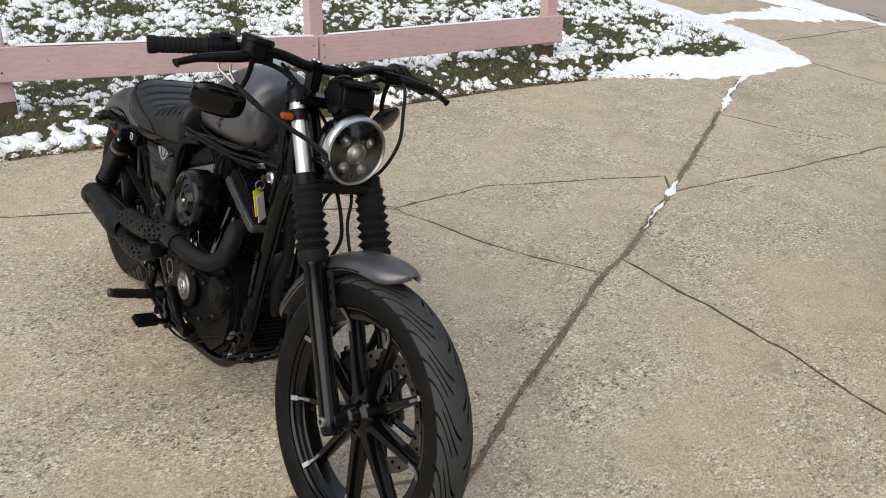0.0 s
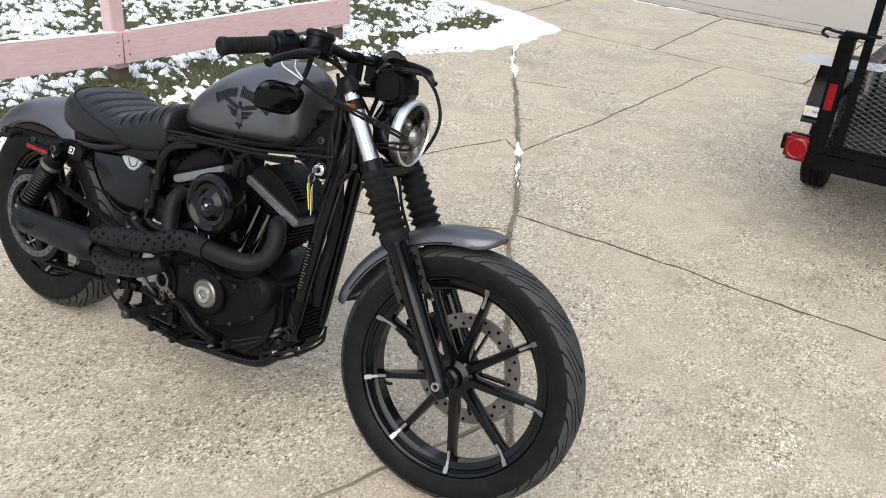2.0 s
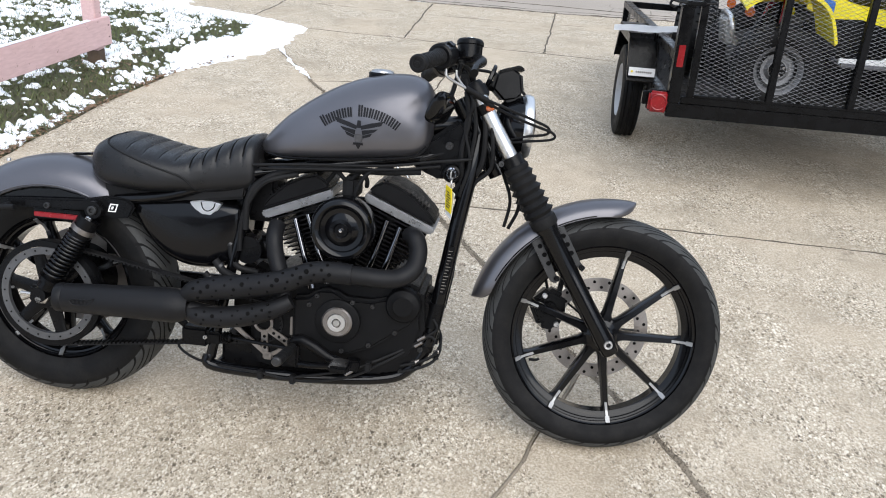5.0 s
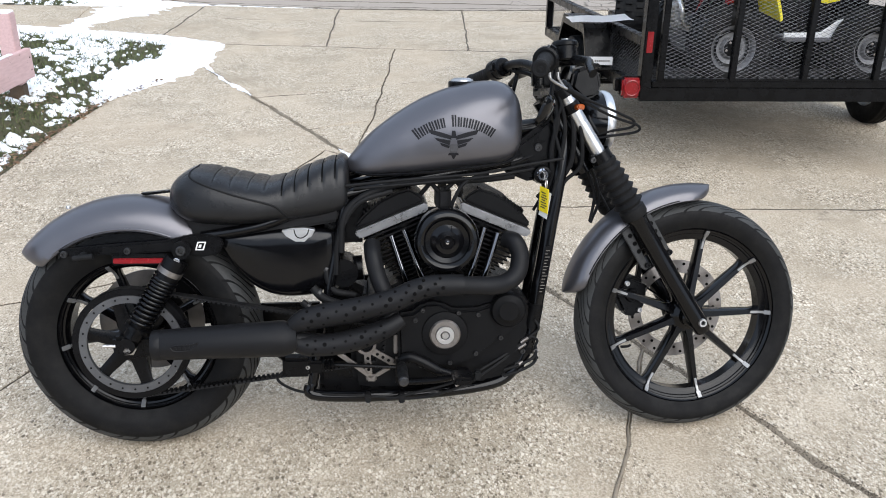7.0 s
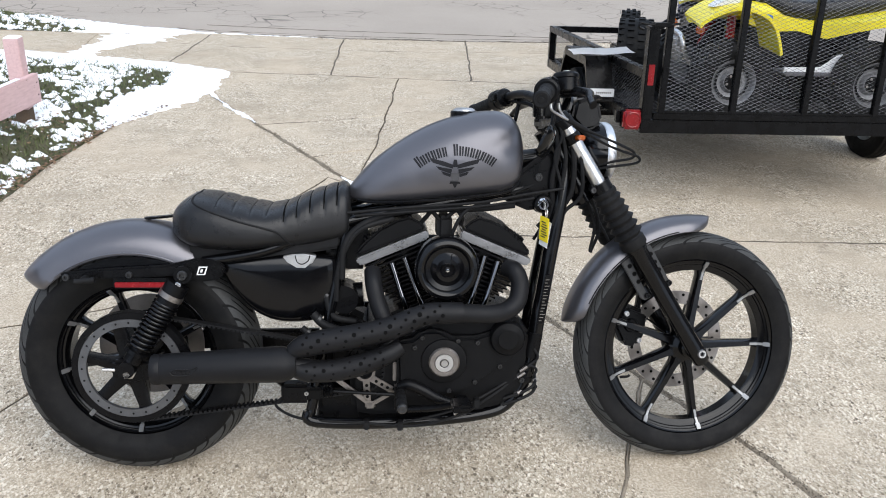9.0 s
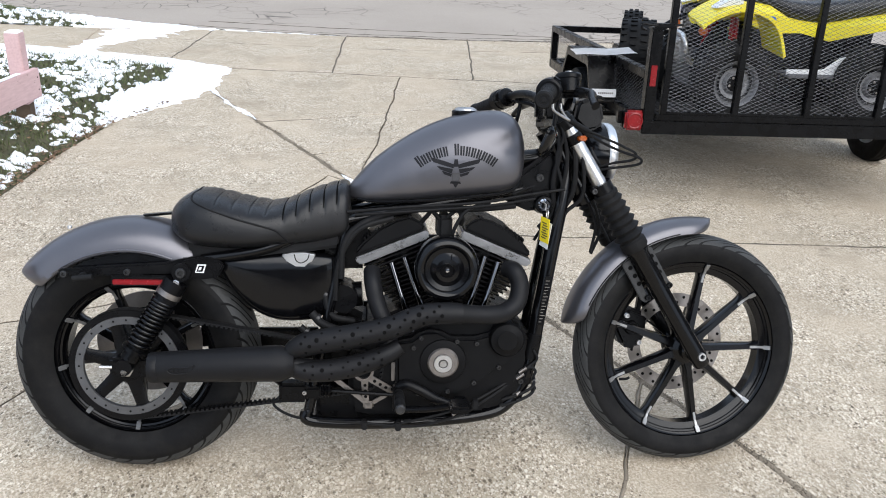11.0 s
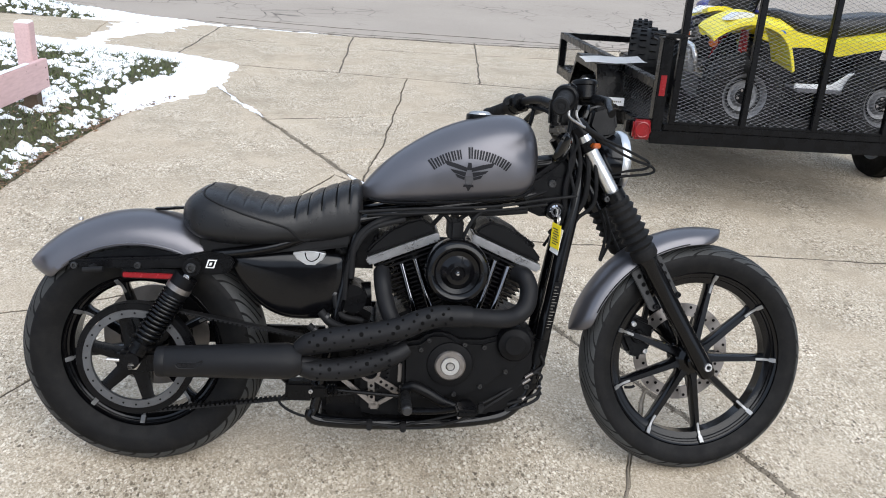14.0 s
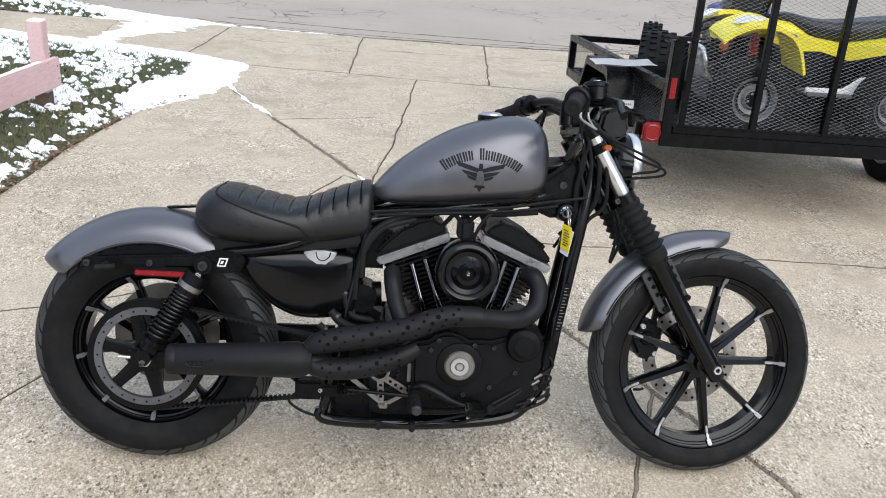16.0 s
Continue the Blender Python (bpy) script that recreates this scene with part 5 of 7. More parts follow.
low = slab([(0.9, 0.165), (0.985, 0.172), (1.04, 0.21), (1.055, 0.27), (1.045, 0.3), (0.99, 0.265), (0.88, 0.205)], -0.078, -0.07, 0.003)
lower = part("frame_plate", low, M["satin"], frame_part)
for p in ((0.95, 0.18), (0.987, 0.196), (1.021, 0.228), (1.036, 0.268)):
    part("plate_bolt", bolt((p[0], -0.078, p[1]), 0.008, 0.006), M["bracketgrey"], frame_part)
wrap = join(*[tube([(x0, y, z0), (x1, y, z1)], r, 10) for x0, z0, x1, z1, y, r in ((1.062, 0.33, 1.072, 0.4, -0.0585, 0.0225), (1.046, 0.262, 1.05, 0.277, -0.061, 0.0225), (1.053, 0.3, 1.056, 0.315, -0.06, 0.0225))])
part("tube_clamp", wrap, M["satin"], frame_part)
sticker = slab([(1.074, 0.43), (1.091, 0.43), (1.107, 0.565), (1.09, 0.565)], -0.0785, -0.0775)
rows = None
for k in range(14):
    z = 0.437 + k * 0.0088
    x = 1.0765 + (z - 0.43) * 0.119
    b = block((x, -0.0795, z), (x + 0.007 + 0.003 * ((k * 7) % 3), -0.0785, z + 0.002))
    rows = b if rows is None else join(rows, b)
part("sticker", sticker, M["satin"], frame_part)
part("sticker_print", rows, M["discsteel"], frame_part)

# brake lines clipped across the front of the lower frame
for k, z in enumerate((0.232, 0.25)):
    part("brake_line", tube([(0.985, -0.083, z - 0.035), (1.035, -0.083, z - 0.018), (1.07, -0.075, z), (1.084, -0.02, z + 0.006), (1.082, 0.05, z + 0.012), (1.07, 0.078, z + 0.03)], 0.0045, 8), M["rubber"], frame_part)
    for x, y in ((1.03, -0.0835), (1.078, -0.05)):
        part("line_clip", tube([(x - 0.006, y, z - 0.02 if x < 1.05 else z + 0.001), (x + 0.006, y + 0.006, z - 0.016 if x < 1.05 else z + 0.004)], 0.0065, 10), M["discsteel"] if k else M["satin"], frame_part)
part("wiring_loom", tube([(1.1, -0.004, 0.74), (1.112, -0.01, 0.66), (1.1, 0.006, 0.56), (1.088, -0.006, 0.46), (1.08, 0.004, 0.37)], [0.016, 0.019, 0.014, 0.018, 0.012], 12), M["rubber"], frame_part, "black taped wiring loom between the tubes")

# ---- engine ----
case = slab([(0.57, 0.185), (0.62, 0.175), (0.94, 0.182), (1.02, 0.25), (1.045, 0.33), (1.035, 0.44), (0.96, 0.47), (0.7, 0.475), (0.6, 0.43), (0.56, 0.33)], -0.1, 0.13, 0.015)
engine = part("engine", case, M["wrinkle"], bike, "black air-cooled V-twin engine")
cover = slab([(0.688, 0.398), (0.692, 0.266), (0.712, 0.243), (0.742, 0.24), (0.79, 0.246), (0.85, 0.249), (0.909, 0.271), (0.96, 0.306), (1.008, 0.337), (1.03, 0.372), (1.034, 0.42),
              (1.01, 0.445), (0.975, 0.446), (0.94, 0.418), (0.9, 0.408), (0.838, 0.41), (0.8, 0.43), (0.76, 0.428), (0.73, 0.405)], -0.136, -0.098, 0.01, 3)
for v in cover.verts:
    v.co.y += 0.15 * max(0.0, v.co.x - 0.83)
cam_cover = part("cam_cover", cover, M["wrinkle"], engine)
part("round_cap", lathe([(0, -0.138), (0.026, -0.138), (0.029, -0.135), (0.043, -0.131), (0.047, -0.125), (0.047, -0.1), (0, -0.1)], 40, at=(0.986, 0, 0.402)), M["wrinkle"], engine)
part("cover_boss", lathe([(0.062, -0.134), (0.06, -0.14), (0.05, -0.143), (0, -0.143)], 40, at=(0.815, 0, 0.344)), M["wrinkle"], engine)
timer = part("timer_cover", lathe([(0, -0.151), (0.011, -0.151), (0.012, -0.154), (0.024, -0.154), (0.026, -0.151), (0.037, -0.151), (0.041, -0.147), (0.041, -0.138)], 48, at=(0.815, 0, 0.344)), M["discsteel"], engine, "bare metal round timer cover")
part("timer_ring", lathe([(0.012, -0.1545), (0.013, -0.1555), (0.0235, -0.1555), (0.0245, -0.1535)], 48, at=(0.815, 0, 0.344)), M["alu"], timer, "bright machined ring")
part("timer_centre", lathe([(0, -0.1565), (0.009, -0.1565), (0.0105, -0.153)], 24, at=(0.815, 0, 0.344)), M["steel"], engine)
for x, z in ((0.737, 0.383), (0.757, 0.41), (0.852, 0.4), (0.905, 0.392), (0.973, 0.428), (1.018, 0.428), (1.012, 0.37), (0.968, 0.322), (0.9, 0.282), (0.83, 0.262), (0.752, 0.256)):
    part("cover_screw", bolt((x, -0.1375 + 0.15 * max(0.0, x - 0.83), z), 0.0065, 0.006), M["bracketgrey"], engine)
part("front_block", slab([(1.0, 0.22), (1.04, 0.24), (1.06, 0.3), (1.06, 0.4), (1.03, 0.42)], -0.07, 0.07, 0.01), M["satin"], engine)
reg = part("regulator", block((1.06, -0.036, 0.268), (1.072, 0.036, 0.362), 0.003), M["satin"], bike, "finned black voltage regulator")
for k in range(8):
    part("regulator_fin", block((1.0725, -0.036, 0.271 + k * 0.0115), (1.079, 0.036, 0.275 + k * 0.0115), 0.0008), M["satin"], reg)
gear = slab([(0.5, 0.28), (0.56, 0.25), (0.6, 0.27), (0.62, 0.44), (0.56, 0.47), (0.5, 0.42)], -0.06, 0.12, 0.02)
part("gearbox", gear, M["wrinkle"], engine)
part("sump", block((0.478, -0.078, 0.15), (0.95, 0.078, 0.245), 0.012), M["satin"], engine)
part("electrics_box", block((0.5, -0.05, 0.572), (0.612, 0.07, 0.715), 0.012), M["satin"], bike)
part("starter", join(tube([(0.6, -0.03, 0.5), (0.48, -0.03, 0.49)], 0.034, 18, 1), tube([(0.55, -0.09, 0.5), (0.55, 0, 0.5)], 0.038, 18, 1)), M["satin"], engine)

CR = Vector((0.815, 0, 0.35))


def cylinder_parts(tilt, flip):
    """One finned cylinder with its head, rocker box and pushrod tubes; tilt leans it back (+) or forward (-)."""
    up = Matrix.Translation(CR) @ Matrix.Rotation(radians(-tilt), 4, 'Y')
    s = 1 if tilt > 0 else -1
    core = tube([(0, 0, 0.08), (0, 0, 0.305)], 0.055, 24, 1)
    for k in range(16):
        z = 0.11 + k * 0.0124
        g = smooth01((k - 1) / 11)
        hx, hy = 0.06 + 0.032 * g, 0.064 + 0.012 * g
        f = block((-hx - 0.013 * s * g, -hy, z), (hx - 0.013 * s * g, hy, z + 0.0042), 0)
        es = [e for e in f.edges if abs(e.verts[0].co.z - e.verts[1].co.z) > 0.003]
        bmesh.ops.bevel(f, geom=es, offset=0.03 - 0.018 * g, segments=4, affect='EDGES')
        part("cooling_fin", moved(f, up), M["satin"], engine)
    part("cylinder", moved(core, up), M["satin"], engine, "finned black cylinder")
    band = slab([(s * a, b) for a, b in ((-0.11, 0.306), (0.08, 0.306), (0.086, 0.312), (0.086, 0.329), (-0.118, 0.329), (-0.118, 0.312))], -0.08, 0.08, 0.004)
    part("head_plate", moved(band, up), M["silverband"], engine, "grey machined rocker box band")
    top = slab([(s * a, b) for a, b in ((-0.112, 0.332), (0.083, 0.332), (0.08, 0.352), (0.058, 0.378), (0.02, 0.383), (-0.03, 0.378), (-0.085, 0.358), (-0.11, 0.344))], -0.075, 0.075, 0.007, 3)
    rk = part("rocker_box", moved(top, up), M["wrinkle"], engine, "black rocker box cover")
    ribs = None
    for k in range(6):
        x = s * (-0.075 + k * 0.011)
        b = block((x - 0.003, -0.071, 0.36), (x + 0.003, -0.03, 0.372 + k * 0.0022), 0.002)
        ribs = b if ribs is None else join(ribs, b)
    part("rocker_rib", moved(ribs, up), M["satin"], engine)
    for x in (-0.06, 0.0, 0.055):
        part("rocker_bolt", moved(bolt((x * s, -0.06, 0.376 if x > -0.05 else 0.362), 0.007, 0.006, 'Z', 1), up), M["satin"], engine)


cylinder_parts(22.5, 1)
cylinder_parts(-22.5, -1)
for a, b in (((0.676, 0.6), (0.728, 0.432)), ((0.71, 0.615), (0.77, 0.45)), ((0.922, 0.62), (0.876, 0.46)), ((0.958, 0.605), (0.915, 0.46))):
    part("pushrod_tube", join(tube([(a[0], -0.084, a[1]), (b[0], -0.1, b[1])], 0.0085, 14, 1), tube([(b[0], -0.1, b[1] + 0.004), (b[0] + (b[0] - a[0]) * 0.1, -0.101, b[1] - 0.014)], 0.012, 14, 1)), M["dimchrome"], engine, "chrome pushrod tube with dark reflections put into its colour")
ac = lathe([(0.0, -0.1), (0.07, -0.1), (0.082, -0.108), (0.084, -0.15), (0.082, -0.162), (0.076, -0.17), (0.068, -0.172), (0.06, -0.168), (0.056, -0.162), (0.044, -0.16), (0.036, -0.166), (0.03, -0.172), (0.02, -0.173), (0.016, -0.168), (0, -0.168)], 64, at=(0.817, 0, 0.6))
air = part("air_cleaner", ac, M["gloss"], bike, "round gloss black air cleaner cover")
part("air_cleaner_bolt", lathe([(0, -0.176), (0.004, -0.1755), (0.0065, -0.172), (0.0065, -0.167)], 16, at=(0.817, 0, 0.6)), M["chrome"], air, "small chrome centre bolt")
part("backing_plate", join(slab([(0.745, 0.6), (0.77, 0.535), (0.865, 0.535), (0.89, 0.6), (0.86, 0.675), (0.775, 0.675)], -0.125, -0.09, 0.01), tube([(0.815, -0.05, 0.6), (0.815, -0.11, 0.6)], 0.04, 20, 1)), M["satin"], air)
part("intake", join(tube([(0.73, 0, 0.63), (0.9, 0, 0.63)], 0.03, 16, 1), block((0.795, -0.08, 0.66), (0.835, 0.02, 0.725), 0.01), tube([(0.8, -0.07, 0.715), (0.78, -0.075, 0.735), (0.765, -0.07, 0.72), (0.75, -0.06, 0.7)], 0.006, 8),
                    tube([(0.82, -0.07, 0.72), (0.845, -0.075, 0.74), (0.86, -0.075, 0.72), (0.858, -0.06, 0.7)], 0.006, 8)), M["rubber"], engine)

# ---- exhaust ----
front_pipe = tube([(0.985, -0.075, 0.585), (1.002, -0.1, 0.582), (1.014, -0.115, 0.55), (1.006, -0.13, 0.508), (0.975, -0.148, 0.486), (0.93, -0.17, 0.484), (0.85, -0.19, 0.492)], 0.0245, 18, 8)
ex = part("exhaust_pipe", front_pipe, M["exhaust"], bike, "matt black exhaust with perforated heat shields")
rear_pipe = tube([(0.625, -0.075, 0.575), (0.628, -0.11, 0.55), (0.64, -0.13, 0.5), (0.665, -0.15, 0.44), (0.67, -0.165, 0.405), (0.64, -0.18, 0.372), (0.58, -0.185, 0.355), (0.5, -0.19, 0.345), (0.43, -0.195, 0.355)], 0.0225, 16, 8)
part("rear_pipe", rear_pipe, M["exhaust"], ex)
UP = [(0.42, -0.2, 0.392), (0.45, -0.2, 0.408), (0.5, -0.2, 0.42), (0.56, -0.2, 0.43), (0.62, -0.2, 0.442), (0.68, -0.199, 0.458), (0.725, -0.198, 0.478), (0.77, -0.196, 0.492), (0.82, -0.194, 0.494), (0.856, -0.192, 0.493)]
LO = [(0.42, -0.2, 0.352), (0.46, -0.201, 0.341), (0.52, -0.201, 0.343), (0.58, -0.2, 0.354), (0.63, -0.199, 0.37), (0.672, -0.196, 0.388), (0.7, -0.19, 0.405)]
part("heat_shield", tube(UP, [0.02, 0.029, 0.0315, 0.0315, 0.031, 0.03, 0.029, 0.028, 0.028, 0.0275], 20, 5), M["exhaust"], ex, "perforated matt black heat shield")
part("heat_shield", tube(LO, [0.02, 0.027, 0.029, 0.029, 0.027, 0.024, 0.02], 20, 5), M["exhaust"], ex, "perforated matt black heat shield")


def shield_holes(line, rad, turn, spec):
    """Round punched holes along a shield: (place along it, angle round it, radius)."""
    sp = spline(line, 8)
    for f, ang, r in spec:
        i = min(len(sp) - 2, int(f * (len(sp) - 1)))
        p, t = sp[i], (sp[i + 1] - sp[i]).normalized()
        side = Vector((0, -1, 0))
        side = (side - t * side.dot(t)).normalized()
        up = side.cross(t)
        if up.z < 0:
            up = -up
        n = math.cos(radians(ang)) * side + math.sin(radians(ang)) * up
        h = lathe([(0, 0.0012), (r * 0.9, 0.0012), (r, 0.0), (r, -0.004)], 12)
        q = Vector((0, 1, 0)).rotation_difference(n).to_matrix().to_4x4()
        h.transform(Matrix.Translation(p + n * rad) @ q)
        part("shield_hole", h, M["hole"], ex)


spec = []
for k in range(9):
    f = 0.13 + 0.085 * k
    spec += [(f, 25, 0.0062 if k % 2 else 0.0038), (f + 0.03, 55, 0.0036), (f + 0.045, 2, 0.0034 if k % 2 else 0.0048), (f + 0.02, -28, 0.0034)]
shield_holes(UP, 0.0303, 1, spec)
spec = []
for k in range(5):
    f = 0.18 + 0.13 * k
    spec += [(f, 22, 0.0055 if k % 2 else 0.0036), (f + 0.05, 45, 0.0034), (f + 0.06, 0, 0.0034), (f + 0.03, -30, 0.0032)]
shield_holes(LO, 0.0278, 1, spec)
muf = lathe([(0.028, 0.0), (0.0365, 0.0), (0.0385, 0.004), (0.0385, 0.022), (0.0375, 0.024), (0.0385, 0.026), (0.045, 0.27), (0.046, 0.3), (0.046, 0.325), (0.04, 0.345), (0.03, 0.36), (0.026, 0.36), (0.026, 0.01)], 48, 'X', closed=True)
muffler = part("muffler", moved(muf, Matrix.Translation((0.074, -0.2, 0.349)) @ Matrix.Rotation(radians(-2.2), 4, 'Y')), M["exhaust"], ex, "matt black slip-on muffler with embossed oval")
part("muffler_core", tube([(0.085, -0.2, 0.349), (0.1, -0.2, 0.35)], 0.027, 20, 1), M["hole"], muffler)
em = tube([(0.125, -0.2395, 0.356), (0.14, -0.2405, 0.362), (0.175, -0.2405, 0.363), (0.192, -0.24, 0.368), (0.18, -0.24, 0.352), (0.165, -0.24, 0.347), (0.135, -0.24, 0.347), (0.125, -0.2395, 0.356)], 0.0016, 6, 5)
em = join(em, *[block((0.134 + k * 0.011, -0.2425, 0.351), (0.142 + k * 0.011, -0.24, 0.359), 0.001) for k in range(4)])
part("embossed_oval", em, M["exhaust"], muffler)
part("muffler_strap", tube([(0.3, -0.155, 0.33), (0.36, -0.12, 0.3), (0.4, -0.1, 0.26)], 0.01, 8), M["satin"], ex)

# rear frame bracket behind the shields: bare aluminium plate with holes
def strap(a, b, w):
    return bar((a[0], -0.108, a[1]), (b[0], -0.108, b[1]), 0.008, w, 0.0015)


RING = (0.606, 0.306)
pl = join(lathe([(0.02, -0.112), (0.0275, -0.112), (0.0275, -0.104), (0.02, -0.104)], 28, at=(RING[0], 0, RING[1]), closed=True), strap((0.51, 0.302), (0.624, 0.21), 0.013), strap((0.622, 0.288), (0.678, 0.254), 0.019), strap((0.609, 0.281), (0.613, 0.222), 0.018),
          strap((0.685, 0.28), (0.685, 0.332), 0.01), block((0.606, -0.112, 0.2), (0.634, -0.104, 0.222), 0.004), strap((0.632, 0.218), (0.684, 0.25), 0.011))
bracket = part("bracket_plate", pl, M["discsteel"], bike, "bare aluminium bracket plate with holes")
for x, z in ((0.6105, 0.268), (0.6115, 0.252), (0.6125, 0.236), (0.636, 0.2795), (0.651, 0.2705), (0.666, 0.2615)):
    part("bracket_hole", lathe([(0, -0.1125), (0.0045, -0.1125), (0.0045, -0.111)], 10, at=(x, 0, z)), M["hole"], bracket)

# ---- foot controls ----
pegm = part("footrest_mount", join(tube([(0.695, -0.14, 0.275), (0.72, -0.145, 0.283), (0.76, -0.15, 0.268), (0.8, -0.152, 0.245), (0.85, -0.15, 0.228), (0.875, -0.145, 0.228)], [0.012, 0.0145, 0.015, 0.014, 0.012, 0.011], 12), block((0.684, -0.155, 0.205), (0.716, -0.125, 0.285), 0.006), block((0.845, -0.16, 0.214), (0.882, -0.125, 0.244), 0.004)), M["satin"], bike, "black footrest bracket and brake pedal")
peg = lathe([(0, 0), (0.012, 0.0), (0.0145, 0.004), (0.0145, 0.02), (0.011, 0.024), (0.0165, 0.03), (0.0165, 0.06), (0.014, 0.064), (0.0165, 0.068), (0.0165, 0.1), (0.013, 0.112), (0, 0.114)], 20)
peg.transform(Matrix.Translation((0.7, -0.15, 0.262)) @ Matrix.Rotation(radians(180), 4, 'Z') @ Matrix.Rotation(radians(7), 4, 'X') @ Matrix.Diagonal((0.85, 1.45, 0.85, 1)))
part("footrest", peg, M["rubber"], pegm, "ribbed rubber footrest")
part("footrest_end", lathe([(0, -0.317), (0.009, -0.317), (0.0125, -0.313), (0.0125, -0.306)], 18, at=(0.7, 0, 0.2825)), M["bracketgrey"], pegm, "worn metal footrest end")
part("footrest_pin", lathe([(0, -0.165), (0.008, -0.165), (0.011, -0.16), (0.011, -0.148)], 14, at=(0.7, 0, 0.262)), M["steel"], pegm)
part("brake_pedal", join(tube([(0.72, -0.15, 0.215), (0.78, -0.17, 0.225), (0.83, -0.2, 0.245), (0.85, -0.225, 0.262)], [0.01, 0.009, 0.008, 0.008], 10), block((0.825, -0.29, 0.258), (0.878, -0.225, 0.278), 0.006)), M["satin"], pegm)
mc = part("brake_master_cylinder", join(block((0.385, -0.135, 0.226), (0.46, -0.09, 0.28), 0.008), block((0.45, -0.13, 0.235), (0.495, -0.1, 0.268), 0.006), lathe([(0.013, 0), (0.017, 0.004), (0.013, 0.008), (0.017, 0.012), (0.013, 0.016), (0.017, 0.02), (0.012, 0.026)], 16, 'X', (0.495, -0.116, 0.254)),
                                        tube([(0.52, -0.116, 0.254), (0.69, -0.135, 0.25)], 0.0055, 8, 1)), M["satin"], bike)
part("master_screw", bolt((0.452, -0.133, 0.255), 0.006, 0.004), M["steel"], mc)
# brake line along the lower frame, with plated fittings
line1 = tube([(0.39, -0.11, 0.24), (0.37, -0.11, 0.21), (0.44, -0.12, 0.178), (0.6, -0.138, 0.172), (0.74, -0.14, 0.163), (0.86, -0.135, 0.19), (0.93, -0.12, 0.226), (0.985, -0.1, 0.256), (1.035, -0.086, 0.292), (1.058, -0.084, 0.31), (1.075, -0.084, 0.3), (1.07, -0.084, 0.285)], 0.0038, 8)
line2 = tube([(0.66, -0.14, 0.16), (0.84, -0.14, 0.205), (0.92, -0.122, 0.236), (1.0, -0.094, 0.274), (1.06, -0.082, 0.315), (1.078, -0.082, 0.335), (1.066, -0.082, 0.36)], 0.0038, 8)
part("brake_line", join(line1, line2), M["rubber"], bike, "thin black brake lines with plated fittings")
for x, y, z in ((1.022, -0.092, 0.28), (1.028, -0.09, 0.297), (0.845, -0.142, 0.196)):
    part("line_fitting", tube([(x, y, z), (x + 0.02, y, z + 0.014)], 0.0048, 8, 1), M["discsteel"], bike, "plated brake line fitting")
for x, z in ((0.61, 0.168), (0.7, 0.165), (0.905, 0.226)):
    part("line_clip", block((x - 0.008, -0.148, z - 0.014), (x + 0.008, -0.125, z + 0.012), 0.003), M["rubber"], bike)
part("oil_hose", join(tube([(0.47, -0.115, 0.47), (0.5, -0.12, 0.44), (0.56, -0.11, 0.418), (0.62, -0.1, 0.418)], 0.011, 12), tube([(0.44, -0.11, 0.43), (0.48, -0.115, 0.4), (0.56, -0.1, 0.38)], 0.009, 12), tube([(0.5, -0.09, 0.53), (0.52, -0.1, 0.46), (0.58, -0.09, 0.44)], 0.009, 12)), M["rubber"], bike)
for x, y, z in ((0.482, -0.117, 0.458), (0.452, -0.111, 0.42), (0.5, -0.09, 0.515)):
    part("hose_clamp", tube([(x, y, z), (x + 0.006, y, z - 0.005)], 0.0125, 12, 1), M["bracketgrey"], bike)
part("wiring", join(tube([(0.545, -0.1, 0.56), (0.55, -0.1, 0.64), (0.58, -0.095, 0.69), (0.65, -0.085, 0.725), (0.75, -0.08, 0.742), (0.9, -0.075, 0.745), (1.0, -0.07, 0.755)], 0.009, 10),
                    tube([(0.53, -0.1, 0.5), (0.535, -0.1, 0.58), (0.56, -0.1, 0.65), (0.6, -0.1, 0.695), (0.68, -0.09, 0.72)], 0.007, 8),
                    tube([(0.56, -0.1, 0.735), (0.7, -0.105, 0.75), (0.9, -0.1, 0.765), (1.03, -0.08, 0.785), (1.13, -0.07, 0.8)], 0.004, 8),
                    tube([(0.83, -0.09, 0.66), (0.84, -0.1, 0.7), (0.87, -0.1, 0.745), (0.93, -0.09, 0.765)], 0.005, 8),
                    tube([(0.58, -0.1, 0.728), (0.74, -0.108, 0.742), (0.92, -0.1, 0.757), (1.05, -0.08, 0.775)], 0.0035, 8)), M["rubber"], bike, "black wiring and hoses under the tank")
part("left_cover", slab([(0.45, 0.24), (0.56, 0.2), (0.92, 0.2), (1.0, 0.28), (0.98, 0.4), (0.88, 0.44), (0.5, 0.42)], 0.13, 0.19, 0.025, 3), M["wrinkle"], engine)
part("side_stand", join(tube([(0.72, 0.1, 0.17), (0.71, 0.19, 0.11), (0.69, 0.27, 0.062)], 0.012, 12), block((0.65, 0.25, 0.055), (0.71, 0.3, 0.067), 0.004)), M["satin"], bike, "black side stand folded out")

# ---- tank ----
TK = [(0.56, 0.765, 0.788, 0.024), (0.585, 0.755, 0.82, 0.05), (0.63, 0.752, 0.866, 0.073), (0.69, 0.755, 0.911, 0.088), (0.75, 0.76, 0.947, 0.098), (0.81, 0.766, 0.973, 0.105), (0.87, 0.773, 0.99, 0.109), (0.92, 0.779, 0.997, 0.109),
      (0.96, 0.785, 0.996, 0.106), (0.99, 0.795, 0.984, 0.098), (1.01, 0.815, 0.96, 0.084), (1.02, 0.845, 0.928, 0.056)]


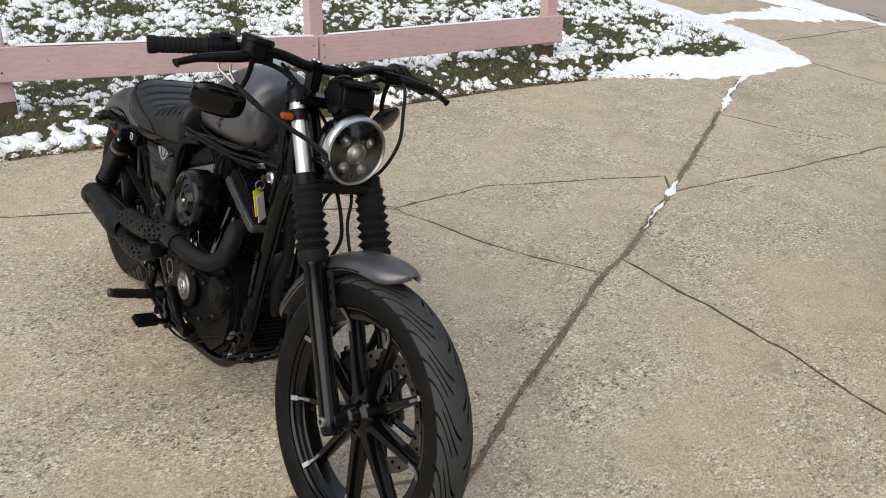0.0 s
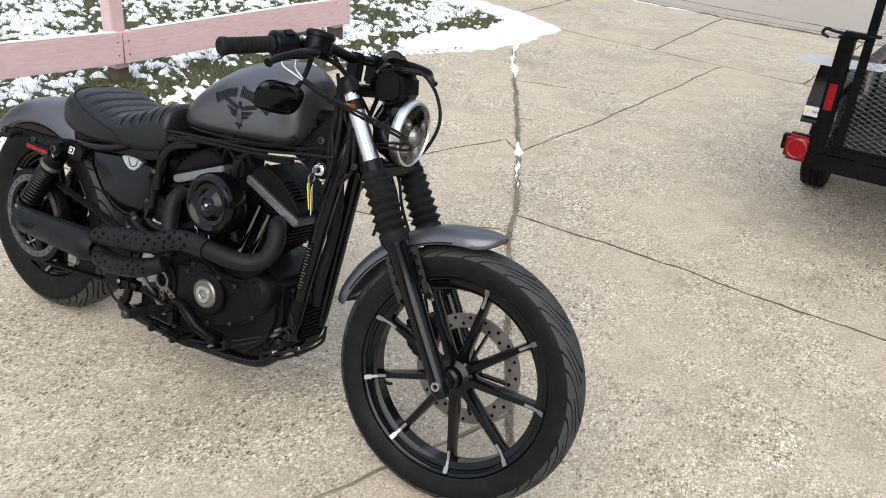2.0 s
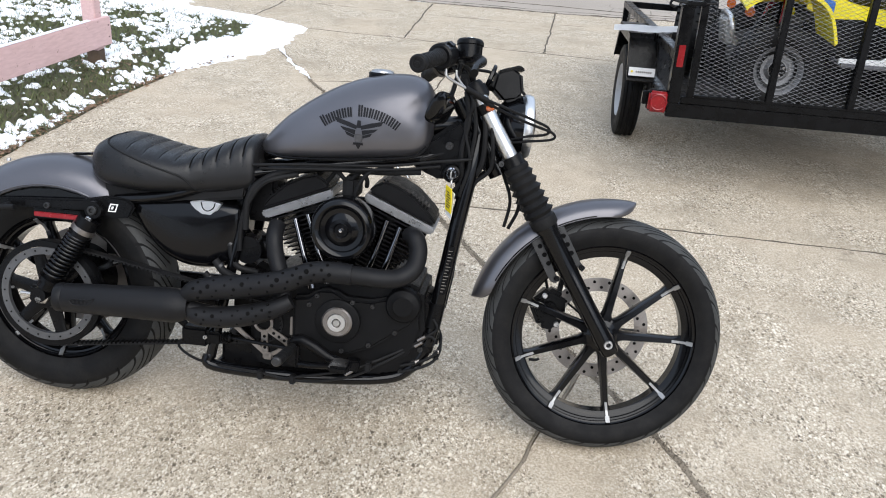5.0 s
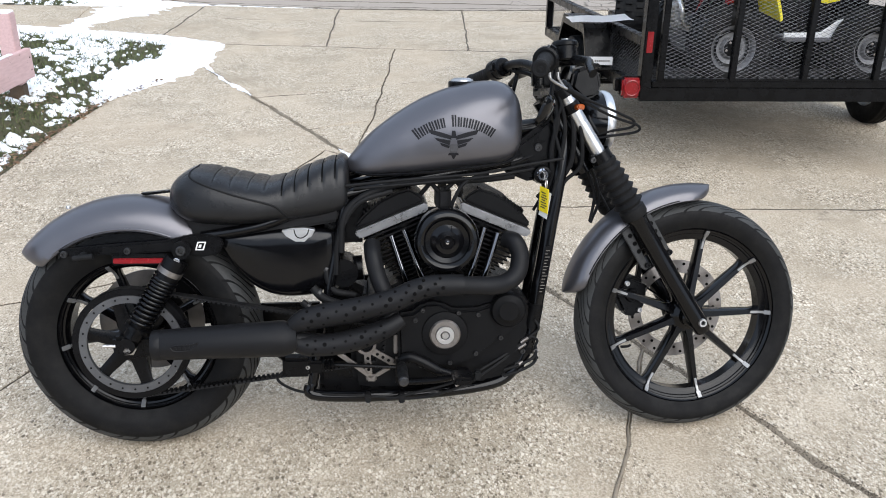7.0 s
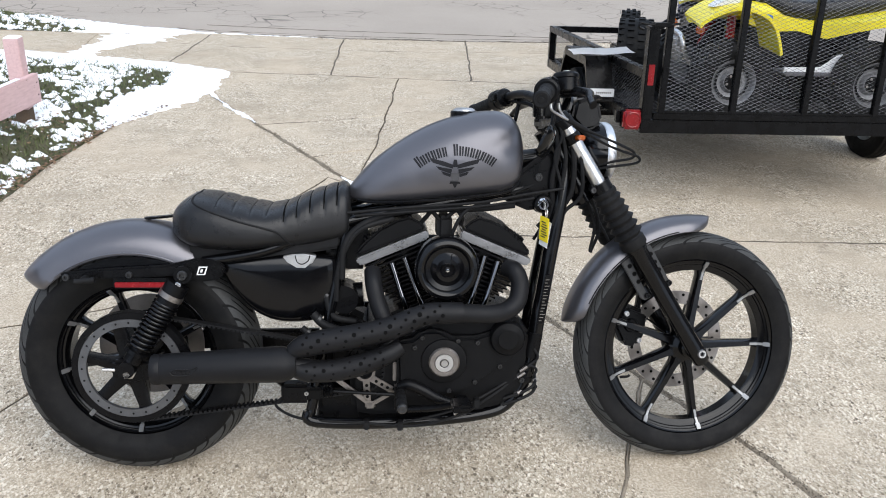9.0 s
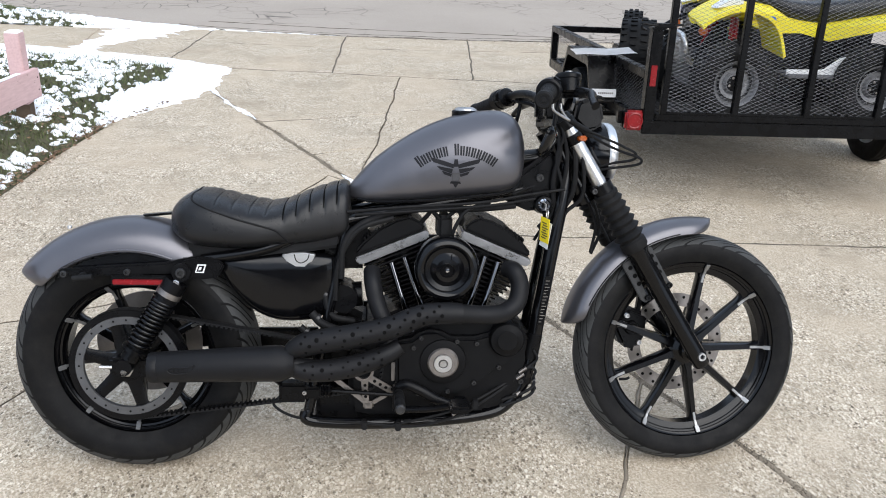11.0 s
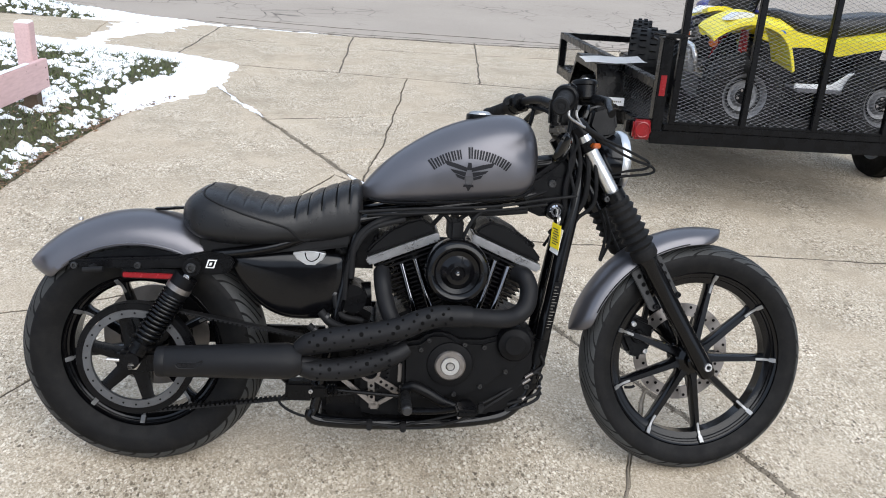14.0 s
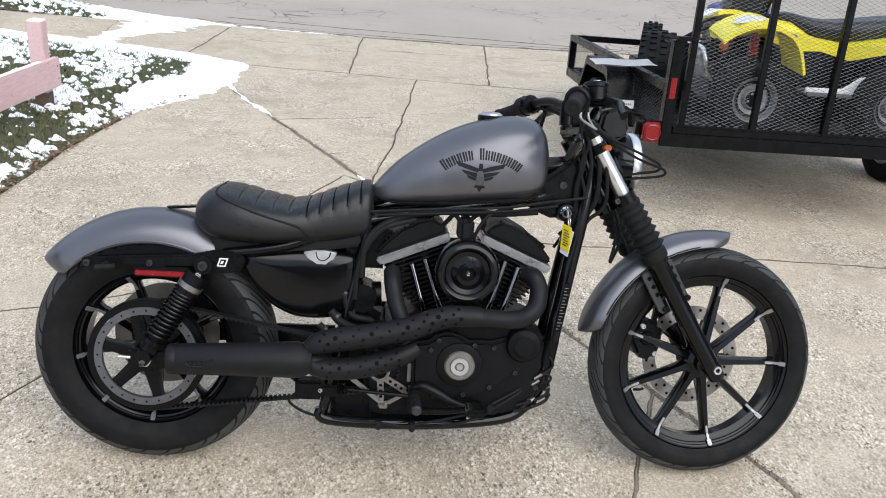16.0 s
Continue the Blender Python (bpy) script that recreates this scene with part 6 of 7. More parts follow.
def tank_section(x, zb, zt, w, n=40):
    """An egg-shaped section, widest below the middle, with a soft flat belly."""
    out = []
    zm = zb + (zt - zb) * 0.42
    for k in range(n):
        a = 2 * math.pi * k / n
        c, s = math.cos(a), math.sin(a)
        y = w * math.copysign(abs(c) ** (0.95 if s > 0 else 0.55), c)
        z = zm + (zt - zm if s > 0 else zm - zb) * math.copysign(abs(s) ** (0.9 if s > 0 else 0.6), s)
        out.append(Vector((x, y, z)))
    return out


def dense(rows, n):
    """The rows of a table, drawn through smoothly at n even steps."""
    line = np.array(rows, float)
    u = np.linspace(0, len(rows) - 1, n)
    out = []
    for s in u:
        i = min(int(s), len(rows) - 2)
        f = s - i
        a, b, c, d = line[max(i - 1, 0)], line[i], line[i + 1], line[min(i + 2, len(rows) - 1)]
        out.append(0.5 * (2 * b + (c - a) * f + (2 * a - 5 * b + 4 * c - d) * f * f + (3 * b - a - 3 * c + d) * f ** 3))
    return out


TANK = dense(TK, 48)
tank = part("fuel_tank", loft([tank_section(*r) for r in TANK]), M["denim"], bike, "matt charcoal metallic fuel tank with dark winged emblem", sharp=60)
part("tank_seam", join(*[tube([(r[0], s * (r[3] + 0.002) * 0.93, r[1] + 0.006) for r in TK[1:-1]], 0.004, 6, 4) for s in (-1, 1)]), M["satin"], tank)
fuel_cap = part("fuel_cap", lathe([(0, 0.01), (0.034, 0.01), (0.0365, 0.007), (0.0365, -0.03)], 32, 'Z', (0.868, 0.02, 0.985)), M["satin"], tank, "black fuel cap with a bright top")
part("cap_top", lathe([(0, 0.019), (0.02, 0.018), (0.029, 0.014), (0.031, 0.0101)], 32, 'Z', (0.868, 0.02, 0.985)), M["steel"], fuel_cap, "bright metal top")


def on_tank(x, z, lift=0.0019):
    """The point of the tank's right side at x and height z."""
    i = [np.interp(x, [r[0] for r in TANK], [r[c] for r in TANK]) for c in (1, 2, 3)]
    zb, zt, w = i
    zm = zb + (zt - zb) * 0.42
    if z > zm:
        s = min(1.0, (z - zm) / (zt - zm)) ** (1 / 0.9)
        c = math.sqrt(max(0, 1 - s * s)) ** 0.95
    else:
        s = min(1.0, (zm - z) / (zm - zb)) ** (1 / 0.6)
        c = math.sqrt(max(0, 1 - s * s)) ** 0.55
    return Vector((x, -(w * c + lift), z))


def on_tank_patch(corners, nx=4, nz=3):
    """A thin patch of ink that follows the tank, from four corners in x and z."""
    bm = bmesh.new()
    (x0, z0), (x1, z1), (x2, z2), (x3, z3) = corners
    g = []
    for i in range(nx + 1):
        u = i / nx
        row = []
        for j in range(nz + 1):
            v = j / nz
            x = (1 - v) * ((1 - u) * x0 + u * x1) + v * ((1 - u) * x3 + u * x2)
            z = (1 - v) * ((1 - u) * z0 + u * z1) + v * ((1 - u) * z3 + u * z2)
            row.append(bm.verts.new(on_tank(x, z - 0.008)))
        g.append(row)
    for i in range(nx):
        for j in range(nz):
            bm.faces.new((g[i][j], g[i + 1][j], g[i + 1][j + 1], g[i][j + 1]))
    return bm


# the brand lettering stands as a bowed row of plain bars over a plain winged shape
EC, ER = (0.843, 0.742), 0.153
for k in range(15):
    if k == 6:
        continue
    a = radians(92 + 35.0 - 5.0 * k)
    e = 0.029 if k in (0, 7) else 0.024
    for shift, da in ((1.18, 0.85), (-1.1, 0.7)):
        pts = []
        for r, s in ((ER, 1), (ER, -1), (ER + e, -1), (ER + e, 1)):
            aa = a + radians(shift + s * da)
            pts.append((EC[0] + r * math.cos(aa), EC[1] + r * math.sin(aa)))
        part("emblem_bar", on_tank_patch(pts, 2, 6), M["decal"], tank)
for s in (-1, 1):
    for (a0, b0), (a1, b1), (a2, b2), (a3, b3) in (((0.006, 0.862), (0.03, 0.868), (0.03, 0.88), (0.006, 0.872)), ((0.03, 0.868), (0.058, 0.876), (0.064, 0.888), (0.03, 0.88)), ((0.01, 0.848), (0.04, 0.858), (0.05, 0.867), (0.008, 0.86)), ((0.012, 0.84), (0.03, 0.846), (0.036, 0.855), (0.01, 0.847))):
        p = on_tank_patch([(0.836 + s * a0, b0), (0.836 + s * a1, b1), (0.836 + s * a2, b2), (0.836 + s * a3, b3)], 3, 1)
        part("emblem_feather", p, M["decal"], tank)
for corners, nx, nz in (([(0.829, 0.866), (0.843, 0.866), (0.84, 0.885), (0.832, 0.885)], 2, 2), ([(0.822, 0.822), (0.85, 0.822), (0.848, 0.828), (0.824, 0.828)], 2, 1), ([(0.835, 0.812), (0.838, 0.812), (0.843, 0.822), (0.83, 0.822)], 1, 1)):
    part("emblem_body", on_tank_patch(corners, nx, nz), M["decal"], tank)
part("emblem_shield", on_tank_patch([(0.828, 0.829), (0.845, 0.829), (0.848, 0.85), (0.825, 0.85)], 2, 2), M["decal2"], tank)

# ---- seat ----
ST = [(0.102, 0.69, 0.712, 0.03), (0.112, 0.668, 0.734, 0.075), (0.135, 0.65, 0.757, 0.112), (0.17, 0.636, 0.772, 0.132), (0.22, 0.631, 0.768, 0.142), (0.27, 0.63, 0.756, 0.143), (0.32, 0.632, 0.746, 0.14), (0.36, 0.637, 0.742, 0.134), (0.41, 0.638, 0.754, 0.124),
      (0.46, 0.64, 0.776, 0.116), (0.51, 0.645, 0.794, 0.11), (0.545, 0.652, 0.803, 0.105), (0.56, 0.665, 0.796, 0.098), (0.567, 0.69, 0.775, 0.085)]
SEAT = dense(ST, 130)


def seat_section(x, zb, zt, w, n=44):
    out = []
    pleat = sum(math.exp(-((x - p) / 0.0038) ** 2) for p in (0.398, 0.43, 0.464, 0.5, 0.533))
    inner = sum(math.exp(-((x - p) / 0.004) ** 2) for p in (0.225, 0.268, 0.311, 0.352))
    puff = 0.0018 * math.cos((x - 0.41) / 0.036 * 2 * math.pi) if 0.38 < x < 0.54 else 0.0
    for k in range(n):
        a = 2 * math.pi * k / n
        c, s = math.cos(a), math.sin(a)
        y = w * math.copysign(abs(c) ** 0.6, c)
        zm = zb + (zt - zb) * 0.4
        z = zm + (zt - zm if s > 0 else zm - zb) * math.copysign(abs(s) ** 0.7, s)
        if s > 0.55:
            z -= 0.006 * inner * smooth01((s - 0.55) * 4)
        if s > 0.12:
            z -= (0.0045 * pleat) * smooth01((s - 0.12) * 3)
            y -= math.copysign(0.002 * pleat, c) * smooth01((s - 0.12) * 3) * (1 if abs(c) > 0.3 else 0)
        out.append(Vector((x, y, z)))
    return out


seat = part("seat", loft([seat_section(*r) for r in SEAT]), M["vinyl"], bike, "black vinyl solo seat with stitched pleats", sharp=70)


def on_seat(x, ang):
    """The point of the seat's skin at x and at an angle round its section."""
    zb, zt, w = [np.interp(x, [r[0] for r in SEAT], [r[c] for r in SEAT]) for c in (1, 2, 3)]
    zm = zb + (zt - zb) * 0.4
    c, s = math.cos(radians(ang)), math.sin(radians(ang))
    return Vector((x, w * math.copysign(abs(c) ** 0.6, c), zm + (zt - zm if s > 0 else zm - zb) * math.copysign(abs(s) ** 0.7, s)))


for sgn in (-1, 1):
    line = [on_seat(x, 90 + sgn * a) for x, a in ((0.172, 0), (0.165, 22), (0.173, 42), (0.205, 55), (0.255, 63), (0.305, 70), (0.345, 77), (0.38, 87), (0.4, 99), (0.41, 115))]
    part("seat_piping", tube(line, 0.0028, 8, 6), M["rubber"], seat)
for x in (0.398, 0.43, 0.464, 0.5, 0.533):
    part("seat_seam", tube([on_seat(x, a) - Vector((0, 0, 0.0035)) for a in range(24, 157, 12)], 0.0014, 6, 3), M["hole"], seat)
for x, a0 in ((0.225, 34), (0.268, 29), (0.311, 24), (0.352, 20)):
    part("seat_seam", tube([on_seat(x, a) - Vector((0, 0, 0.004)) for a in np.linspace(a0, 180 - a0, 11)], 0.0012, 6, 3), M["vinyl"], seat)
part("seat_base", slab([(0.15, 0.66), (0.16, 0.605), (0.3, 0.6), (0.54, 0.64), (0.55, 0.7), (0.3, 0.66)], -0.095, 0.095, 0.008), M["rubber"], seat)


# ---- fenders ----
def fender_mesh(R, a0, a1, half, drop, thick, n, tip0=0.03, tip1=0.03):
    """A curved guard about the axle, from angle a0 to a1, with rounded section, a rolled edge and tapered tips."""
    rings = []
    m = 16
    for i in range(n + 1):
        f = i / n
        a = radians(a0 + (a1 - a0) * f)
        t = min(1.0, min(f / tip0, (1 - f) / tip1))
        w = half * math.sqrt(max(0.02, 1 - (1 - t) ** 2))
        ring = []
        for side, rad in ((0, R), (1, R - thick)):
            for j in range(m + 1):
                u = -1 + 2 * j / m
                if side:
                    u = -u
                y = (w - side * thick) * math.copysign(abs(math.sin(u * math.pi / 2)) ** 0.8, u)
                r = rad - drop * min(1.0, w / half + 0.08) * (1 - math.cos(u * math.pi / 2) ** 0.9)
                ring.append(Vector((r * math.cos(a), y, r * math.sin(a))))
        rings.append(ring)
    return loft(rings)


rf = part("rear_fender", fender_mesh(0.374, 143, 52, 0.1, 0.075, 0.003, 60, 0.12, 0.01), M["denim"], bike, "matt charcoal chopped rear fender", pose(0, 0, 0.323), sharp=50)
for s in (-1, 1):
    part("fender_bead", tube([(0.303 * math.cos(radians(a)), s * 0.1, 0.303 * math.sin(radians(a))) for a in range(128, 62, -6)], 0.003, 6, 3), M["denim"], rf)
part("fender_bracket", slab([(0.03, 0.374), (0.1, 0.382), (0.1, 0.388), (0.02, 0.38)], -0.012, 0.012, 0.002), M["satin"], rf)
part("fender_stud", bolt((-0.17, 0, 0.339), 0.006, 0.007, 'Z', 1), M["steel"], rf)
for s in (-1, 1):
    y0, y1 = (-0.121, -0.104) if s < 0 else (0.104, 0.121)
    st = slab([(-0.165, 0.56), (-0.168, 0.574), (-0.155, 0.58), (-0.05, 0.59), (0.1, 0.6), (0.17, 0.616), (0.225, 0.614), (0.25, 0.596), (0.235, 0.562), (0.19, 0.556), (0.13, 0.572), (0.0, 0.565)], y0, y1, 0.005)
    strut = part("fender_strut", st, M["satin"], bike, "black fender strut with red reflector")
    part("strut_cover", slab([(-0.15, 0.572), (-0.1, 0.598), (-0.04, 0.614), (0.03, 0.618), (0.075, 0.61), (0.12, 0.6), (0.12, 0.58), (0, 0.57)], s * 0.1045, s * 0.1025), M["gloss"], strut)
    part("reflector", block((-0.03, y0 - 0.004 if s < 0 else y1, 0.542), (0.11, y0 if s < 0 else y1 + 0.004, 0.556), 0.002), M["red"], strut, "red reflector strip")
    part("reflector_back", block((-0.034, y0, 0.538), (0.114, y1, 0.566), 0.003), M["satin"], strut)
    for x, z in ((-0.148, 0.568), (0.008, 0.575)):
        part("strut_bolt", bolt((x, y0 if s < 0 else y1, z), 0.009, 0.007, 'Y', s), M["bracketgrey"], strut)
    part("signal_stub", join(tube([(-0.1, s * 0.12, 0.566), (-0.1, s * 0.145, 0.566)], 0.009, 12, 1), tube([(-0.118, s * 0.15, 0.563), (-0.07, s * 0.148, 0.568)], 0.0075, 12, 1)), M["rubber"], strut)
mk = part("strut_badge", slab([(0.176, 0.575), (0.198, 0.575), (0.205, 0.597), (0.183, 0.597)], -0.1225, -0.1212), M["whitetag"], bike, "small white square badge")
part("badge_mark", join(slab([(0.18, 0.578), (0.195, 0.578), (0.201, 0.594), (0.186, 0.594)], -0.123, -0.1222)), M["hole"], mk)
part("badge_mark", join(slab([(0.185, 0.582), (0.191, 0.582), (0.194, 0.59), (0.188, 0.59)], -0.1236, -0.1228)), M["whitetag"], mk)

# ---- shocks ----
for s in (-1, 1):
    a, b = Vector((0.146, s * 0.124, 0.58)), Vector((0.0, s * 0.15, 0.335))
    d = (b - a).normalized()
    L = (b - a).length
    body = join(tube([a + d * 0.03, a + d * 0.09], 0.03, 20, 1), tube([a + d * 0.02, b], 0.011, 12, 1), tube([b - d * 0.1, b - d * 0.02], 0.024, 18, 1), tube([a + Vector((0, s * 0.022, 0)), a - Vector((0, s * 0.03, 0))], 0.023, 20, 1), tube([b + Vector((0, s * 0.02, 0)), b - Vector((0, s * 0.02, 0))], 0.021, 20, 1), tube([b - d * 0.055, b - d * 0.045], 0.034, 20, 1))
    sh = part("shock_absorber", body, M["satin"], bike, "black coil-over rear shock absorber")
    x = d.orthogonal().normalized()
    y = d.cross(x)
    coil = []
    turns = 12.5
    for k in range(int(turns * 12) + 1):
        f = k / (turns * 12)
        along = 0.085 + (L - 0.145) * (f * 0.75 + 0.25 * f * f)
        ang = f * turns * 2 * math.pi
        coil.append(a + d * along + 0.0285 * (math.cos(ang) * x + math.sin(ang) * y))
    part("spring", tube(coil, 0.0047, 8, 1), M["gloss"], sh, "gloss black coil spring", sharp=80)
    part("preload_collar", tube([a + d * 0.06, a + d * 0.074], 0.0325, 24, 1), M["discsteel"], sh)
    part("shock_bolt", bolt((a.x, a.y + s * 0.022, a.z), 0.013, 0.009, 'Y', s), M["bracketgrey"], sh)
    part("shock_bolt", bolt((a.x - 0.012, a.y + s * 0.018, a.z - 0.026), 0.009, 0.007, 'Y', s), M["chrome"], sh)
    part("shock_mount", slab([(0.115, 0.565), (0.14, 0.61), (0.2, 0.602), (0.19, 0.556)], s * 0.095, s * 0.1035, 0.003), M["satin"], sh)

# ---- side cover (oil tank) ----
outline = spline([(0.534, 0, 0.6), (0.52, 0, 0.625), (0.42, 0, 0.632), (0.3, 0, 0.624), (0.238, 0, 0.616), (0.222, 0, 0.603), (0.25, 0, 0.548), (0.296, 0, 0.492), (0.34, 0, 0.462), (0.39, 0, 0.447), (0.455, 0, 0.448), (0.497, 0, 0.462), (0.518, 0, 0.49), (0.532, 0, 0.55), (0.534, 0, 0.6)], 5)[:-1]
mid = Vector((0.415, 0, 0.56))
rings = []
for f, y in ((1.0, 0.02), (1.0, -0.07), (0.994, -0.079), (0.976, -0.087), (0.945, -0.093), (0.88, -0.098), (0.76, -0.1015), (0.58, -0.104), (0.36, -0.1055), (0.12, -0.106)):
    rings.append([Vector((mid.x + (q.x - mid.x) * f, y, mid.z - 0.009 + (q.z - mid.z) * f)) for q in outline])
side = part("side_cover", loft(rings), M["gloss"], bike, "gloss black side cover with silver badge", sharp=60)
bd = part("badge", slab([(0.392, 0.626), (0.408, 0.606), (0.428, 0.594), (0.452, 0.594), (0.47, 0.61), (0.48, 0.628), (0.45, 0.633), (0.42, 0.632)], -0.1045, -0.08, 0.0025, 3), M["alu"], side, "silver crescent badge", pose(0, 0, -0.006))
part("badge_line", tube([(0.425, -0.1048, 0.629), (0.43, -0.1048, 0.612), (0.443, -0.1048, 0.606), (0.458, -0.1048, 0.615), (0.463, -0.1048, 0.629)], 0.0014, 6), M["hole"], bd)
part("rear_tray", slab([(0.2, 0.6), (0.56, 0.69), (0.56, 0.62), (0.5, 0.5), (0.3, 0.5)], 0.03, 0.1, 0.015), M["satin"], bike)

# ---- ignition lock, key and tags ----
lock = part("ignition_lock", join(lathe([(0, -0.061), (0.016, -0.061), (0.023, -0.057), (0.026, -0.046), (0.026, -0.01)], 28, at=(1.079, 0, 0.755)), tube([(1.079, -0.03, 0.755), (1.079, 0.03, 0.757)], 0.028, 20, 1)), M["satin"], bike, "ignition lock with key and tags")
part("lock_face", lathe([(0.0075, -0.062), (0.009, -0.066), (0.0135, -0.066), (0.0175, -0.062), (0.0175, -0.056)], 28, at=(1.079, 0, 0.755)), M["chrome"], lock, "chrome lock ring")
part("lock_barrel", lathe([(0, -0.0635), (0.0076, -0.0635), (0.0076, -0.058)], 20, at=(1.079, 0, 0.755)), M["satin"], lock)
key = join(block((1.0775, -0.085, 0.747), (1.0805, -0.062, 0.763), 0.001), lathe([(0.0105, -0.0012), (0.0135, -0.0012), (0.0135, 0.0012), (0.0105, 0.0012)], 20, 'X', (1.083, -0.088, 0.737), closed=True))
part("key", key, M["steel"], lock)
TAG = pose(1.08, -0.092, 0.727, 8, 10, -57)
tag = part("yellow_tag", soften(block((-0.017, -0.0036, -0.07), (0.017, -0.0014, 0.0), 0.0), 0.0009), M["yellowtag"], lock, "yellow plastic key tag", TAG)
marks = None
for k in range(7):
    m_ = block((-0.01 + 0.003 * (k % 2), -0.0042, -0.016 - k * 0.007), (0.007 + 0.003 * (k % 3), -0.0037, -0.013 - k * 0.007))
    marks = m_ if marks is None else join(marks, m_)
part("tag_marks", marks, M["decal2"], lock, "", TAG)
part("white_tag", block((-0.016, 0.0014, -0.075), (0.016, 0.0028, 0.0), 0.0005), M["whitetag"], lock, "white paper key tag", TAG @ pose(0.002, 0.004, -0.012, -4, 5, 0))

# ---- front fork and what turns with it: x and z from the front axle ----
D = Vector((-0.537, 0, 0.843))


def along(d, y, fx=0.0):
    p = Vector((-0.004, y, 0.0)) + D * d
    return Vector((p.x + fx, y, p.z))


def on_leg(prof, y, n=28):
    bm = lathe(prof, n)
    bm.transform(Matrix.Translation((-0.004, y, 0)) @ Vector((0, 1, 0)).rotation_difference(D).to_matrix().to_4x4())
    return bm


for s in (-1, 1):
    y = s * 0.092
    sl = on_leg([(0, -0.035), (0.02, -0.035), (0.024, -0.028), (0.025, 0.0), (0.0235, 0.1), (0.0245, 0.2), (0.026, 0.34), (0.031, 0.35), (0.031, 0.365), (0.0, 0.366)], y)
    leg = part("fork_leg", sl, M["gloss"], bike, "gloss black fork slider with rubber gaiter and chrome tube", FORK)
    prof = [(0.0325, 0.355), (0.036, 0.36), (0.036, 0.382), (0.031, 0.386)]
    for k in range(6):
        z = 0.388 + k * 0.022
        prof += [(0.0305, z), (0.042 - 0.0008 * k, z + 0.011), (0.0305, z + 0.021)]
    prof += [(0.033, 0.522), (0.034, 0.532), (0.03, 0.536)]
    part("gaiter", on_leg(prof, y, 32), M["rubber"], leg, "ribbed black rubber fork gaiter")
    part("chrome_tube", on_leg([(0.0195, 0.53), (0.0195, 0.765)], y), M["alu"], leg, "bright chrome fork tube")
    part("fork_cap", on_leg([(0.0235, 0.735), (0.0235, 0.768), (0.019, 0.776), (0.0, 0.778)], y), M["satin"], leg)
    part("axle_boss", lathe([(0, y + s * 0.016), (0.012, y + s * 0.016), (0.016, y + s * 0.012), (0.024, y + s * 0.004), (0.024, y - s * 0.03), (0, y - s * 0.03)], 24), M["satin"], leg)
    part("axle_end", lathe([(0.0065, y + s * 0.03), (0.011, y + s * 0.03), (0.012, y + s * 0.027), (0.012, y + s * 0.012), (0.0065, y + s * 0.012)], 20, closed=True), M["steel"], leg, "hollow steel axle end")
    part("axle_hollow", lathe([(0, y + s * 0.0185), (0.0068, y + s * 0.0185)], 16), M["hole"], leg)
    for name, outline, dots_at, end in (("fender_bracket", [(-0.241, 0.264), (-0.219, 0.28), (-0.166, 0.182), (-0.155, 0.168), (-0.168, 0.158), (-0.182, 0.166)], ((-0.217, 0.256), (-0.203, 0.234), (-0.19, 0.212)), (-0.164, 0.173)),
                                        ("fender_bracket", [(-0.175, 0.309), (-0.16, 0.316), (-0.103, 0.219), (-0.089, 0.208), (-0.098, 0.195), (-0.117, 0.212)], ((-0.158, 0.289), (-0.145, 0.267), (-0.132, 0.245)), (-0.102, 0.208))):
        fb = part(name, slab(outline, s * 0.07, s * 0.077, 0.002), M["bracketgrey"], leg, "drilled black fender bracket", pose(0.014, 0, -0.012))
        for x, z in dots_at:
            part("bracket_hole", lathe([(0, s * 0.0778), (0.0062, s * 0.0778), (0.0068, s * 0.076)], 14, at=(x, 0, z)), M["hole"], fb)
        part("bracket_bolt", bolt((end[0], s * 0.077, end[1]), 0.008, 0.007, 'Y', s), M["satin"], fb)
    sig = part("turn_signal", join(tube([along(0.702, s * 0.092), along(0.702, s * 0.115)], 0.008, 12, 1), tube([along(0.69, y), along(0.716, y)], 0.0235, 20, 1)), M["satin"], leg)
    part("signal_lens", soften(block((-0.382, s * 0.13 - 0.014, 0.586), (-0.362, s * 0.13 + 0.014, 0.6), 0.0), 0.003, 2), M["amber"], leg, "amber turn signal lens")
lowc = part("lower_clamp", join(bar(along(0.545, -0.11), along(0.545, 0.11), 0.062, 0.034, 0.008), *[tube([along(0.527, s * 0.092), along(0.563, s * 0.092)], 0.03, 24, 1) for s in (-1, 1)]), M["satin"], bike, "black lower fork clamp", FORK)
for s in (-1, 1):
    part("clamp_bolt", bolt((-0.33, s * 0.092 + s * 0.03, 0.455), 0.008, 0.006, 'Y', s), M["bracketgrey"], lowc)
part("upper_clamp", join(bar(along(0.748, -0.105), along(0.748, 0.105), 0.06, 0.026, 0.007), *[tube([along(0.735, s * 0.092), along(0.762, s * 0.092)], 0.028, 24, 1) for s in (-1, 1)]), M["satin"], bike, "black upper fork clamp", FORK)

ffm = part("front_fender", fender_mesh(0.379, 168, 82, 0.062, 0.04, 0.0025, 60, 0.1, 0.16), M["denim"], bike, "matt charcoal short front fender", FRONT @ pose(0, 0, 0, -3.5), sharp=50)
part("fender_rim", join(*[tube([(0.342 * math.cos(radians(a)), s * 0.0615, 0.342 * math.sin(radians(a))) for a in range(156, 98, -4)], 0.002, 6, 3) for s in (-1, 1)]), M["satin"], ffm)

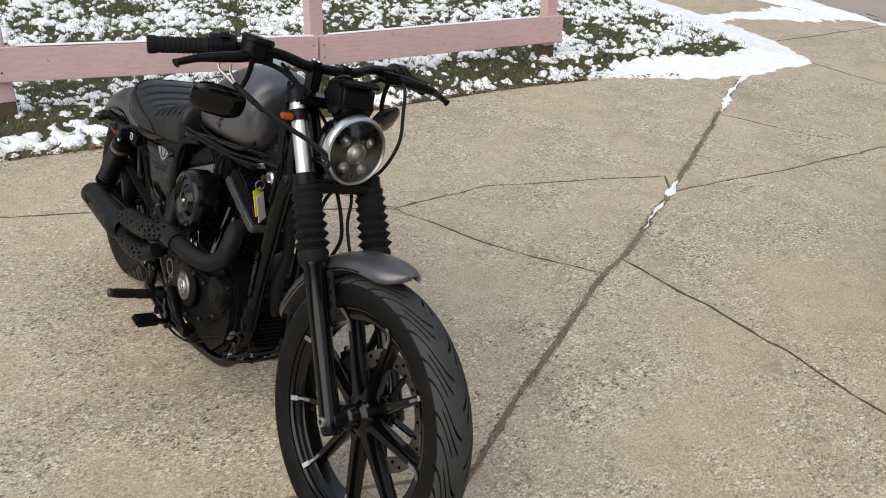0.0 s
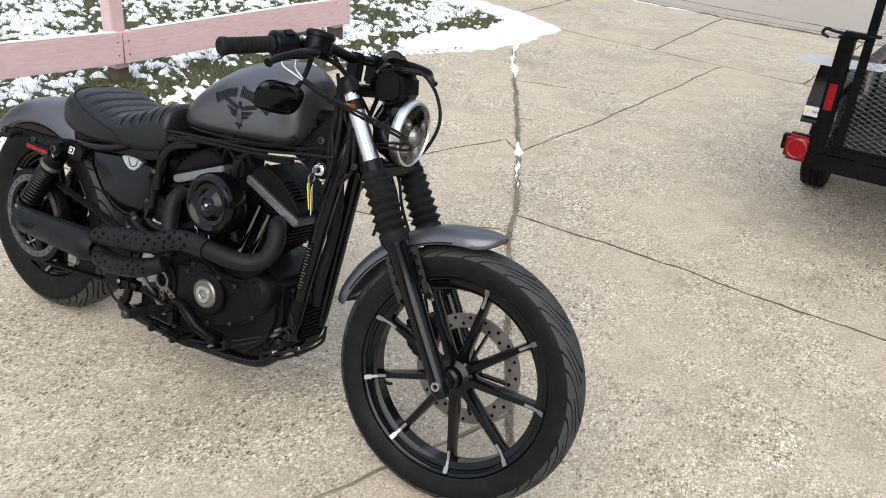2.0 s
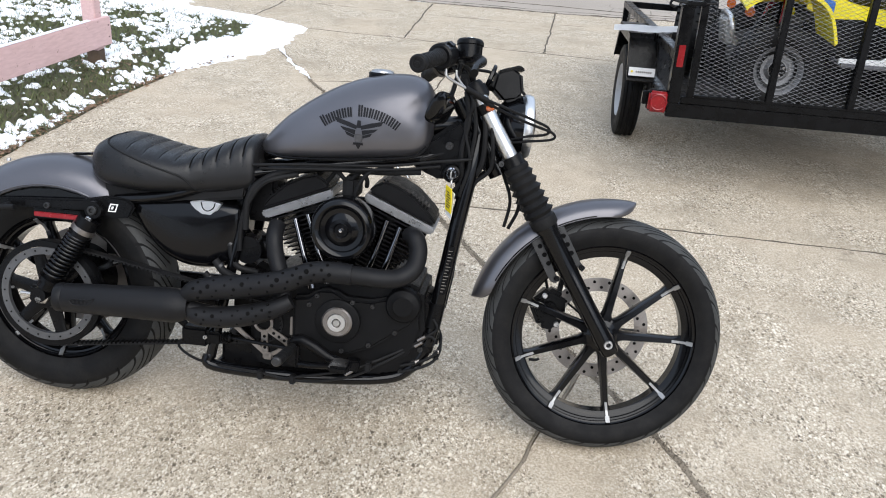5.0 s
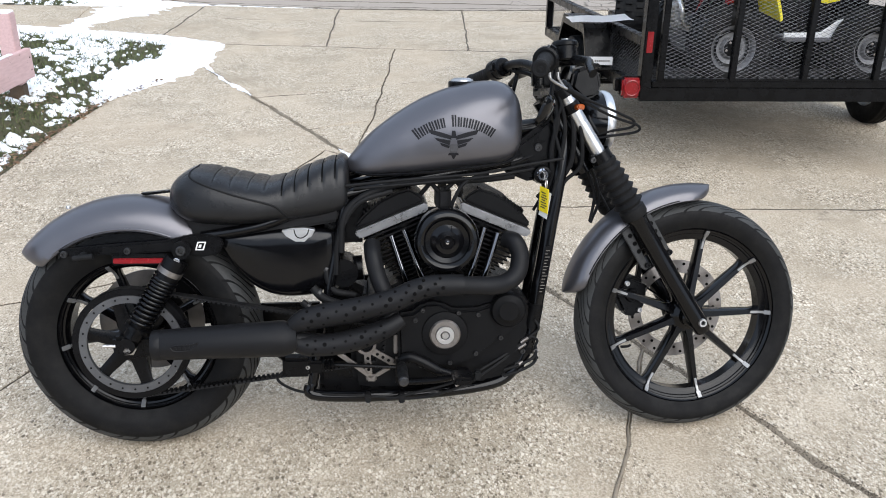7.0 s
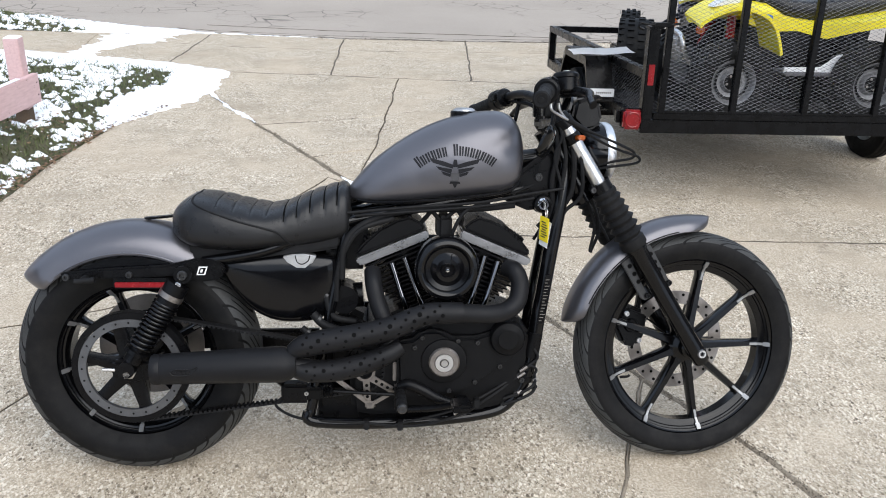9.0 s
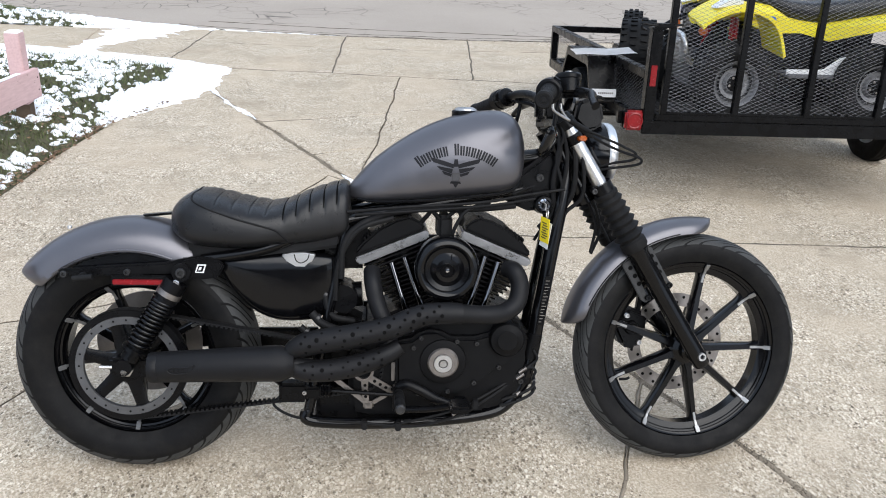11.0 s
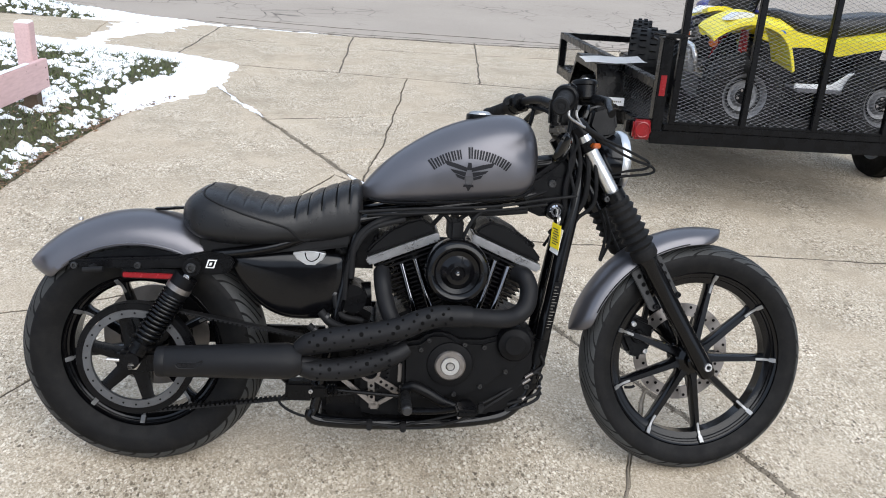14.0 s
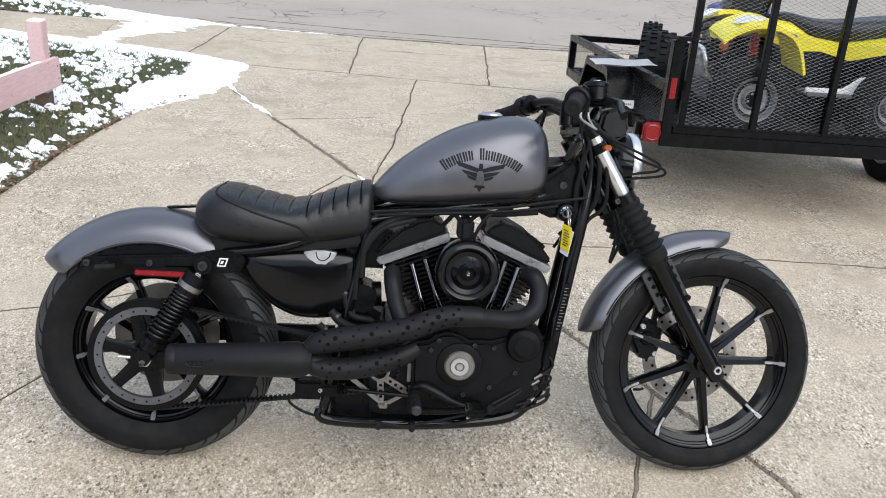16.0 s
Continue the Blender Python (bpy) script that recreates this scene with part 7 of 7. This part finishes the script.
# caliper behind the left leg
cal = part("brake_caliper", join(slab([(-0.205, 0.06), (-0.15, 0.11), (-0.1, 0.09), (-0.095, 0.03), (-0.12, -0.02), (-0.17, -0.01)], 0.045, 0.1, 0.012), lathe([(0, 0.038), (0.018, 0.038), (0.022, 0.046)], 20, at=(-0.145, 0, 0.05)), bar((-0.12, 0.07, 0.08), (-0.1, 0.08, 0.2), 0.02, 0.014, 0.003)), M["satin"], bike, "black front brake caliper", WHEEL)
for x, z in ((-0.16, 0.085), (-0.12, 0.005)):
    part("caliper_bolt", bolt((x, 0.045, z), 0.008, 0.007), M["steel"], cal)
part("front_brake_line", tube([(-0.15, 0.08, 0.1), (-0.17, 0.07, 0.16), (-0.2, 0.04, 0.25), (-0.26, 0.03, 0.36), (-0.3, 0.05, 0.43), (-0.36, 0.04, 0.5), (-0.4, -0.02, 0.6), (-0.44, -0.13, 0.7)], 0.0042, 8), M["rubber"], bike, "", FORK)
part("front_hose", join(tube([(-0.31, 0.0, 0.46), (-0.275, 0.012, 0.39), (-0.262, 0.02, 0.33), (-0.285, 0.02, 0.27)], 0.0048, 8), tube([(-0.34, -0.03, 0.47), (-0.31, -0.03, 0.41), (-0.29, -0.025, 0.35), (-0.3, -0.02, 0.28)], 0.0045, 8)), M["rubber"], bike, "loose black hoses below the clamp", FORK)

# ---- headlamp ----
HM = FORK @ pose(-0.253, 0.0, 0.553)
hl = part("headlamp", lathe([(0.03, -0.095), (0.05, -0.09), (0.07, -0.07), (0.08, -0.04), (0.082, -0.018), (0.082, -0.012)], 56, 'X'), M["gloss"], bike, "round headlamp with silver ring and projector lenses", HM)
part("lamp_ring", lathe([(0.082, -0.024), (0.0845, -0.02), (0.0845, -0.008), (0.081, 0.0), (0.076, 0.002), (0.073, -0.003), (0.073, -0.012)], 64, 'X'), M["alu"], hl, "satin silver lamp ring")
part("lamp_bowl", lathe([(0.0, -0.03), (0.03, -0.028), (0.055, -0.022), (0.074, -0.008)], 48, 'X'), M["gloss"], hl)
eyes = None
for y, z, r in ((0, -0.004, 0.021), (-0.032, 0.022, 0.0105), (0.032, 0.022, 0.0105), (-0.024, -0.038, 0.012), (0.024, -0.038, 0.012)):
    e = lathe([(r * 1.15, -0.024), (r * 1.15, -0.016), (r, -0.014), (r * 0.8, -0.01), (r * 0.4, -0.0065), (0, -0.0055)], 28, 'X', (0, y, z))
    eyes = e if eyes is None else join(eyes, e)
part("projector", eyes, M["alu"], hl, "bright projector lenses")
fins = join(*[bar((-0.02, math.cos(a) * 0.028, math.sin(a) * 0.028 - 0.004), (-0.012, math.cos(a) * 0.066, math.sin(a) * 0.066), 0.004, 0.004) for a in [radians(d) for d in (0, 62, 90, 118, 180, 242, 270, 298)]])
part("lamp_fins", fins, M["satin"], hl)
part("lamp_glass", join(lathe([(0.0, 0.012), (0.03, 0.0105), (0.055, 0.006), (0.074, -0.002)], 48, 'X'), lathe([(0.0, 0.0095), (0.03, 0.008), (0.055, 0.0035), (0.074, -0.0045)], 48, 'X')), M["lens"], hl, "clear domed lens").visible_shadow = False
part("lamp_bracket", bar((-0.3, -0.06, 0.47), (-0.3, 0.06, 0.47), 0.03, 0.012, 0.003), M["satin"], bike, "", FORK)
part("lamp_stem", tube([(-0.32, 0, 0.64), (-0.38, 0, 0.655)], 0.014, 12, 1), M["satin"], bike, "", FORK)

# ---- instrument ----
sp = slab([(-0.37, 0.665), (-0.335, 0.632), (-0.296, 0.64), (-0.282, 0.66), (-0.292, 0.715), (-0.318, 0.728), (-0.36, 0.712)], -0.048, 0.048, 0.01, 3)
inst = part("instrument", sp, M["satin"], bike, "black boxy speedometer housing", FORK @ pose(0, 0, -0.022))
part("instrument_hood", slab([(-0.352, 0.715), (-0.3, 0.732), (-0.286, 0.722), (-0.286, 0.716), (-0.3, 0.722), (-0.35, 0.706)], -0.052, 0.052, 0.004), M["wrinkle"], inst)
part("instrument_face", lathe([(0, 0), (0.036, 0), (0.04, 0.003), (0.04, 0.01)], 40), M["gloss"], inst, "", pose(-0.368, 0, 0.69, 0, 0, 90) @ pose(0, 0, 0, 20))

# ---- handlebar ----
def squared(bm):
    """Turns a disc across y and z into a rounded oblong."""
    for v in bm.verts:
        r = math.hypot(v.co.y, v.co.z)
        if r > 1e-5:
            c, q = abs(v.co.y) / r, abs(v.co.z) / r
            f = (c ** 3.2 + q ** 3.2) ** (-1 / 3.2)
            v.co.y *= f * 0.94
            v.co.z *= f * 0.94


GR, GL = Vector((-0.555, -0.408, 0.672)), Vector((-0.555, 0.408, 0.672))
hb = part("handlebar", tube([(-0.55, -0.4, 0.673), (-0.505, -0.28, 0.698), (-0.475, -0.2, 0.712), (-0.455, -0.13, 0.712), (-0.435, -0.07, 0.7), (-0.432, 0, 0.698), (-0.435, 0.07, 0.7), (-0.455, 0.13, 0.712), (-0.475, 0.2, 0.712), (-0.505, 0.28, 0.698), (-0.55, 0.4, 0.673)], 0.0125, 14, 6), M["satin"], bike, "black low handlebar with grips and levers", BAR)
for s in (-1, 1):
    riser = part("bar_riser", block((-0.452, s * 0.045 - 0.013, 0.64), (-0.412, s * 0.045 + 0.013, 0.715), 0.006), M["satin"], hb)
    for x in (-0.443, -0.421):
        part("riser_bolt", bolt((x, s * 0.045, 0.714), 0.006, 0.005, 'Z', 1), M["steel"], riser)
for s in (-1, 1):
    out = Vector((-0.045, s * 0.12, -0.025)).normalized()
    root = Vector((-0.508, s * 0.285, 0.697))
    rot = Vector((0, 1, 0)).rotation_difference(out).to_matrix().to_4x4()
    prof = [(0.02, 0.0), (0.021, 0.004)]
    for k in range(9):
        prof += [(0.0185, 0.008 + k * 0.011), (0.0185, 0.0155 + k * 0.011), (0.0172, 0.016 + k * 0.011), (0.0172, 0.018 + k * 0.011)]
    prof += [(0.0195, 0.113), (0.0205, 0.12), (0.0205, 0.128), (0.017, 0.132), (0.012, 0.132), (0.011, 0.13), (0.006, 0.13), (0.005, 0.132), (0, 0.132)]
    g = lathe(prof, 28)
    g.transform(Matrix.Translation(root) @ rot)
    part("grip", g, M["rubber"], hb, "ribbed black rubber grip")
    sw = lathe([(0.0, -0.062), (0.022, -0.062), (0.028, -0.056), (0.029, -0.03), (0.031, -0.028), (0.031, -0.004), (0.026, 0.0), (0, 0.0)], 24)
    sw = join(sw, block((0.008, -0.058, -0.022), (0.034, -0.012, 0.02), 0.006), block((-0.034, -0.05, -0.012), (-0.012, -0.02, 0.014), 0.005))
    sw.transform(Matrix.Translation(root) @ rot)
    part("switch_housing", sw, M["satin"], hb)
    pv = Vector((-0.44, s * 0.215, 0.702))
    lv = tube([pv, (-0.418, s * 0.245, 0.7), (-0.408, s * 0.3, 0.693), (-0.42, s * 0.345, 0.682), (-0.428, s * 0.385, 0.666), (-0.427, s * 0.393, 0.662)], [0.0135, 0.013, 0.012, 0.009, 0.0075, 0.0105], 12, 6)
    lv = join(lv, block((pv.x - 0.028, min(pv.y, pv.y - s * 0.05), 0.688), (pv.x + 0.02, max(pv.y, pv.y - s * 0.05), 0.716), 0.007))
    part("lever", lv, M["satin"], hb, "black brake lever" if s < 0 else "black clutch lever")
    stem = tube([(-0.455, s * 0.2, 0.69), (-0.462, s * 0.2, 0.655), (-0.47, s * 0.208, 0.62), (-0.48, s * 0.225, 0.598)], [0.007, 0.006, 0.006, 0.009], 10, 6)
    part("mirror_stem", stem, M["satin"], hb)
    body = lathe([(0.0, 0.016), (0.025, 0.0145), (0.042, 0.008), (0.0475, 0.0), (0.0475, -0.006), (0.045, -0.007)], 40, 'X')
    squared(body)
    body.transform(Matrix.Translation((-0.494, s * 0.246, 0.578)) @ Euler((radians(s * 6), radians(24), radians(s * 24))).to_matrix().to_4x4() @ Matrix.Diagonal((1, 1.4, 0.92, 1)))
    mir = part("mirror", body, M["gloss"], hb, "black oval mirror hung under the handlebar")
    gl = lathe([(0.0, -0.0055), (0.0445, -0.0055), (0.0455, -0.0065)], 40, 'X')
    squared(gl)
    gl.transform(Matrix.Translation((-0.494, s * 0.246, 0.578)) @ Euler((radians(s * 6), radians(24), radians(s * 24))).to_matrix().to_4x4() @ Matrix.Diagonal((1, 1.4, 0.92, 1)))
    part("mirror_glass", gl, M["mirror"], hb, "mirror glass")
res = lathe([(0, 0.0), (0.026, 0.0), (0.029, 0.004), (0.029, 0.034), (0.0315, 0.036), (0.0315, 0.044), (0.028, 0.049), (0, 0.05)], 32, 'Z')
res.transform(Matrix.Translation((-0.437, -0.21, 0.698)) @ Matrix.Rotation(radians(-6), 4, 'X') @ Matrix.Diagonal((1.05, 1.25, 1, 1)))
rv = part("brake_reservoir", res, M["satin"], hb, "black brake fluid reservoir")
part("reservoir_cap", lathe([(0.007, 0), (0.0095, 0), (0.0095, 0.0015), (0.007, 0.0015)], 20, 'Z', (-0.437, -0.213, 0.7515), closed=True), M["alu"], hb)
# throttle cables: plated elbows, rubber sleeves, thin loops round the fork
for k, dz in ((0, 0.0), (1, -0.012)):
    y0 = -0.262 + 0.016 * k
    part("cable_elbow", tube([(-0.49 + 0.025 * k, y0, 0.672), (-0.487 + 0.025 * k, y0, 0.655), (-0.465 + 0.025 * k, y0 + 0.01, 0.643 + dz), (-0.438 + 0.022 * k, y0 + 0.02, 0.631 + dz)], 0.0034, 10), M["steel"], hb)
    part("cable_sleeve", tube([(-0.44 + 0.022 * k, y0 + 0.02, 0.632 + dz), (-0.385 + 0.015 * k, y0 + 0.045, 0.608 + dz)], 0.0068, 10, 1), M["rubber"], hb)
    part("throttle_cable", tube([(-0.39 + 0.015 * k, y0 + 0.043, 0.61 + dz), (-0.32, y0 + 0.08, 0.588 + dz), (-0.258, y0 + 0.12, 0.568 + dz), (-0.218 + 0.012 * k, -0.118, 0.552 + dz), (-0.222 + 0.015 * k, -0.108, 0.535 + dz), (-0.28, -0.08, 0.522 + dz), (-0.38, -0.05, 0.49), (-0.46, -0.07, 0.47), (-0.54, -0.08, 0.44)], 0.0036, 8, 8), M["rubber"], hb, "thin black throttle cable")
part("clutch_cable", tube([(-0.45, 0.235, 0.695), (-0.36, 0.18, 0.69), (-0.28, 0.125, 0.65), (-0.245, 0.105, 0.58), (-0.265, 0.085, 0.5), (-0.31, 0.05, 0.45), (-0.38, 0.04, 0.4), (-0.44, 0.06, 0.3)], 0.0045, 8, 8), M["rubber"], hb, "black clutch cable looping past the headlamp")
part("bar_wiring", join(tube([(-0.47, -0.2, 0.7), (-0.43, -0.12, 0.68), (-0.41, -0.06, 0.62), (-0.43, -0.05, 0.52), (-0.46, -0.04, 0.42)], 0.006, 8), tube([(-0.47, 0.2, 0.7), (-0.43, 0.12, 0.68), (-0.41, 0.06, 0.62), (-0.43, 0.04, 0.5), (-0.47, 0.05, 0.4)], 0.006, 8), tube([(-0.44, -0.1, 0.66), (-0.415, -0.11, 0.6), (-0.43, -0.1, 0.54), (-0.41, -0.1, 0.45), (-0.43, -0.09, 0.36)], 0.0045, 8)), M["rubber"], bike, "black wiring round the steering head", FORK)
